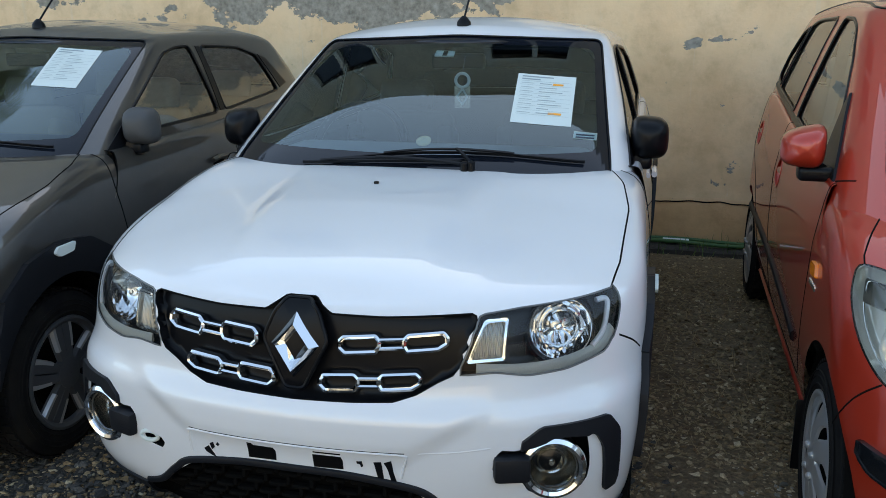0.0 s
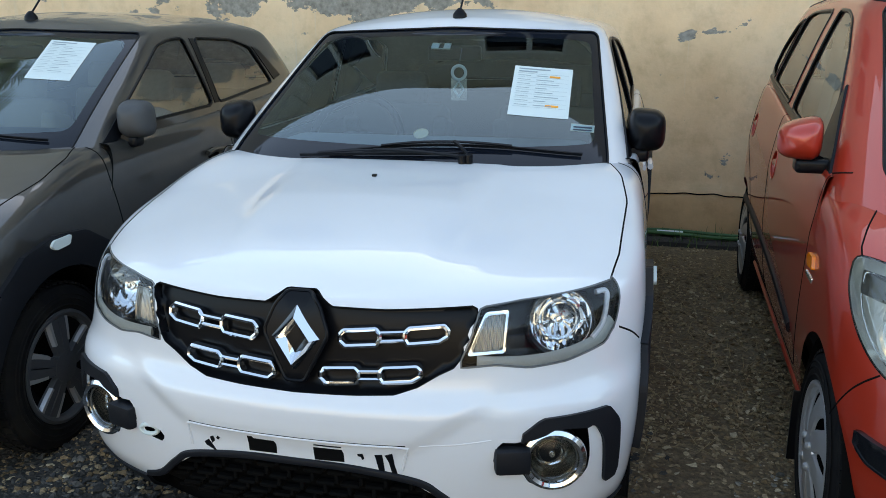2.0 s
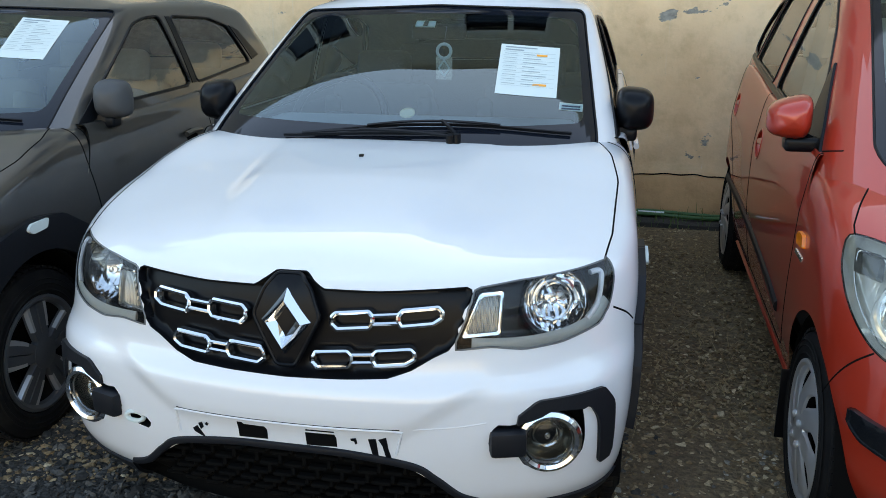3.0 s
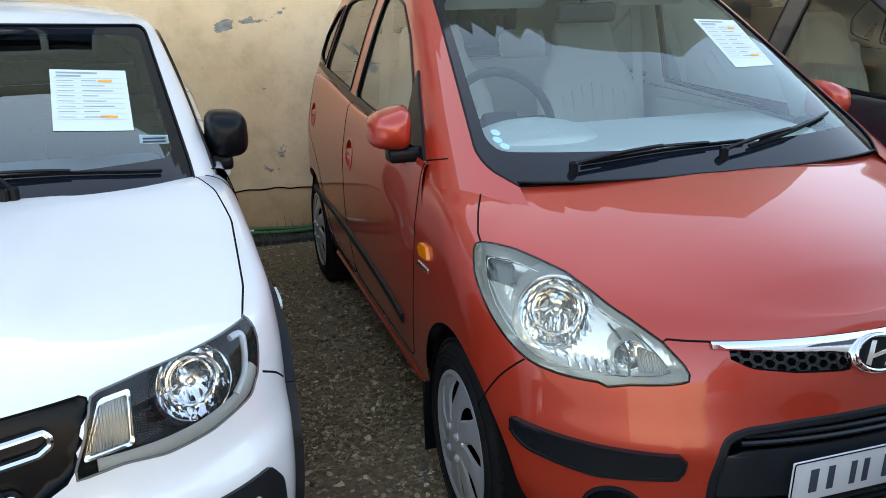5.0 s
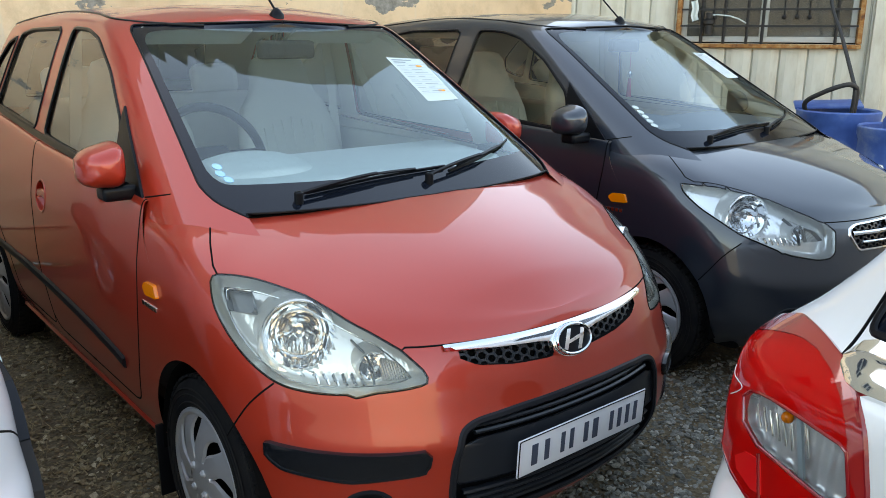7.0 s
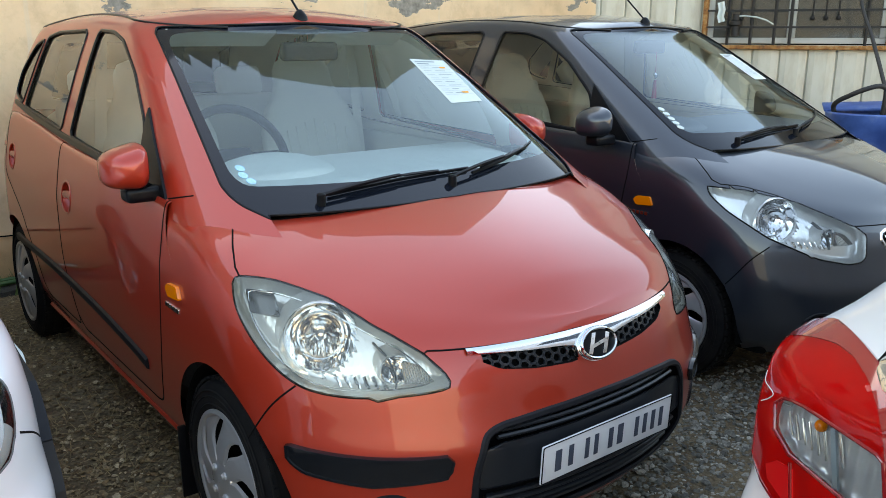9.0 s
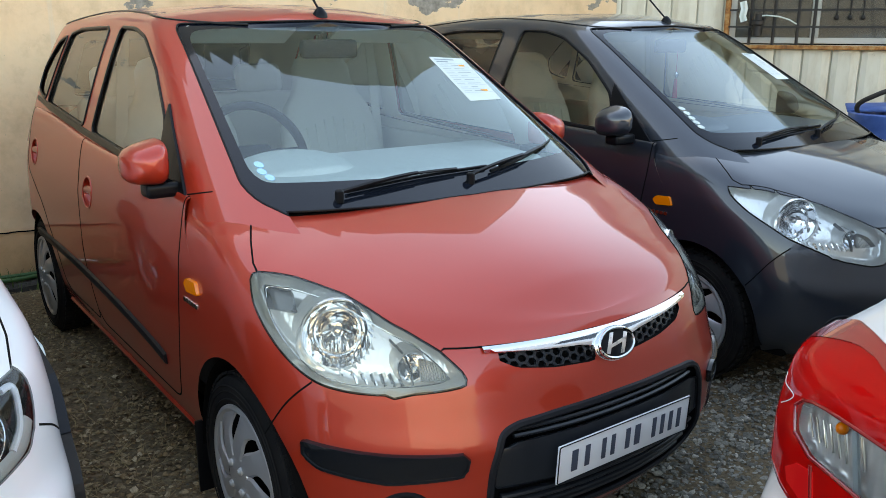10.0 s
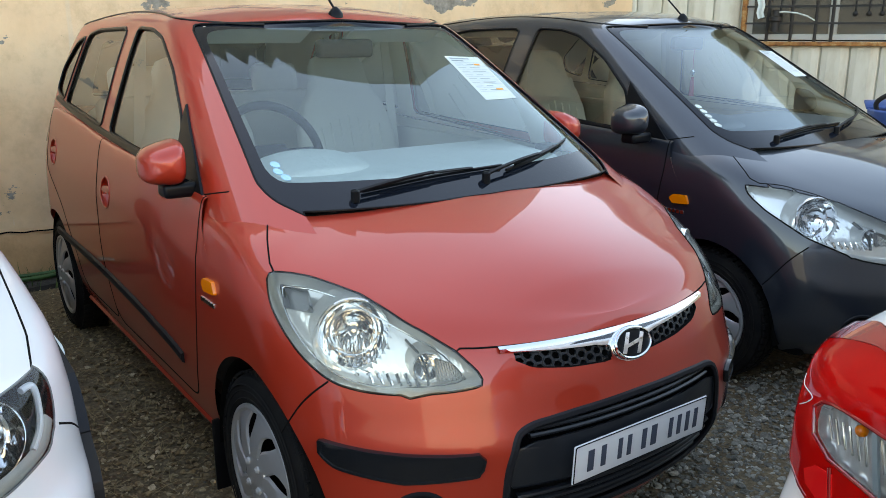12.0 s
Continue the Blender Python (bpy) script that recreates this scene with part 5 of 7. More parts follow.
        part("mud_flap", box(0.20, 0.012, 0.24, 0.004, (0.69 * s, 0.945, 0.175)), BLACK, car)
    # upper grille
    gr = group_part("upper_grille", car, "dark honeycomb upper grille with chrome trim")
    combs = {1: bmesh.new(), -1: bmesh.new()}
    if facelift:
        low.recess("grille_back", ("upper_grille",), 0.03, DARK, gr)
        combs[-1] = combs[1]
    else:
        for s in (1, -1):
            low.recess("grille_back", ("upper_grille",), 0.03, DARK, gr, "", s)
    r = 0.014
    for j in range(-5, 6):
        for i in range(-16, 17):
            x, z = i * r * 1.8, 0.668 + j * r * 1.56 + (r * 0.78 if i % 2 else 0)
            if signed(both([(0, 0.700), (0.28, 0.698), (0.335, 0.675), (0.30, 0.60), (0, 0.590)]) if facelift else both([(0.0, 0.69), (0.25, 0.692), (0.374, 0.704), (0.300, 0.660), (0.20, 0.645), (0.0, 0.636)]), np.array([[x, z]]))[0] < -0.008:
                continue
            if not facelift and abs(x) < 0.06:
                continue
            p, n = low.at([(x + r * math.cos(k * math.pi / 3), z + r * 0.8 * math.sin(k * math.pi / 3)) for k in range(6)], FRONT, 1, -0.014)
            sweep(p, [(-0.0019, -0.004), (-0.0019, 0.004), (0.0019, 0.004), (0.0019, -0.004)], n, True, combs[1 if x > 0 else -1])
    for s in ((1,) if facelift else (1, -1)):
        part("honeycomb", combs[s], CARRIER, gr)
    badge_z = 0.664
    if facelift:
        line_on(low, "chrome_bar", [(-0.31, 0.665), (0, 0.655), (0.31, 0.665)], FRONT, 1, CHROME, gr, 0.022, 0.010, 0.002)
        line_on(low, "chrome_bar", [(-0.27, 0.628), (0, 0.618), (0.27, 0.628)], FRONT, 1, CHROME, gr, 0.014, 0.008, 0.002)
        seal(low, "grille_edge", ("upper_grille",), CHROME, gr, 0.014, 0.006)
    else:
        bm = bmesh.new()
        for s in (1, -1):
            rows = []
            for t in np.linspace(0, 1, 30):
                x = 0.375 * (1 - t)
                top = 0.714 - 0.004 * t
                low_z = top - 0.013 - 0.024 * t - (0.012 * max(0, t - 0.7) / 0.3)
                p, n = low.at([(x, top + 0.002), (x, top), (x, (top + low_z) / 2), (x, low_z), (x, low_z - 0.002)], FRONT, s)
                rows.append([bm.verts.new(a + b * h) for a, b, h in zip(p, n, (-0.004, 0.007, 0.011, 0.009, -0.006))])
            for ra, rb in zip(rows, rows[1:]):
                for k in range(4):
                    bm.faces.new((ra[k], ra[k + 1], rb[k + 1], rb[k]))
        bmesh.ops.remove_doubles(bm, verts=bm.verts, dist=0.0005)
        part("chrome_moustache", bm, CHROME, gr, "chrome bar under the bonnet edge")
    slab_on(low, "badge_plate", circle(0, badge_z, 0.076, 40, 0.54), FRONT, 1, CHROME, gr, 0.014, "", 0.02)
    slab_on(low, "badge_field", circle(0, badge_z, 0.062, 40, 0.52), FRONT, 1, BLACK, gr, 0.017, "", 0.02)
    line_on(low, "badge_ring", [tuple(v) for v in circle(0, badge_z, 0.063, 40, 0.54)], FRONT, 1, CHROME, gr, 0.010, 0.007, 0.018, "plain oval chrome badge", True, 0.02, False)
    for st in ([(-0.046, -0.017), (-0.033, -0.022), (-0.003, 0.026), (-0.017, 0.027)], [(0.003, -0.026), (0.017, -0.027), (0.046, 0.017), (0.033, 0.022)], [(-0.027, -0.008), (-0.021, 0.001), (0.027, 0.008), (0.021, -0.001)]):
        slab_on(low, "badge_stroke", [(x, badge_z + z) for x, z in st], FRONT, 1, CHROME, gr, 0.021, "", 0.008)
    # lower grille
    lg = low.recess("lower_grille", ("lower_grille",), 0.05, BLACK, bumper, "black lower grille with slats")
    seal(low, "lower_grille_edge", ("lower_grille",), TRIM, lg, 0.020, 0.007)
    for z in (0.275, 0.298, 0.321, 0.344, 0.506, 0.522):
        w = 0.30 + 0.085 * math.sin(math.pi * min(1, max(0, (z - 0.25) / 0.30)))
        line_on(low, "grille_slat", [(-w, z), (-w / 2, z), (0, z), (w / 2, z), (w, z)], FRONT, 1, CARRIER, lg, 0.014, 0.010, -0.016)
    if not facelift:
        slab_on(low, "plate_carrier", soft_corners(both([(0, 0.496), (0.33, 0.492), (0.376, 0.478), (0.388, 0.42), (0.39, 0.375), (0, 0.368)]), 0.012), FRONT, 1, CARRIER, lg, -0.006, "textured black plate carrier", 0.02, 1.6)
        number_plate(car, low)
        for s in (1, -1):
            moulding(low, "rub_strip", ("rub_strip",), SHINY, bumper, 0.012, s, "black bumper rubbing strip")
            seal(low, "rub_strip_edge", ("rub_strip",), SHINY, bumper, 0.012, 0.012, x=s, lift=0.004)
    for s in (1, -1):
        low.recess("fog_blank", ("fog_hole",), 0.03, BLACK, bumper, "round black fog-lamp blank", s)
        seal(low, "fog_rim", ("fog_hole",), TRIM, bumper, 0.012, 0.006, x=s)
        g = group_part("headlamp", car, "large swept-back clear headlamp, lens slightly yellowed" if not facelift else "large swept-back clear headlamp")
        low.emit("lens", LENS if facelift else LENS_OLD, g, ("headlamp",), 0.002, x=s)
        low.recess("lamp_housing", ("headlamp",), 0.075, LAMP_GREY, g, "", s, (-0.62 * s, 0.75, 0.0), [((0.628 * s, 0.330, 0.728), (0.55 * s, -1, 0.10), 0.085), ((0.520 * s, 0.168, 0.672), (0.35 * s, -1, 0.05), 0.034)])
        seal(low, "lamp_edge", ("headlamp",), GAP, g, 0.006, 0.002, x=s)
        f = (0.55 * s, -1, 0.10)
        bowl(g, (0.628 * s, 0.330, 0.728), f, 0.087, 0.070, rings=((0.62, 0.40),), flutes=True, surround=LAMP_GREY)
        bowl(g, (0.520 * s, 0.168, 0.672), (0.35 * s, -1, 0.05), 0.036, 0.030, "position_lamp", surround=LAMP_GREY)
        slab_on(low, "indicator_bulb_window", soft_corners([(0.462, 0.652), (0.484, 0.690), (0.520, 0.705), (0.528, 0.652)], 0.008), FRONT, s, CLEAR_RIB, g, -0.030, "ribbed clear inner lens", 0.02, 1.0)
        fin = [(0.548, 0.640), (0.540, 0.675), (0.545, 0.712), (0.560, 0.748)]
        line_on(low, "lamp_divider", fin, FRONT, s, SMOKE, g, 0.006, 0.010, -0.030)
        for k in range(6):
            u = 0.566 + 0.018 * k
            line_on(low, "lamp_flute", [(u, 0.640 + 0.001 * k), (u + 0.004, 0.672)], FRONT, s, SILVER, g, 0.010, 0.006, -0.034)
        if not facelift:
            slab_on(low, "lamp_blind", soft_corners(proj2([(0.690, 0.445, 0.836), (0.745, 0.500, 0.836), (0.742, 0.470, 0.785), (0.700, 0.410, 0.790)], CORNER), 0.008), CORNER, s, SMOKE, g, -0.030, "grey blind panel inside the lamp", 0.02, 1.0)
        for off in () if facelift else (0.84,):
            pts = [tuple(np.array(np.mean(lamp2, axis=0)) + (np.array(v) - np.mean(lamp2, axis=0)) * off) for v in lamp2]
            line_on(low, "lens_line", pts, CORNER, s, SILVER, g, 0.004, 0.003, -0.012, "", True, 0.02, False)
    # glass
    screen = soft_corners([(-0.50, 0.9), (0.50, 0.9), (0.60, 0.972), (0.638, 0.996), (0.652, 1.03), (0.545, 1.472), (0, 1.49), (-0.545, 1.472), (-0.652, 1.03), (-0.638, 0.996), (-0.60, 0.972)], 0.03)
    clear_part = soft_corners([(-0.618, 1.038), (0, 1.024), (0.618, 1.038), (0.526, 1.450), (0.42, 1.458), (0, 1.468), (-0.42, 1.460), (-0.526, 1.450)], 0.05)
    sides = [soft_corners([(1.20, 1.005), (1.27, 1.18), (1.46, 1.325), (1.66, 1.425), (1.80, 1.455), (1.98, 1.462), (2.06, 1.065)], 0.03),
             soft_corners([(2.19, 1.075), (2.12, 1.462), (2.55, 1.455), (2.70, 1.435), (2.86, 1.125)], 0.03),
             soft_corners([(2.91, 1.135), (2.75, 1.428), (2.88, 1.40), (3.06, 1.27), (3.08, 1.17)], 0.03)]
    back = soft_corners([(-0.5, 1.12), (0.5, 1.12), (0.45, 1.42), (-0.45, 1.42)], 0.04)
    cab.cut("below_cowl", both([(0, 0.85), (0.59, 0.85), (0.59, 0.972), (0.4, 0.970), (0, 0.966)]), FRONT, facing=0.3)
    glazing(cab, car, paint_mat, screen, clear_part, sides, back, seats, CLEANER_GLASS if facelift else GLASS_TINTED, DOOR_PLAIN if facelift else SIDE_GLASS)
    for s in (1, -1):
        line_on(cab, "roof_ditch_strip", [(1.50, 1.472), (1.9, 1.513), (2.4, 1.522), (3.0, 1.47)], SIDE, s, BLACK, car, 0.012, 0.004)
        slab_on(cab, "mirror_sail", [(0.97, 0.985), (1.10, 1.095), (1.262, 1.225), (1.238, 0.99)], SIDE, s, BLACK, car, 0.008)
        line_on(cab, "belt_strip", [(1.20, 0.998), (1.7, 1.030), (2.2, 1.060), (2.7, 1.098), (3.05, 1.135)], SIDE, s, BLACK, car, 0.028, 0.008)
        line_on(cab, "pillar_gap", [(0.86, 1.012), (0.92, 1.0), (0.97, 0.99)], SIDE, s, GAP, car, 0.005, 0.0015)
        mirror_part(car, s, (((0.90 if s < 0 else 0.74) if facelift else (0.838 if s < 0 else 0.765)) * s, 1.060 if s < 0 or not facelift else 1.20, 1.080), (0.132, 0.11, 0.150), paint_mat, (0.750 * s, 1.11, 0.985), "painted door mirror on a black arm", 8, 0.34)
    wheel_wells(car, q)
    for hub in q["hubs"]:
        for s in (1, -1):
            wheel(car, hub, q["hub_z"], s, 0.782, q["tyre"], "cover")
    part("underbody", box(1.36, 2.9, 0.06, 0.02, (0, 1.75, 0.20)), DARK, car)
    wiper(cab, car, [(-0.40, 1.004), (-0.15, 1.020), (0.13, 1.026)], (-0.43, 0.996))
    wiper(cab, car, [(0.13, 1.014), (0.30, 1.034), (0.53, 1.068)], (0.03, 1.004))
    antenna(car, 0, 1.525, 1.508)
    # inside
    bm = box(1.30, 0.56, 0.14, 0.06, (0, 1.06, 0.950), 4)
    for v in bm.verts:
        v.co.x *= 1 - 0.22 * max(0.0, min(1.0, (1.0 - v.co.y) / 0.2))
    part("dashboard", bm, dash_mat, car)
    bm = bmesh.new()
    bmesh.ops.create_uvsphere(bm, u_segments=24, v_segments=12, radius=1)
    bmesh.ops.transform(bm, matrix=Matrix.Translation((-0.36, 1.08, 0.99)) @ Matrix.Diagonal((0.22, 0.20, 0.085, 1)), verts=bm.verts)
    part("instrument_hood", bm, dash_mat, car)
    part("floor_pan", box(1.38, 2.3, 0.05, 0, (0, 2.0, 0.31)), CHARCOAL, car)
    steering_wheel(car, -0.36, 1.36, 1.03, CHARCOAL)
    for x in (-0.36, 0.36):
        seat(car, x, 1.75, 0.28, seats, 1.18, 0.54, bucket=True)
    seat(car, 0, 2.55, 0.28, seats, 1.12, 1.24, True, True)
    part("rear_view_mirror", box(0.24, 0.04, 0.07, 0.02, (0.02, 1.50, 1.385), 3), CHARCOAL, car)
    part("sun_visor", box(0.42, 0.015, 0.12, 0.006, (-0.30, 1.60, 1.435), 2, rot=Matrix.Rotation(radians(65), 4, "X")), seats, car)
    part("sun_visor", box(0.42, 0.015, 0.12, 0.006, (0.30, 1.60, 1.435), 2, rot=Matrix.Rotation(radians(65), 4, "X")), seats, car)
    for s in (1, -1):
        part("door_card", box(0.04, 1.95, 0.5, 0.015, (0.71 * s, 2.0, 0.74), 2), seats, car)
        part("seat_belt", box(0.045, 0.004, 0.75, 0, (0.60 * s, 2.10, 1.10), rot=Matrix.Rotation(radians(-6 * s), 4, "Y")), seats, car)
    return car, low, cab

# ---- the row of cars ----
ASH = material("ash_grey_dashboard", (0.27, 0.29, 0.30), 0.75)
FADED = material("faded_grey_plastic", (0.055, 0.056, 0.058), 0.55)
FAWN = material("fawn_upholstery", (0.34, 0.30, 0.22), 0.85)
CARS = {"K": place(-0.276, 1.798, 14.0), "R": place(1.693, 1.273, 15.24), "G": place(3.738, 0.766, 14.5), "D": place(-2.12, 2.158, 11.2)}
white_car, w_low, w_cab = crossover(CARS["K"], WHITE, "white_crossover", "white crossover hatchback with black cladding and chrome grille", "twin", CHARCOAL, ASH)
grey_car, g_low, g_cab = crossover(CARS["D"], GREY_BROWN, "brown_grey_crossover", "dusty brown-grey crossover hatchback with black cladding", DARK_RIM, FAWN, BLACK, FADED)
red_car, r_low, r_cab = compact(CARS["R"], RED, "red_hatchback", "copper-red metallic compact hatchback with chrome grille bar", False, BEIGE, CLOTH)
slate_car, s_low, s_cab = compact(CARS["G"], SLATE, "slate_hatchback", "slate-grey metallic compact hatchback with cream seats", True, CREAM, ASH)

LINES = [(0.08, 0.62, 0.93, 0.955), (0.08, 0.40, 0.875, 0.90)] + [(0.08, 0.30, 0.80 - 0.085 * k, 0.808 - 0.085 * k) for k in range(8)] + [(0.40, 0.60 + 0.1 * (k % 3), 0.80 - 0.085 * k, 0.812 - 0.085 * k) for k in range(8)] + [(0.06, 0.94, 0.765 - 0.085 * k, 0.768 - 0.085 * k) for k in range(8)] + [(0.06, 0.94, 0.845, 0.849)]
MARKS = [(0.62, 0.80, 0.785, 0.825), (0.60, 0.82, 0.195, 0.235)]
sheet_on(w_cab, white_car, [(0.303, 1.124), (0.509, 1.110), (0.496, 1.256), (0.285, 1.271)], -0.0026, LINES, MARKS)
sheet_on(g_cab, grey_car, [(0.263, 1.216), (0.461, 1.206), (0.425, 1.344), (0.21, 1.358)], -0.0026, LINES, MARKS[:0])
sheet_on(r_cab, red_car, [(0.338, 1.209), (0.512, 1.207), (0.531, 1.349), (0.343, 1.359)], -0.0026, LINES, MARKS)
sheet_on(s_cab, slate_car, [(0.345, 1.225), (0.500, 1.222), (0.505, 1.345), (0.345, 1.352)], -0.0026, LINES, MARKS[:0])
# stickers behind the white car's screen and its hanging tag
slab_on(w_cab, "round_sticker", circle(0.029, 1.068, 0.026, 20, 0.5), FRONT, 1, CREAM, white_car, -0.008, "small round cream sticker on the screen", 0.01)
slab_on(w_cab, "label_sticker", [(0.522, 1.080), (0.598, 1.072), (0.598, 1.090), (0.522, 1.099)], FRONT, 1, PAPER, white_car, -0.004, "small printed label in the screen corner", 0.02)
for v0 in (1.082, 1.089):
    slab_on(w_cab, "print_bar", [(0.530, v0 - 0.0005), (0.590, v0 - 0.006), (0.590, v0 - 0.0035), (0.530, v0 + 0.002)], FRONT, 1, INK, white_car, -0.003, "", 0.02)
slab_on(w_cab, "mirror_mount_pad", [(-0.066, 1.330), (0.012, 1.329), (0.010, 1.346), (-0.066, 1.348)], FRONT, 1, PAPER, white_car, -0.010, "pale mounting pad", 0.02)
slab_on(w_cab, "mirror_mount", [(-0.035, 1.331), (-0.018, 1.331), (-0.018, 1.346), (-0.035, 1.346)], FRONT, 1, BLACK, white_car, -0.008, "", 0.02)
TAG = clear("clear_acrylic_tag", (0.75, 0.80, 0.74), 0.05, 1.5, 0.25)
tag = thing("hanging_tag", CARS["K"] @ pose(0.062, 1.46, 1.175, 0, 0, 0), "clear plastic tag hanging from the rear-view mirror", "ornament")
part("tag_plate", box(0.062, 0.004, 0.085, 0.0015, (0, 0, 0)), TAG, tag)
part("tag_ring", sweep([(0.026 * math.cos(a), 0, 0.062 + 0.026 * math.sin(a)) for a in np.linspace(0, 2 * math.pi, 24)[:-1]], ring_section(0.006, 8), [(0, -1, 0)] * 23, True), PAPER, tag)
bm = bmesh.new()
for k in range(4):
    a, b = [(0, 0.03), (0.02, 0), (0, -0.03), (-0.02, 0)][k], [(0, 0.03), (0.02, 0), (0, -0.03), (-0.02, 0)][(k + 1) % 4]
    sweep([(a[0], -0.003, a[1]), (b[0], -0.003, b[1])], [(-0.003, -0.001), (-0.003, 0.001), (0.003, 0.001), (0.003, -0.001)], [(0, -1, 0)] * 2, False, bm)
part("tag_diamond", bm, PAPER, tag)
part("cord", sweep([(0, 0, 0.085), (0.0, 0.05, 0.15)], ring_section(0.0015, 6), [(0, -1, 0)] * 2), INK, tag)
# dots in the corner of the compact cars' screens
BLUE_DOT = material("pale_blue_sticker", (0.35, 0.62, 0.80), 0.5)
for cab_, car_, dots in ((r_cab, red_car, [(-0.578, 1.078), (-0.582, 1.062), (-0.572, 1.048)]), (s_cab, slate_car, [(-0.585, 1.128), (-0.588, 1.110), (-0.592, 1.092), (-0.596, 1.075), (-0.60, 1.058)])):
    for x, z in dots:
        slab_on(cab_, "round_sticker", circle(x, z, 0.012, 12, 0.6), FRONT, 1, BLUE_DOT if car_ is red_car else PAPER, car_, -0.002, "", 0.01)
tassel = thing("red_tassel", CARS["G"] @ pose(-0.02, 1.42, 1.22), "red tassel charm hanging from the rear-view mirror", "ornament")
part("cord", sweep([(0, 0, 0.0), (0, 0, 0.14)], ring_section(0.0015, 6), [(0, -1, 0)] * 2), WINE, tassel)
part("bead", lathe([(0.001, 0.0), (0.012, 0.01), (0.014, 0.02), (0.010, 0.03), (0.001, 0.036)], 16, "z"), SILVER, tassel)
part("fringe", lathe([(0.001, -0.002), (0.008, -0.004), (0.011, -0.05), (0.014, -0.10), (0.001, -0.10)], 16, "z"), WINE, tassel)


# ---- white hatchback seen at its rear corner ----
QUARTER = ((-0.89619, 0.44368, 0), (0.18199, 0.36761, 0.91200), (-0.40463, -0.81732, 0.41019))     # square on to the tail lamp
TAIL_RED = material("red_lamp_plastic", (0.72, 0.010, 0.012), 0.14, 0.0, 0.45)
TAIL_DEEP = material("deep_red_lamp_plastic", (0.26, 0.006, 0.010), 0.10, 0.0, 1.0)
TAIL_GLASS = clear("clear_lamp_window", (0.97, 0.97, 0.97), 0.02, 1.35)
TAIL_SILVER = material("ribbed_lamp_silver", (0.66, 0.66, 0.65), 0.22, 0.45)
w_ = TAIL_SILVER.node_tree.nodes.new("ShaderNodeTexWave")
w_.inputs["Scale"].default_value, w_.inputs["Distortion"].default_value = 26.0, 1.2
TAIL_SILVER.node_tree.links.new(coords(TAIL_SILVER, (0.4, 1.0, 0.25)), w_.inputs["Vector"])
bump(TAIL_SILVER, w_.outputs["Fac"], 0.7, 0.006)
TAIL_CLEARRED = clear("clear_red_lens", (0.90, 0.035, 0.03), 0.01, 1.55, 0.45, (1.0, 1.0, 1.0), (0.78, 0.008, 0.008))
TAIL_BACK = material("lamp_inner_reflector", (0.88, 0.87, 0.86), 0.35, 0.0)
bump(TAIL_BACK, noise_tex(TAIL_BACK, coords(TAIL_BACK, (14.0, 14.0, 5.0)), 1.0, 1), 0.6, 0.02)
TAIL_CLEAR = material("clear_lamp_edge", (0.36, 0.020, 0.018), 0.08, 0.0, 1.0)
for m_, k_ in ((TAIL_RED, 0.06), (TAIL_DEEP, 0.04)):
    bump(m_, noise_tex(m_, coords(m_), 30.0, 2), k_, 0.004)


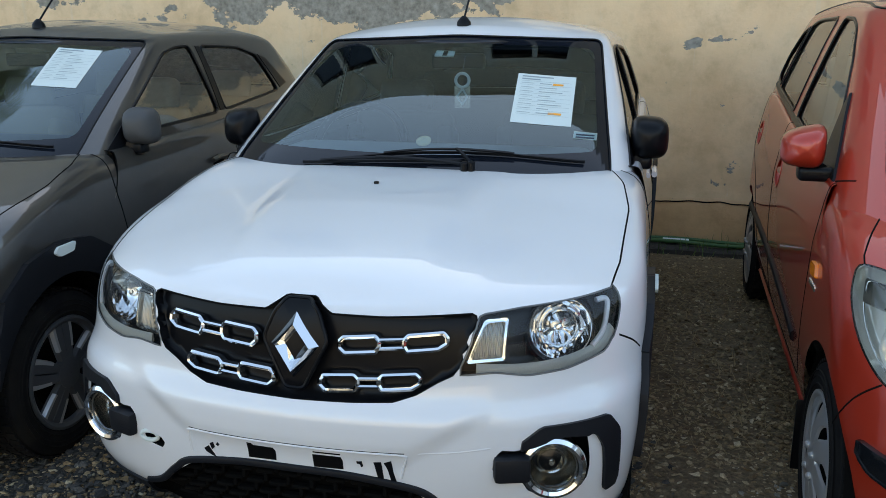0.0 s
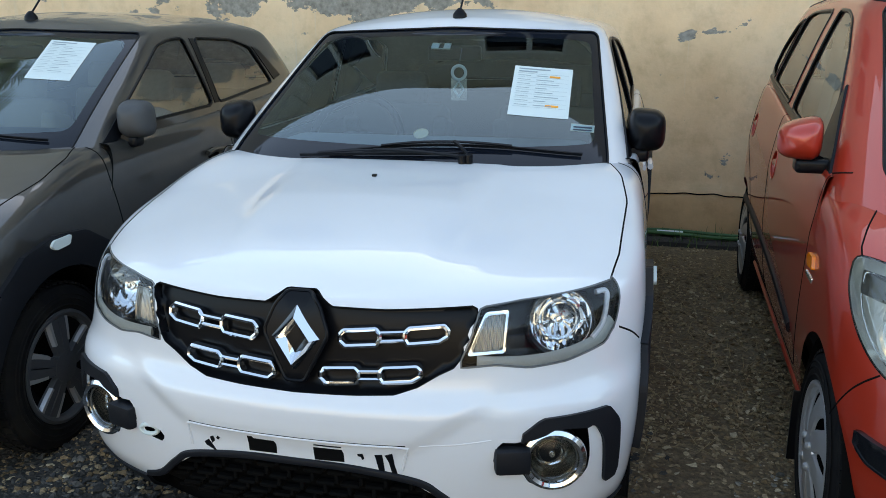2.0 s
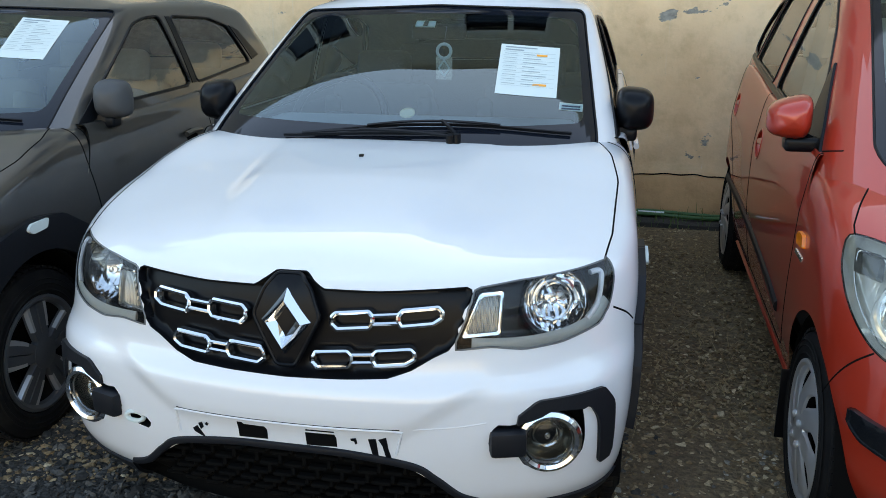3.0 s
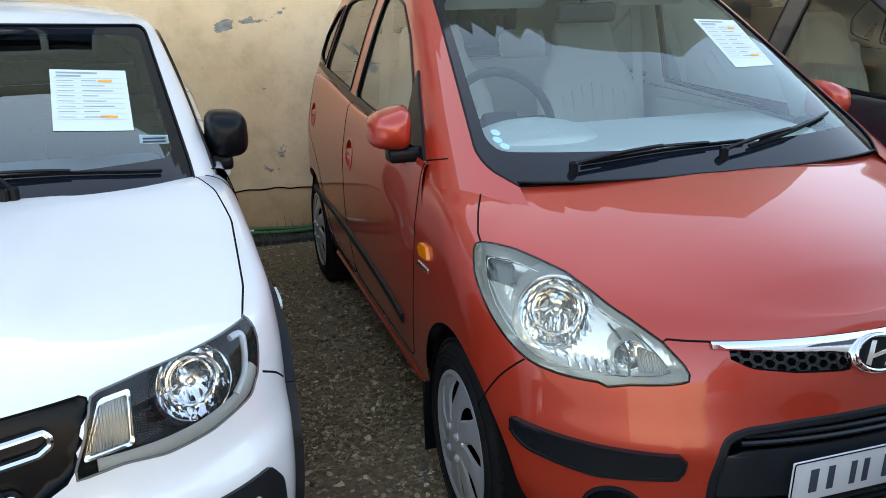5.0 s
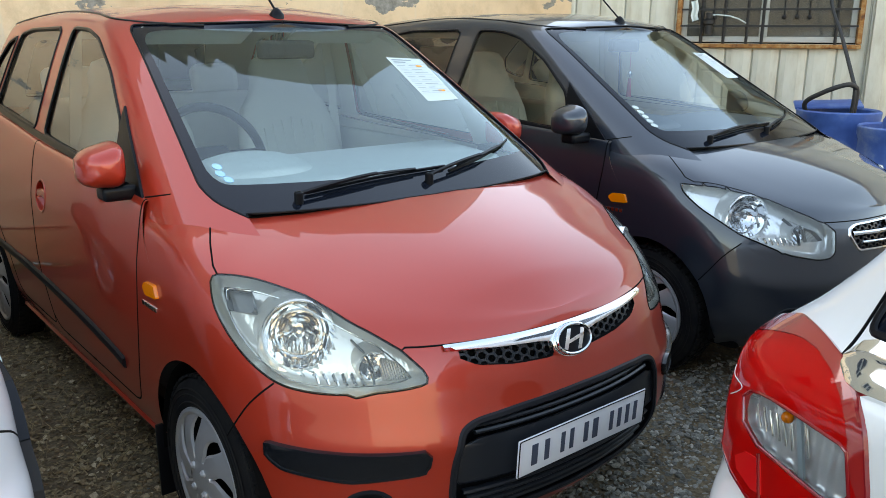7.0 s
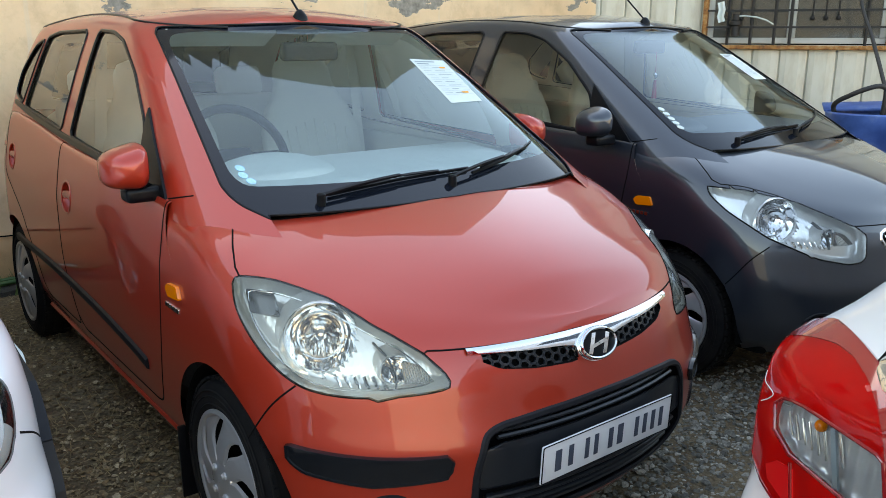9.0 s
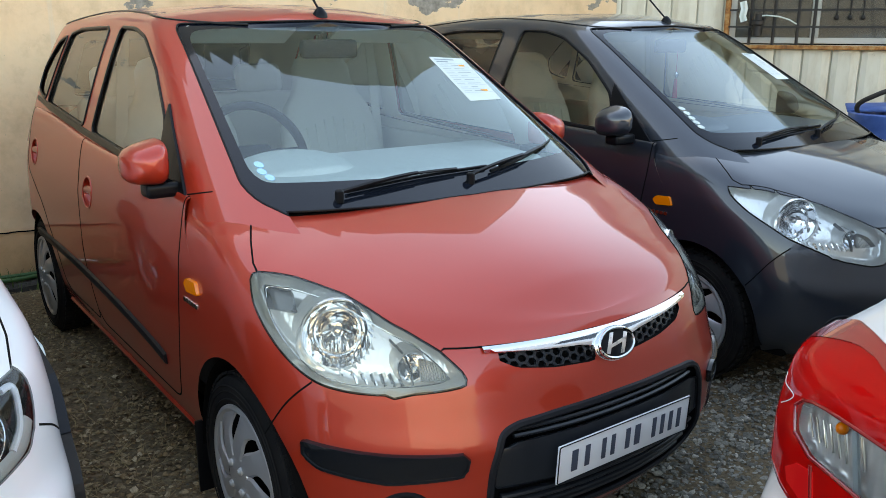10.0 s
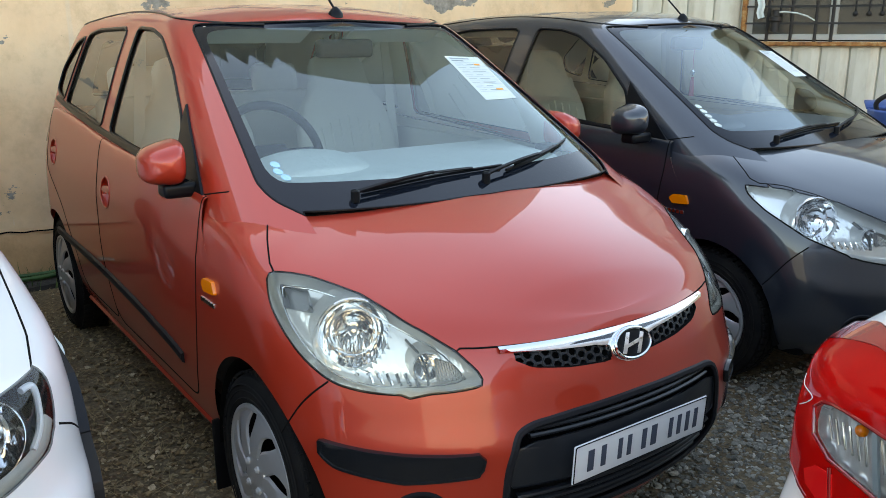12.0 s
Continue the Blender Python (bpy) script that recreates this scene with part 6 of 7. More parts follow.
def rear_corner_car(m):
    car = thing("pearl_white_hatchback", m, "pearl-white hatchback with a large red tail lamp and chrome boot garnish", "car", "parked cars")
    wid = [(0.17, 0.72), (0.3, 0.798), (0.55, 0.818), (0.8, 0.818), (0.92, 0.80), (1.02, 0.706), (1.12, 0.622), (1.36, 0.49), (1.46, 0.44)]
    rear = [(0.17, 0.10), (0.3, 0.0), (0.5, -0.03), (0.64, -0.02), (0.72, 0.02), (0.92, 0.027), (1.02, 0.094), (1.12, 0.13), (1.36, 0.43), (1.46, 0.53)]
    low = Skin(*shell(pchip(rear), pchip(wid), pchip([(0.17, 3.5), (0.6, 3.6), (1.0, 3.4), (1.4, 2.8)]), pchip([(0.3, 0.308), (1.0, 0.308), (1.4, 0.2)]), 2.885, 0.5, 2.4, 0.18,
                      pchip([(0.0, 1.38), (1.0, 1.42), (3.9, 1.3)]), pchip([(0.0, 1.40), (0.6, 1.48), (3.0, 1.42)]), 99, nf=90, ns=90, nr=20, up=80, across=24, soft=(4, 6)))
    lamp = [(-0.540, 1.128), (-0.520, 1.127), (-0.503, 1.105), (-0.488, 1.084), (-0.474, 1.062), (-0.450, 1.031), (-0.440, 1.001), (-0.430, 0.972), (-0.425, 0.947), (-0.415, 0.903), (-0.410, 0.867), (-0.410, 0.824), (-0.420, 0.790), (-0.515, 0.791), (-0.555, 0.804), (-0.579, 0.822), (-0.605, 0.855), (-0.624, 0.896), (-0.70, 0.905), (-0.74, 0.98), (-0.70, 1.09), (-0.62, 1.135), (-0.575, 1.135)]
    band = [(-0.72, 1.075), (-0.60, 1.096), (-0.578, 1.097), (-0.550, 1.092), (-0.522, 1.084), (-0.500, 1.065), (-0.482, 1.033), (-0.470, 0.993), (-0.460, 0.954), (-0.452, 0.90), (-0.44, 0.86), (-0.40, 0.86), (-0.40, 1.16), (-0.72, 1.16)]
    window = [(-0.596, 0.983), (-0.586, 0.992), (-0.573, 0.990), (-0.556, 0.983), (-0.518, 0.962), (-0.466, 0.933), (-0.457, 0.923), (-0.448, 0.862), (-0.458, 0.846), (-0.481, 0.850), (-0.524, 0.878), (-0.570, 0.908), (-0.593, 0.942)]
    lid = both([(0, 0.60), (0.49, 0.60), (0.502, 0.75), (0.506, 0.828), (0.523, 0.911), (0.533, 0.932), (0.55, 0.953), (0.574, 0.972), (0.597, 0.985), (0.586, 1.016), (0.564, 1.096), (0.525, 1.25), (0.49, 1.36), (0, 1.39)])
    low.cut("rear_glass", soft_corners(both([(0, 1.015), (0.574, 1.026), (0.555, 1.096), (0.50, 1.30), (0.47, 1.335), (0, 1.35)]), 0.012), FRONT)
    low.cut("boot_lid", lid, FRONT)
    for s in (1, -1):
        low.cut("lamp_window", soft_corners(window, 0.006), QUARTER, s)
        low.cut("lamp_band", lamp, QUARTER, s, facing=-0.35)
        low.cut("outer_band", band, QUARTER, s, ("lamp_band",), -0.35)
    # the band is the strip of the lamp outside the inner line; all the rest of it is red
    low.mark[low.mark == "lamp_band"] = "tail_lamp"
    low.mark[low.mark == "outer_band"] = "lamp_band"
    for s in (1, -1):
        low.cut("bumper", [(-0.4, 0.05), (-0.4, 0.60), (0.62, 0.612), (0.90, 0.64), (0.95, 0.05)], CORNER, s)
        low.cut("arch", circle(0.62, 0.295, 0.33), SIDE, s, ("body", "bumper"), 0.0)
        low.cut("side_window", soft_corners([(0.75, 1.06), (1.0, 1.34), (1.9, 1.36), (2.3, 1.02)], 0.05), SIDE, s, facing=0.0)
    low.emit("body", PEARL, car, ("body",))
    low.emit("rear_bumper", PEARL, car, ("bumper",))
    boot = low.emit("boot_lid", PEARL, car)
    seal(low, "boot_gap", ("boot_lid",), GAP, boot, 0.007, 0.002)
    low.emit("rear_window", GLOSS, car, ("rear_glass",), -0.003)
    seal(low, "rear_window_seal", ("rear_glass",), BLACK, car, 0.014, 0.004)
    for s in (1, -1):
        low.emit("side_window", GLOSS, car, ("side_window",), -0.004, x=s)
        g = group_part("tail_lamp", car, "large glossy red tail lamp with a clear reversing window")
        low.emit("red_lens", TAIL_CLEARRED, g, ("tail_lamp",), 0.006, x=s).visible_shadow = False
        low.recess("lamp_back", ("tail_lamp",), 0.020, TAIL_BACK, g, "", s, (-0.4 * s, 0.8, -0.4))
        low.emit("clear_edge", TAIL_CLEAR, g, ("lamp_band",), 0.007, "clear tinted edge of the lens", s)
        seal(low, "lamp_edge", ("tail_lamp", "lamp_band", "lamp_window"), TAIL_DEEP, g, 0.010, 0.008, x=s)
        low.recess("window_back", ("lamp_window",), 0.022, TAIL_SILVER, g, "ribbed silver reflector of the reversing lamp", s, (-0.4 * s, 0.8, -0.4))
        low.emit("clear_window", TAIL_GLASS, g, ("lamp_window",), 0.006, "clear reversing-lamp window", s)
        line_on(low, "clear_window_edge", [tuple(v) for v in window], QUARTER, s, TAIL_DEEP, g, 0.006, 0.003, 0.006, "", True, 0.015, False)
        slab_on(low, "window_divider", [(-0.525, 0.958), (-0.519, 0.958), (-0.507, 0.868), (-0.514, 0.872)], QUARTER, s, PRINT, g, 0.001, "grey divider between two lamp chambers", 0.01)
        (pp,), (nn,) = low.at([(-0.541, 0.957)], QUARTER, s, -0.006)
        bm = bmesh.new()
        bmesh.ops.create_uvsphere(bm, u_segments=16, v_segments=10, radius=0.0095)
        bmesh.ops.transform(bm, matrix=Matrix.Translation(pp), verts=bm.verts)
        part("amber_bulb", bm, AMBER, g, "amber bulb behind the clear window")
        for k in range(7):
            u = -0.588 + k * 0.0095 + (0.012 if k > 5 else 0)
            line_on(low, "reflector_rib", [(u, 0.972 - 0.004 * k), (u + 0.008, 0.935 - 0.006 * k)], QUARTER, s, SILVER, g, 0.004, 0.003, -0.012)
        slab_on(low, "lower_chamber", [(-0.600, 0.885), (-0.585, 0.895), (-0.562, 0.887), (-0.556, 0.830), (-0.572, 0.835), (-0.596, 0.862)], QUARTER, s, TAIL_RED, g, 0.0075, "", 0.012)
        line_on(low, "chamber_seam", [(-0.566, 0.896), (-0.559, 0.826)], QUARTER, s, TAIL_DEEP, g, 0.006, 0.003, 0.007)
        line_on(low, "pale_squiggle", [(-0.611, 1.035), (-0.612, 1.016), (-0.600, 0.998), (-0.606, 0.989), (-0.616, 0.984)], QUARTER, s, PAPER, g, 0.002, 0.001, 0.006, "pale squiggle on the lens")
    bm = bmesh.new()
    rows = []
    for x in np.linspace(-0.588, 0.588, 60):
        end = min(1.0, (0.592 - abs(x)) / 0.035) ** 0.6
        top, bot = 0.985 + 0.037 * end, 0.980 - 0.026 * end
        p, n = low.at([(x, top), (x, top - 0.004 * end), (x, top * 0.62 + bot * 0.38), (x, top * 0.5 + bot * 0.5), (x, top * 0.30 + bot * 0.70), (x, bot + 0.003 * end), (x, bot)], FRONT, 1)
        rows.append([bm.verts.new(a + b * h * (0.3 + 0.7 * end)) for a, b, h in zip(p, n, (-0.004, 0.012, 0.024, 0.018, 0.020, 0.010, -0.004))])
    for ra, rb in zip(rows, rows[1:]):
        for k in range(6):
            bm.faces.new((ra[k], ra[k + 1], rb[k + 1], rb[k]))
    part("boot_garnish", bm, CHROME, boot, "broad chrome garnish across the boot lid")
    for s in (1, -1):
        for x0, x1 in ((1.12, 1.78), (1.80, 2.62)):
            line_on(low, "door_gap", soft_corners([(x0, 0.98), (x0 + 0.02, 0.34), (x1, 0.34), (x1, 0.98)], 0.05), SIDE, s, GAP, car, 0.006, 0.0015, 0.0, "", False, 0.03, False)
            line_on(low, "door_handle", [(x0 + 0.06, 0.86), (x0 + 0.13, 0.863), (x0 + 0.20, 0.86)], SIDE, s, PEARL, car, 0.02, 0.008, 0.008)
    for hub in (0.62, 3.0):
        for s in (1, -1):
            wheel(car, hub, 0.285, s, 0.79, 0.292, "cover")
    part("underbody", box(1.4, 3.0, 0.06, 0.02, (0, 1.8, 0.21)), DARK, car)
    return car


CARS["S"] = place(0.845, -0.013, 101.82)
rear_corner_car(CARS["S"])

# ---- ground ----
GROUND = material("gravelly_earth", (0.10, 0.085, 0.07), 0.95)
n_, l_, p_ = nodes_of(GROUND)
v_ = coords(GROUND)
big_ = noise_tex(GROUND, v_, 0.9, 6, 0.6)
fine_ = noise_tex(GROUND, v_, 45.0, 8, 0.7)
earth_ = ramp(GROUND, big_, [(0.35, (0.13, 0.088, 0.048)), (0.55, (0.20, 0.146, 0.084)), (0.75, (0.28, 0.22, 0.138))])
sep_ = n_.new("ShaderNodeSeparateXYZ")
l_.new(v_, sep_.inputs[0])
side_ = ramp(GROUND, sep_.outputs[0], [(0.0, 1.0), (0.55, 0.0)])
earth_ = mix(GROUND, side_, earth_, (0.050, 0.047, 0.042))      # earth before the crossovers darkened: their shade put into the colour
grit_ = ramp(GROUND, fine_, [(0.30, 0.35), (0.55, 0.85), (0.75, 1.35)])
l_.new(mix(GROUND, 1.0, earth_, grit_, "MULTIPLY"), p_.inputs["Base Color"])
vor_ = n_.new("ShaderNodeTexVoronoi")
vor_.inputs["Scale"].default_value = 60.0
l_.new(v_, vor_.inputs["Vector"])
bump(GROUND, mix(GROUND, 0.5, vor_.outputs["Distance"], fine_), 0.9, 0.02)
xs = [-220, -60, -16] + [-6 + 0.15 * k for k in range(107)] + [22, 60, 220]
ys = [-220, -60, -16] + [-3 + 0.15 * k for k in range(58)] + [10, 30, 60, 220]
gv, gf = [], []
for y in ys:
    for x in xs:
        near = max(0.0, 1 - max(abs(x - 2) / 8, abs(y - 1.5) / 5))
        gv.append((x, y, near ** 0.3 * 0.012 * (noise.noise((x * 1.1, y * 1.1, 0)) + 0.5 * noise.noise((x * 3.1, y * 3.1, 4)))))
for j in range(len(ys) - 1):
    for i in range(len(xs) - 1):
        k = j * len(xs) + i
        gf.append((k, k + 1, k + len(xs) + 1, k + len(xs)))
tagged(link("ground", gv, gf, GROUND), "trodden brown earth yard strewn with grey gravel", "ground", kind="structure")

def stone_kind(name, tones):
    m = material(name, tones[1], 0.9)
    n, l, p = nodes_of(m)
    geo = n.new("ShaderNodeNewGeometry")
    tone = ramp(m, geo.outputs["Random Per Island"], [(0.0, tones[0]), (0.5, tones[1]), (0.88, tones[2]), (1.0, tones[3])])
    l.new(mix(m, 1.0, tone, ramp(m, noise_tex(m, coords(m), 120.0, 4), [(0.3, 0.6), (0.7, 1.25)]), "MULTIPLY"), p.inputs["Base Color"])
    return m


STONE = stone_kind("grey_gravel", [(0.09, 0.086, 0.072), (0.19, 0.18, 0.152), (0.30, 0.285, 0.24), (0.46, 0.435, 0.37)])
CLOD = stone_kind("brown_gravel", [(0.11, 0.072, 0.036), (0.23, 0.163, 0.088), (0.36, 0.28, 0.17), (0.52, 0.44, 0.30)])


def stones(name, label, count, zone, size, dense_at, seed, mat=STONE):
    rng = np.random.default_rng(seed)
    bm = bmesh.new()
    bmesh.ops.create_icosphere(bm, subdivisions=1, radius=1.0)
    base = np.array([v.co[:] for v in bm.verts])
    tri = np.array([[v.index for v in f.verts] for f in bm.faces])
    bm.free()
    vs, fs = [], []
    made = 0
    while made < count:
        x, y = rng.uniform(zone[0], zone[1]), rng.uniform(zone[2], zone[3])
        rim = min(x - zone[0], zone[1] - x, y - zone[2], zone[3] - y) / 0.9
        if rng.random() > dense_at(x, y) * min(1.0, max(0.02, rim)):
            continue
        r = size[0] * (size[1] / size[0]) ** (rng.random() ** 2.0)
        a = rng.uniform(0, 2 * math.pi)
        sc = np.array([r * rng.uniform(0.8, 1.5), r * rng.uniform(0.7, 1.1), r * rng.uniform(0.35, 0.75)])
        v = base * (1 + 0.28 * rng.standard_normal((len(base), 1))) * sc
        t = rng.uniform(-0.5, 0.5)
        v = v @ np.array([[1, 0, 0], [0, math.cos(t), math.sin(t)], [0, -math.sin(t), math.cos(t)]])
        v = v @ np.array([[math.cos(a), math.sin(a), 0], [-math.sin(a), math.cos(a), 0], [0, 0, 1]])
        vs.append(v + np.array([x, y, sc[2] * 0.35]))
        fs.append(tri + made * len(base))
        made += 1
    me = bpy.data.meshes.new(name)
    vs, fs = np.vstack(vs), np.vstack(fs)
    me.from_pydata(vs.tolist(), [], fs.tolist())
    me.materials.append(mat)
    return tagged(new(name, me), label, "gravel", kind="stuff")


# darker copy of the grey gravel, with the crossovers' shade in its colour
SHADED_STONE = stone_kind("shaded_gravel", [(0.022, 0.022, 0.021), (0.050, 0.049, 0.046), (0.085, 0.083, 0.077), (0.14, 0.135, 0.12)])
stones("gravel", "loose grey gravel chips in front of the cars", 30000, (0.0, 5.0, -0.5, 2.6), (0.0045, 0.015), lambda x, y: 1.0 if y < 1.5 + 0.2 * math.sin(3 * x) else 0.25, 3)
stones("shaded_gravel", "crushed stone in front of the crossovers, coloured dark for their shade", 16000, (-3.2, 0.9, 0.4, 3.0), (0.006, 0.019), lambda x, y: 1.0, 4, SHADED_STONE)
stones("earthy_gravel", "brown earth-stained gravel between the cars", 52000, (-3.0, 4.8, 1.4, 5.6), (0.0042, 0.013), lambda x, y: (1.0 if y < 3.2 else 0.45) * (0.0 if x < 0.2 and y < 2.3 else 1.0), 8, CLOD)
stones("flat_slabs", "pale flat stones half sunk in the earth by a wheel", 16, (0.55, 1.45, 1.15, 2.35), (0.02, 0.045), lambda x, y: 1.0, 21, CLOD)
stones("large_stones", "larger flat stones lying among the gravel", 60, (0.2, 4.2, 0.6, 3.0), (0.014, 0.03), lambda x, y: 1.0, 5)

STRAW = material("dry_straw", (0.30, 0.23, 0.12), 0.9)
WEED = material("green_weed", (0.07, 0.13, 0.025), 0.7)


def blades(name, label, mat, count, zone, length, lying, seed, width=0.0016, shift=lambda x: 0.0):
    rng = np.random.default_rng(seed)
    vs, fs = [], []
    for _ in range(count):
        x, y, a = rng.uniform(zone[0], zone[1]), rng.uniform(zone[2], zone[3]), rng.uniform(0, 2 * math.pi)
        y += shift(x)
        ln = rng.uniform(*length)
        d = Vector((math.cos(a), math.sin(a), 0))
        s = Vector((-d.y, d.x, 0)) * width
        lift = rng.uniform(0.05, 0.25) if lying else rng.uniform(0.6, 1.6)
        k0 = len(vs)
        for t in (0, 0.35, 0.7, 1.0):
            h = lift * (t * (1.15 - t) if lying else t * (1.3 - 0.5 * t)) * ln + 0.006
            p = Vector((x, y, h)) + d * ln * t * (1.0 if lying else 0.45) + s * 3 * math.sin(2.5 * t)
            w = s * (1.0 - 0.75 * t)
            vs += [tuple(p - w), tuple(p + w)]
        fs += [(k0 + 2 * i, k0 + 2 * i + 1, k0 + 2 * i + 3, k0 + 2 * i + 2) for i in range(3)]
    ob = link(name, vs, fs, mat)
    return tagged(ob, label, "grass", kind="stuff")


blades("dry_grass_litter", "dry straw and dead grass littering the earth", STRAW, 2200, (0.60, 2.3, 2.5, 5.2), (0.04, 0.16), True, 11)
blades("green_weeds", "green weeds growing along the foot of the wall", WEED, 420, (0.9, 3.0, -0.30, -0.02), (0.04, 0.12), False, 12, 0.003, lambda x: 5.82 - 0.27 * x)

# ---- north wall ----
PLASTER = material("peeling_ochre_plaster", (0.55, 0.42, 0.28), 0.92)
n_, l_, p_ = nodes_of(PLASTER)
v_ = coords(PLASTER)
sep_ = n_.new("ShaderNodeSeparateXYZ")
l_.new(v_, sep_.inputs[0])


def math_node(m, op, a, b=0.0, clamp=False):
    x = m.node_tree.nodes.new("ShaderNodeMath")
    x.operation, x.use_clamp = op, clamp
    for sock, val in zip(x.inputs, (a, b)):
        if isinstance(val, bpy.types.NodeSocket):
            m.node_tree.links.new(val, sock)
        else:
            sock.default_value = val
    return x.outputs[0]


tone_ = ramp(PLASTER, noise_tex(PLASTER, v_, 1.3, 8, 0.6), [(0.30, (0.64, 0.41, 0.22)), (0.5, (0.79, 0.54, 0.31)), (0.72, (0.82, 0.60, 0.38))])
# the upper coat is a paler cream
tone_ = mix(PLASTER, math_node(PLASTER, "MULTIPLY", math_node(PLASTER, "SUBTRACT", sep_.outputs[2], 1.05), 0.55, True), tone_, (0.78, 0.64, 0.48))
# below the crack the wash is stronger
tone_ = mix(PLASTER, math_node(PLASTER, "MULTIPLY", math_node(PLASTER, "MULTIPLY", math_node(PLASTER, "SUBTRACT", 0.33, sep_.outputs[2]), 20.0, True), 0.6), tone_, (0.66, 0.38, 0.17))
# blotches, scrapes and grime on the wash
tone_ = mix(PLASTER, 1.0, tone_, ramp(PLASTER, noise_tex(PLASTER, v_, 4.5, 9, 0.68), [(0.30, (0.80, 0.78, 0.74)), (0.52, 1.0), (0.72, (1.06, 1.05, 1.03))]), "MULTIPLY")
scrape_ = ramp(PLASTER, noise_tex(PLASTER, coords(PLASTER, (26.0, 1.0, 2.2)), 1.0, 6, 0.75), [(0.68, 0.0), (0.72, 0.55)])
tone_ = mix(PLASTER, scrape_, tone_, (0.80, 0.72, 0.60))
chip_ = ramp(PLASTER, noise_tex(PLASTER, v_, 34.0, 5, 0.6), [(0.70, 0.0), (0.73, 0.7)])
tone_ = mix(PLASTER, chip_, tone_, (0.34, 0.27, 0.19))
# pale runs down the face
run_ = ramp(PLASTER, noise_tex(PLASTER, coords(PLASTER, (9.0, 1.0, 0.35)), 1.0, 4, 0.7), [(0.62, 0.0), (0.70, 0.35)])
tone_ = mix(PLASTER, run_, tone_, (0.66, 0.58, 0.46))
# splashed earth near the foot
foot_ = math_node(PLASTER, "SUBTRACT", math_node(PLASTER, "ADD", math_node(PLASTER, "MULTIPLY", sep_.outputs[2], -0.75), 0.78), math_node(PLASTER, "MULTIPLY", noise_tex(PLASTER, v_, 5.0, 6), 0.75), True)
tone_ = mix(PLASTER, foot_, tone_, (0.36, 0.22, 0.10))
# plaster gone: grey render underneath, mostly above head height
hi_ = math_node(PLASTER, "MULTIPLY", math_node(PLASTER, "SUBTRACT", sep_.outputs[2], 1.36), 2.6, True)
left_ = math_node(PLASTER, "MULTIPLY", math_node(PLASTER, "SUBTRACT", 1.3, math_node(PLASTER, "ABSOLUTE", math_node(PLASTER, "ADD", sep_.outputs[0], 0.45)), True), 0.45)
# above 2.5 m the whole face is grey, for darker windscreen reflections
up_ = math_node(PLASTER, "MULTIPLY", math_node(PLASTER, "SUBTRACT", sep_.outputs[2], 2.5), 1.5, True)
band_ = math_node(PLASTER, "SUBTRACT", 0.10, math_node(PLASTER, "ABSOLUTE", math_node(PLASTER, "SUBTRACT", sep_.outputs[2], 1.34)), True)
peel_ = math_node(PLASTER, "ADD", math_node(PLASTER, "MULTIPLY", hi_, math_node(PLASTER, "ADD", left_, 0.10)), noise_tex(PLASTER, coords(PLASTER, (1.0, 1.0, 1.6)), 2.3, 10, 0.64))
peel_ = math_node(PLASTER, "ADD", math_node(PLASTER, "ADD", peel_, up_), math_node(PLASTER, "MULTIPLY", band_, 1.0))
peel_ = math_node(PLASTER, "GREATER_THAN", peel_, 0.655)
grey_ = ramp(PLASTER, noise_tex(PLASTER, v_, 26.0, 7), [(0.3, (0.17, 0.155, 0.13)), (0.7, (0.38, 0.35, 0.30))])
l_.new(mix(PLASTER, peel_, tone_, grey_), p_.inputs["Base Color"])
h_ = math_node(PLASTER, "SUBTRACT", math_node(PLASTER, "MULTIPLY", noise_tex(PLASTER, v_, 30.0, 8), 0.4), peel_)
bump(PLASTER, h_, 0.7, 0.012)
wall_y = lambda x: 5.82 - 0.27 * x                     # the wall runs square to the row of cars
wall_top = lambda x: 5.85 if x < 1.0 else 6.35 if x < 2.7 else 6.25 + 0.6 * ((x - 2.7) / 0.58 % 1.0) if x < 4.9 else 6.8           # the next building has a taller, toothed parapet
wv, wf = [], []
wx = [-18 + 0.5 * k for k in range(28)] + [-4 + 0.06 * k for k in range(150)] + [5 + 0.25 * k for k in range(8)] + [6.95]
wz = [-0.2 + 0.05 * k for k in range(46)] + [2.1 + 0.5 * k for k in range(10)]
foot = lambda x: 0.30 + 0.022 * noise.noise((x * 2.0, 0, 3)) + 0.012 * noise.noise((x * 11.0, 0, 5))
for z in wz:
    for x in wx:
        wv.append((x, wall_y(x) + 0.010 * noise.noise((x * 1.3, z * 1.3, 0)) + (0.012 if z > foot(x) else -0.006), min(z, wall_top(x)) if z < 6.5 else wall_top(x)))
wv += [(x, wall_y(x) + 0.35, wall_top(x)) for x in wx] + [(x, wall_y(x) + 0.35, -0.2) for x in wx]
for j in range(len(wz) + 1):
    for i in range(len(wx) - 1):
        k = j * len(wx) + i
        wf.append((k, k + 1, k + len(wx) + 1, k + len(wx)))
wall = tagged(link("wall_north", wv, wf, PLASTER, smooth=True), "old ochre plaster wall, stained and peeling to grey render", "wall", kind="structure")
crack = [(x, wall_y(x) - 0.004, foot(x)) for x in np.linspace(0.3, 3.2, 140)]
part("crack", sweep(crack, [(-0.004, -0.002), (-0.003, 0.003), (0.004, 0.003), (0.003, -0.002)], [(0, -1, 0)] * len(crack)), DARK, wall, "dark crack running along the wall")
LEDGE = material("dark_ledge_stone", (0.035, 0.032, 0.028), 0.9)
bump(LEDGE, noise_tex(LEDGE, coords(LEDGE), 18.0, 7), 0.9, 0.02)
bm = bmesh.new()
rows = []
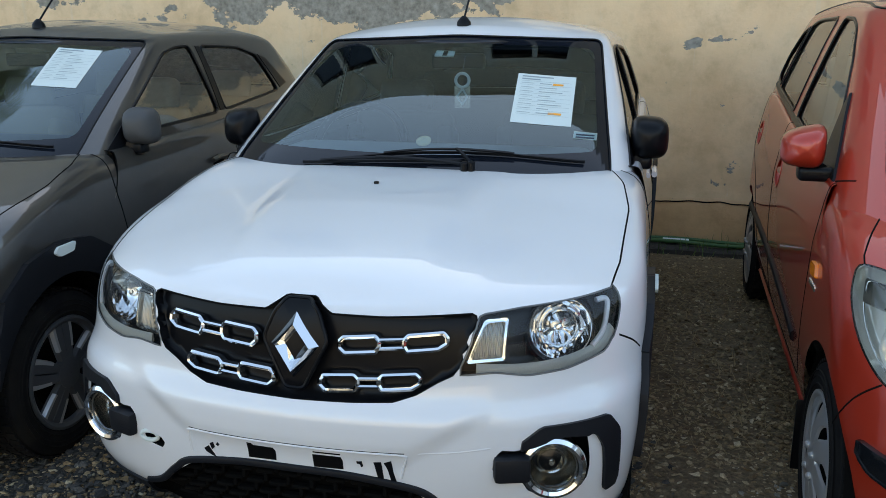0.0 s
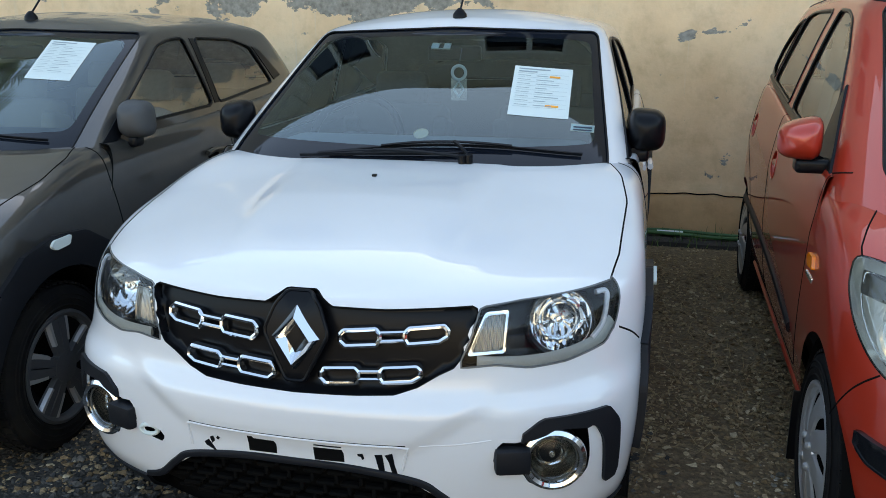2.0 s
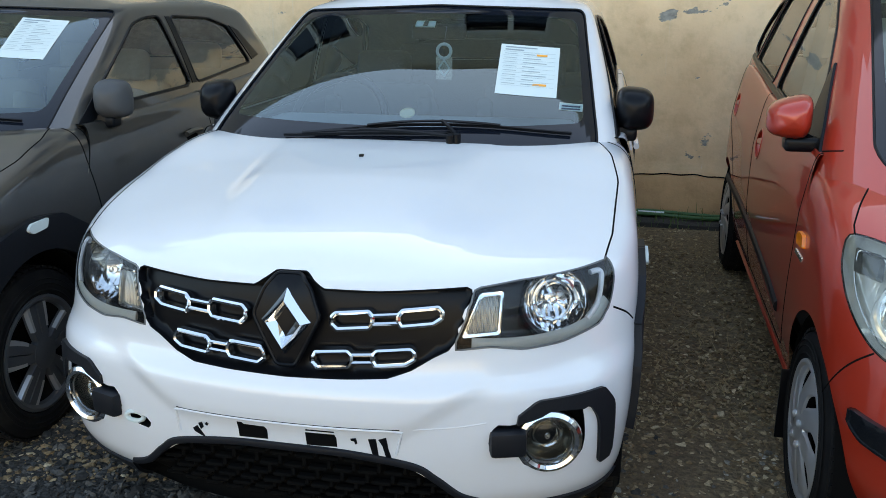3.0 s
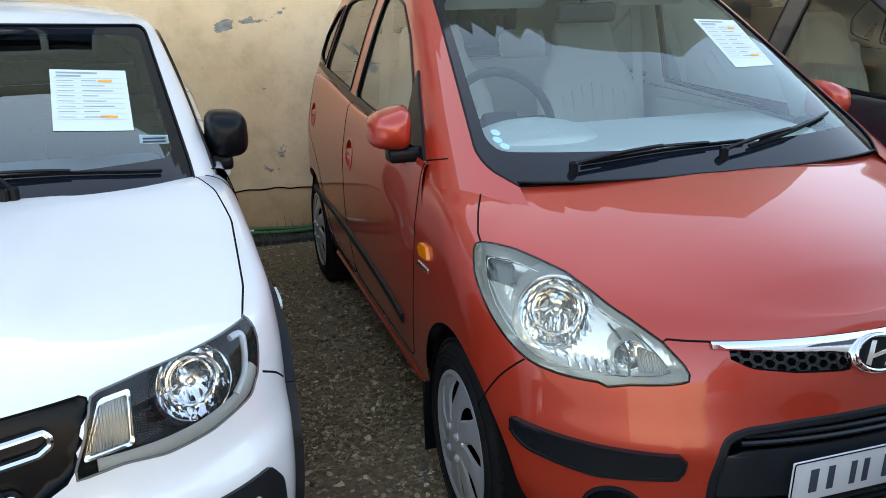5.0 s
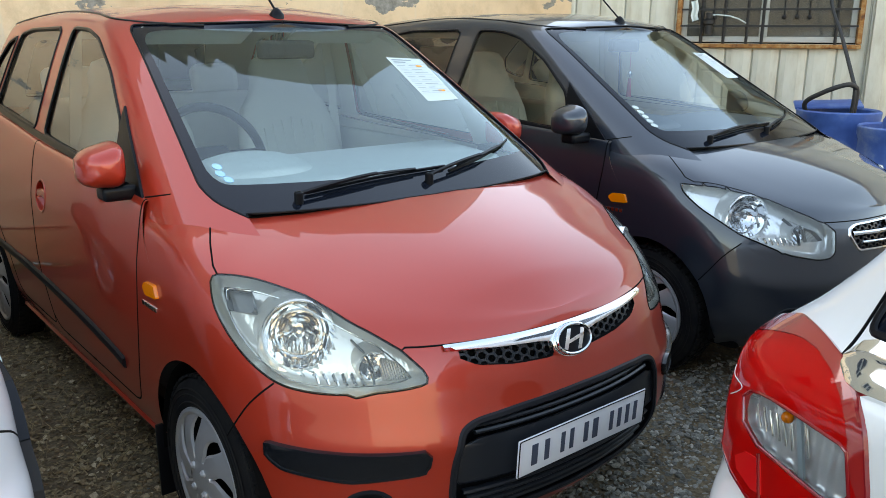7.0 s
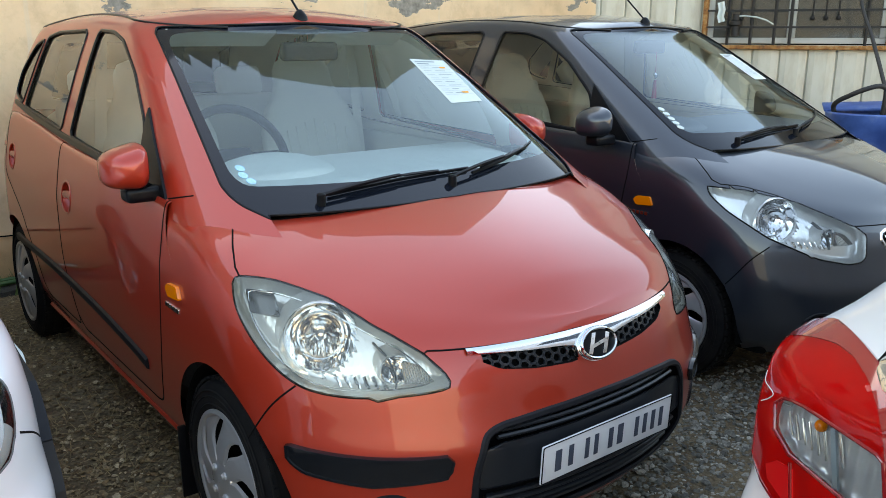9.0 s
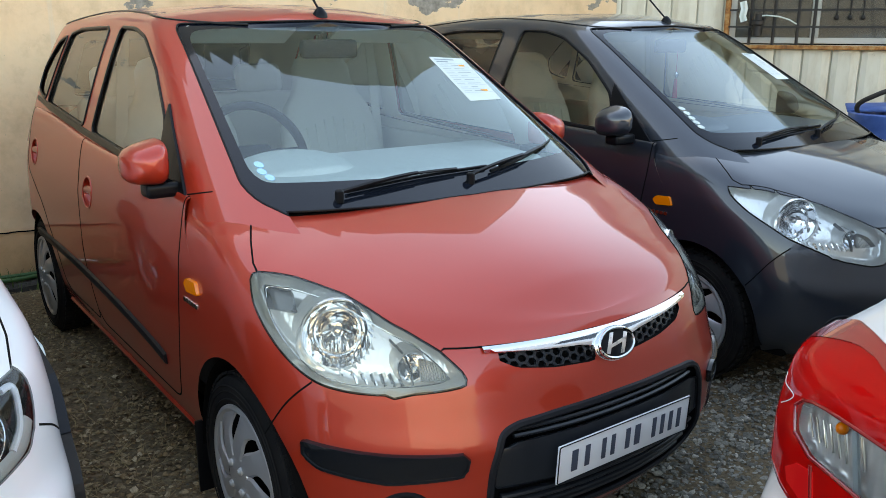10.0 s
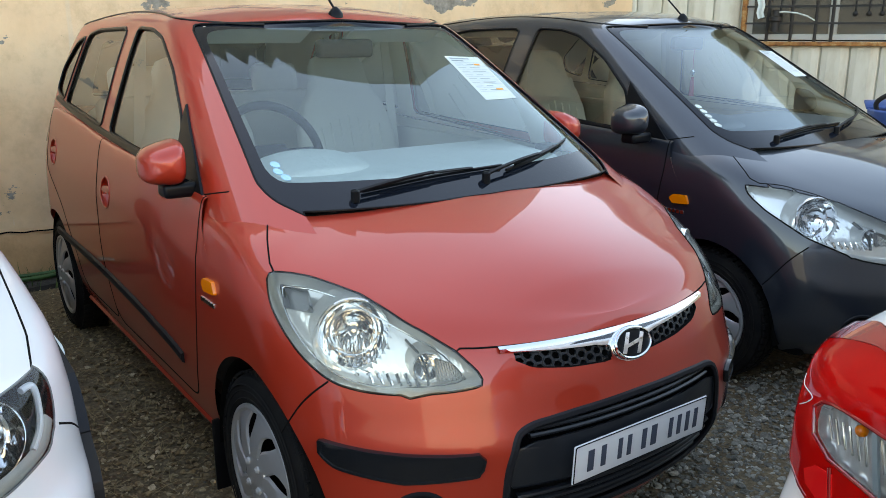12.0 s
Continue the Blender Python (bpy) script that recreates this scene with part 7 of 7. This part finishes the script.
for x in np.linspace(0.2, 3.2, 60):
    wob = 0.02 * noise.noise((x * 3.0, 1, 1))
    rows.append([bm.verts.new((x, wall_y(x) + d + (wob if d < -0.1 else 0), h + 0.6 * wob)) for d, h in ((0.0, 0.045), (-0.22, 0.04), (-0.26, 0.03), (-0.27, -0.02))])
for ra, rb in zip(rows, rows[1:]):
    for k in range(3):
        bm.faces.new((ra[k], ra[k + 1], rb[k + 1], rb[k]))
tagged(part("stone_ledge", bm, LEDGE, None), "low dark stone ledge along the foot of the wall", "ledge", kind="structure")
GREEN = material("green_garden_hose", (0.03, 0.10, 0.025), 0.5)
PIPE = material("dirty_black_pipe", (0.03, 0.028, 0.026), 0.6)
for d0, off, x0 in ((-0.10, 0.0, 1.15), (-0.16, 1.7, 1.35)):
    run = [(x, wall_y(x) + d0 + 0.025 * math.sin(x * 5 + off), 0.062 + 0.004 * math.sin(x * 9)) for x in np.linspace(x0, 3.0, 40)]
    tagged(part("garden_hose", sweep(run, ring_section(0.013, 10), [(0, 0, 1)] * 40), GREEN, None), "length of green garden hose lying on the ledge", "hose")
run = [(x, wall_y(x) - 0.13, 0.064) for x in (1.50, 1.56, 1.62, 1.66)]
tagged(part("pipe_offcut", sweep(run, ring_section(0.016, 12), [(0, 0, 1)] * 4), PAPER, None), "short white plastic pipe lying on the ledge", "pipe")

# upper-storey windows of the building, mirrored in the windscreens
UPPER_FRAME = material("grey_window_frame", (0.30, 0.29, 0.27), 0.6)
for i_, x_ in enumerate((-1.6, 0.6)):
    w_ = thing("window_%d" % (i_ + 2), pose(x_, wall_y(x_), 4.2, 0, 0, -15.1), "plain upper-storey window in the plaster wall", "window", kind="structure")
    bm = bmesh.new()
    for z in (-0.55, 0.55):
        box(1.16, 0.10, 0.07, 0.006, (0, -0.02, z), 1, bm)
    for x in (-0.545, 0.0, 0.545):
        box(0.07, 0.10, 1.03, 0.006, (x, -0.021, 0), 1, bm)
    part("window_frame", bm, UPPER_FRAME, w_)
    for x in (-0.27, 0.27):
        part("pane", box(0.47, 0.01, 1.03, 0, (x, -0.004, 0)), GLOSS, w_)

# ---- shed with barred window ----
SHED = material("cream_sheet_metal", (0.62, 0.59, 0.49), 0.42, 0.0)
n_, l_, p_ = nodes_of(SHED)
l_.new(ramp(SHED, noise_tex(SHED, coords(SHED, (3.0, 3.0, 0.8)), 2.0, 8, 0.65), [(0.25, (0.44, 0.38, 0.28)), (0.5, (0.62, 0.59, 0.49)), (0.8, (0.70, 0.68, 0.60))]), p_.inputs["Base Color"])
RUST = material("rusty_steel", (0.32, 0.13, 0.04), 0.85)
n_, l_, p_ = nodes_of(RUST)
l_.new(ramp(RUST, noise_tex(RUST, coords(RUST), 22.0, 8), [(0.3, (0.10, 0.035, 0.015)), (0.5, (0.36, 0.15, 0.04)), (0.75, (0.52, 0.36, 0.18))]), p_.inputs["Base Color"])
IRON = material("dark_iron", (0.014, 0.013, 0.013), 0.6, 0.1)
ALU = material("aluminium_frame", (0.42, 0.42, 0.40), 0.45, 0.4)
PANE = clear("dusty_pane", (0.35, 0.35, 0.32), 0.05, 1.5, 0.10)
SHED_M = pose(7.55, 1.85, 0, 0, 0, -75.0)      # local x runs along the wall, local -y faces the yard
W0, W1, Z0, Z1 = -1.20, 0.215, 1.365, 2.35
bm = bmesh.new()


def corrugated(bm, x0, x1, z0, z1, pitch=0.223):
    """Broad shallow pans with narrow folded joints, in step along the whole wall."""
    row = []
    for k in range(-30, 30):
        for u, d in ((0.0, 0.0), (0.004, 0.022), (0.012, 0.022), (0.016, -0.004), (0.06, -0.016), (0.16, -0.016), (0.215, -0.004)):
            x = -0.371 + k * pitch + u
            if x0 < x < x1:
                row.append((x, d))
    row = [(x0, row[0][1])] + row + [(x1, row[-1][1])]
    a = [bm.verts.new((u, d, z0)) for u, d in row]
    b = [bm.verts.new((u, d, z1)) for u, d in row]
    for k in range(len(row) - 1):
        bm.faces.new((a[k], a[k + 1], b[k + 1], b[k]))


for x0, x1, z0, z1 in ((-4.2, W0, 0, 2.9), (W0, W1, 0, Z0), (W0, W1, Z1, 2.9), (W1, 3.2, 0, 2.9)):
    corrugated(bm, x0, x1, z0, z1)
box(7.4, 0.04, 2.9, 0, (-0.5, 2.6, 1.45), 1, bm)
shed_wall = part("wall_east", bm, SHED, None, "", False)
shed_wall.matrix_world = SHED_M
tagged(shed_wall, "cream corrugated sheet-metal shed wall with streaks of dirt", "wall", kind="structure")
roof = part("shed_roof", box(7.6, 3.2, 0.05, 0.01, (-0.5, 1.2, 2.95)), SHED, None)
roof.matrix_world = SHED_M
tagged(roof, "flat metal roof of the shed", "roof", kind="structure")
bm = bmesh.new()
for k in range(28):
    for z in (Z0 - 0.075, 0.6):
        lathe([(0.010, -0.034), (0.010, -0.028)], 8, "y", bm, (-0.371 - 12 * 0.223 + k * 0.223 + 0.10, 0.012, z))
ob = part("screw_head", bm, IRON, shed_wall)
tagged(ob, "dark screw heads in the sheet metal", kind="stuff")
win = thing("window_1", SHED_M, "sliding aluminium window behind rusty iron bars", "window", kind="structure")
bm = bmesh.new()
for z in (Z0 - 0.02, Z1 + 0.02):
    box(W1 - W0 + 0.08, 0.10, 0.035, 0.006, ((W0 + W1) / 2, -0.02, z), 1, bm)
for x in (W0 - 0.02, W1 + 0.02):
    box(0.04, 0.10, Z1 - Z0, 0.006, (x, -0.021, (Z0 + Z1) / 2), 1, bm)
part("window_frame", bm, RUST, win, "rust-stained steel frame")
for x0, x1 in ((W0, -0.50), (-0.53, W1)):
    bm = bmesh.new()
    for z in (Z0 + 0.035, Z1 - 0.035):
        box(x1 - x0, 0.03, 0.05, 0.004, ((x0 + x1) / 2, 0.05, z), 1, bm)
    for x in (x0 + 0.025, x1 - 0.025):
        box(0.05, 0.03, Z1 - Z0 - 0.12, 0.004, (x, 0.051, (Z0 + Z1) / 2), 1, bm)
    sash = part("sash", bm, ALU, win)
    part("pane", box(x1 - x0 - 0.09, 0.006, Z1 - Z0 - 0.11, 0, ((x0 + x1) / 2, 0.052, (Z0 + Z1) / 2)), PANE, sash)
for x in (-1.026, -0.838, -0.649, -0.524, 0.055):
    part("bar", sweep([(x, -0.05, Z0 - 0.01), (x, -0.05, Z1)], ring_section(0.013, 8), [(0, -1, 0)] * 2), IRON, win)
for x in (-0.93, -0.359, -0.259, -0.163):      # short rods that end in a ball
    bm = sweep([(x, -0.05, 1.60), (x, -0.05, Z1)], ring_section(0.007, 8), [(0, -1, 0)] * 2)
    bmesh.ops.create_uvsphere(bm, u_segments=14, v_segments=8, radius=0.021, matrix=Matrix.Translation((x, -0.05, 1.585)))
    part("ball_rod", bm, IRON, win)
for z in (1.512, 1.650, 2.05):
    part("cross_bar", box(W1 - W0 + 0.06, 0.012, 0.016, 0, ((W0 + W1) / 2, -0.062, z)), IRON, win)
rag = [(-1.10, -0.085, 1.72), (-1.085, -0.09, 1.66), (-1.095, -0.085, 1.60), (-1.08, -0.08, 1.555)]
tap = thing("pipe_coupling", SHED_M, "dark pipe coupling with a white wire on the window bars", "pipe")
part("coupling", lathe([(0.001, 1.44), (0.035, 1.44), (0.035, 1.52), (0.050, 1.53), (0.050, 1.56), (0.030, 1.57), (0.030, 1.62), (0.001, 1.62)], 20, "z", at=(-0.965, -0.10, 0)), IRON, tap)
part("wire", sweep([(-0.965, -0.10, 1.60), (-0.90, -0.11, 1.605), (-0.80, -0.11, 1.595), (-0.72, -0.10, 1.57), (-0.66, -0.07, 1.535)], ring_section(0.006, 6), [(0, -0.2, 1)] * 5), PAPER, tap, "stiff white wire")
cloth_ = tagged(part("rag", sweep(rag, [(-0.030, -0.006), (-0.012, 0.010), (0.010, -0.004), (0.026, 0.008), (0.010, -0.012)], [(0, -1, 0.1)] * 4), PAPER, None), "grey rag hanging on the window bars", "rag")
cloth_.matrix_world = SHED_M
# the room's dark is a near-black sheet added behind the panes
part("room_dark_sheet", box(W1 - W0 + 0.4, 0.02, 1.6, 0, ((W0 + W1) / 2, 0.9, 1.8)), DARK, win)
for x in (W1 + 0.17,):
    post = part("corner_post", box(0.12, 0.09, 2.9, 0.01, (x, -0.05, 1.45)), SHED, None)
    post.matrix_world = SHED_M
    tagged(post, "plain cream steel post beside the window", "post", kind="structure")

BLUE = material("blue_drum_plastic", (0.02, 0.085, 0.36), 0.45)
n_, l_, p_ = nodes_of(BLUE)
l_.new(ramp(BLUE, noise_tex(BLUE, coords(BLUE), 6.0, 7), [(0.3, (0.03, 0.085, 0.27)), (0.55, (0.055, 0.135, 0.40)), (0.75, (0.20, 0.28, 0.44))]), p_.inputs["Base Color"])


def drum(m, label, h=0.92, r=0.31):
    g = thing("plastic_drum", m, label, "barrel", "blue drums")
    prof = [(0.001, 0.0), (r * 0.93, 0.0), (r * 0.97, 0.03), (r, 0.10), (r, 0.28), (r * 1.03, 0.30), (r * 1.03, 0.33), (r, 0.35), (r, 0.58), (r * 1.03, 0.60), (r * 1.03, 0.63), (r, 0.65), (r, h - 0.10), (r * 1.05, h - 0.06), (r * 1.06, h - 0.01), (r * 1.02, h), (r * 0.96, h - 0.01), (r * 0.94, h - 0.30), (0.001, h - 0.30)]
    part("drum_body", lathe(prof, 48, "z"), BLUE, g)
    # the dark opening is put in as a glossy near-black disc
    part("drum_dark_disc", lathe([(r * 0.935, h - 0.22), (0.001, h - 0.22)], 40, "z"), GLOSS, g, "near-black disc for the dark inside of the drum")
    return g


drum(pose(6.42, 1.50, 0), "open blue plastic drum with a dark opening", 0.92, 0.27)
drum(pose(5.99, 1.03, 0, 0, 0, 30), "blue plastic drum with scuffed sides", 0.87, 0.255)
lid = thing("drum_lid", pose(6.53, 1.60, 0.945, 7, -3, -74), "loose blue board lying across an open drum", "lid")
part("board", box(0.46, 0.26, 0.018, 0.006), BLUE, lid)
jug = thing("plastic_jug", pose(6.02, 1.06, 0.66), "blue plastic jug standing in a drum", "jug")
part("jug_body", lathe([(0.001, 0.0), (0.085, 0.0), (0.095, 0.02), (0.095, 0.24), (0.07, 0.29), (0.035, 0.31), (0.035, 0.33), (0.001, 0.33)], 28, "z"), BLUE, jug)
hose = [(6.40, 1.66, 0.80), (6.28, 1.71, 0.955), (6.22, 1.59, 1.045), (6.22, 1.45, 1.105), (6.25, 1.395, 1.10), (6.29, 1.375, 1.05), (6.33, 1.39, 0.86)]
path_ = round_path(hose, 8, False)
tagged(part("hose", sweep(path_, ring_section(0.017, 10), [(0.2, 0.1, 1)] * len(path_)), PIPE, None), "thick black hose curling into the drum", "hose")
cable = [(6.30, 1.40, 0.86), (6.27, 1.385, 1.06), (6.33, 1.423, 1.153), (6.606, 1.579, 1.446), (6.884, 1.725, 1.687), (7.30, 1.90, 2.2), (7.42, 1.95, 2.9)]
path_ = round_path(cable, 8, False)
tagged(part("cable", sweep(path_, ring_section(0.014, 8), [(0.9, 0.1, 0.2)] * len(path_)), PIPE, None), "black pipe hanging down past the window", "pipe")

# ---- plain walls added out of view to close the yard ----
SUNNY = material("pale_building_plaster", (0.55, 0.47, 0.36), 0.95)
l_ = SUNNY.node_tree.links
l_.new(ramp(SUNNY, noise_tex(SUNNY, coords(SUNNY), 0.8, 6), [(0.3, (0.27, 0.245, 0.21)), (0.7, (0.37, 0.345, 0.30))]), SUNNY.node_tree.nodes["Principled BSDF"].inputs["Base Color"])
tagged(part("wall_south", box(50, 0.3, 5.5, at=(0, -14, 2.75)), SUNNY, None, smooth=False), "plain sunlit building wall across the yard", "wall", kind="structure")
tagged(part("wall_west", box(0.3, 24, 3.2, at=(-16, -3, 1.6)), SUNNY, None, smooth=False), "plain wall added out of view at the side of the yard", "wall", kind="structure")
tagged(part("wall_far_east", box(0.3, 30, 3.2, at=(16, -3, 1.6)), SUNNY, None, smooth=False), "plain wall added out of view at the end of the yard", "wall", kind="structure")

# ---- palm beyond the lower wall, mirrored in a windscreen ----
BARK = material("palm_bark", (0.12, 0.09, 0.065), 0.9)
bump(BARK, noise_tex(BARK, coords(BARK, (1, 1, 6)), 5.0, 4), 0.8, 0.03)
FROND = material("palm_leaf", (0.045, 0.085, 0.02), 0.5)


def palm(m, height, seed):
    tree = thing("palm_tree", m, "tall palm with feathery green fronds beyond the wall", "tree")
    rng = np.random.default_rng(seed)
    axis = [(0.25 * t * t, 0.1 * t, height * t) for t in np.linspace(0, 1, 14)]
    part("trunk", sweep(axis, ring_section(0.16, 14), [(0, -1, 0)] * 14), BARK, tree)
    top = Vector(axis[-1])
    for k in range(22):
        a, lift, ln = k * 2.4, rng.uniform(-0.2, 1.1), rng.uniform(1.7, 2.4)
        out = Vector((math.cos(a), math.sin(a), 0))
        side = Vector((-out.y, out.x, 0))
        spine = [top + out * ln * t + Vector((0, 0, ln * (lift * t - (0.75 + 0.3 * lift) * t * t))) for t in np.linspace(0, 1, 26)]
        bm = bmesh.new()
        sweep(spine, ring_section(0.014, 6), [(0, 0, 1)] * 26, False, bm)
        for i in range(3, 26):
            t = i / 25
            ll = 0.62 * math.sin(math.pi * min(1.0, 0.15 + t * 0.85)) + 0.08
            for s in (1, -1):
                tip = spine[i] + side * s * ll * 0.85 + out * ll * 0.5 - Vector((0, 0, ll * rng.uniform(0.2, 0.5)))
                b = (spine[i] - spine[i - 1]) * 0.32
                mid = spine[i].lerp(tip, 0.5) + Vector((0, 0, 0.03))
                q = [bm.verts.new(p) for p in (spine[i] - b, spine[i] + b, mid + b * 0.9, tip, mid - b * 0.9)]
                bm.faces.new(q)
        part("frond", bm, FROND, tree)
    return tree


palm(pose(-9.2, 9.6, 0), 9.4, 4)
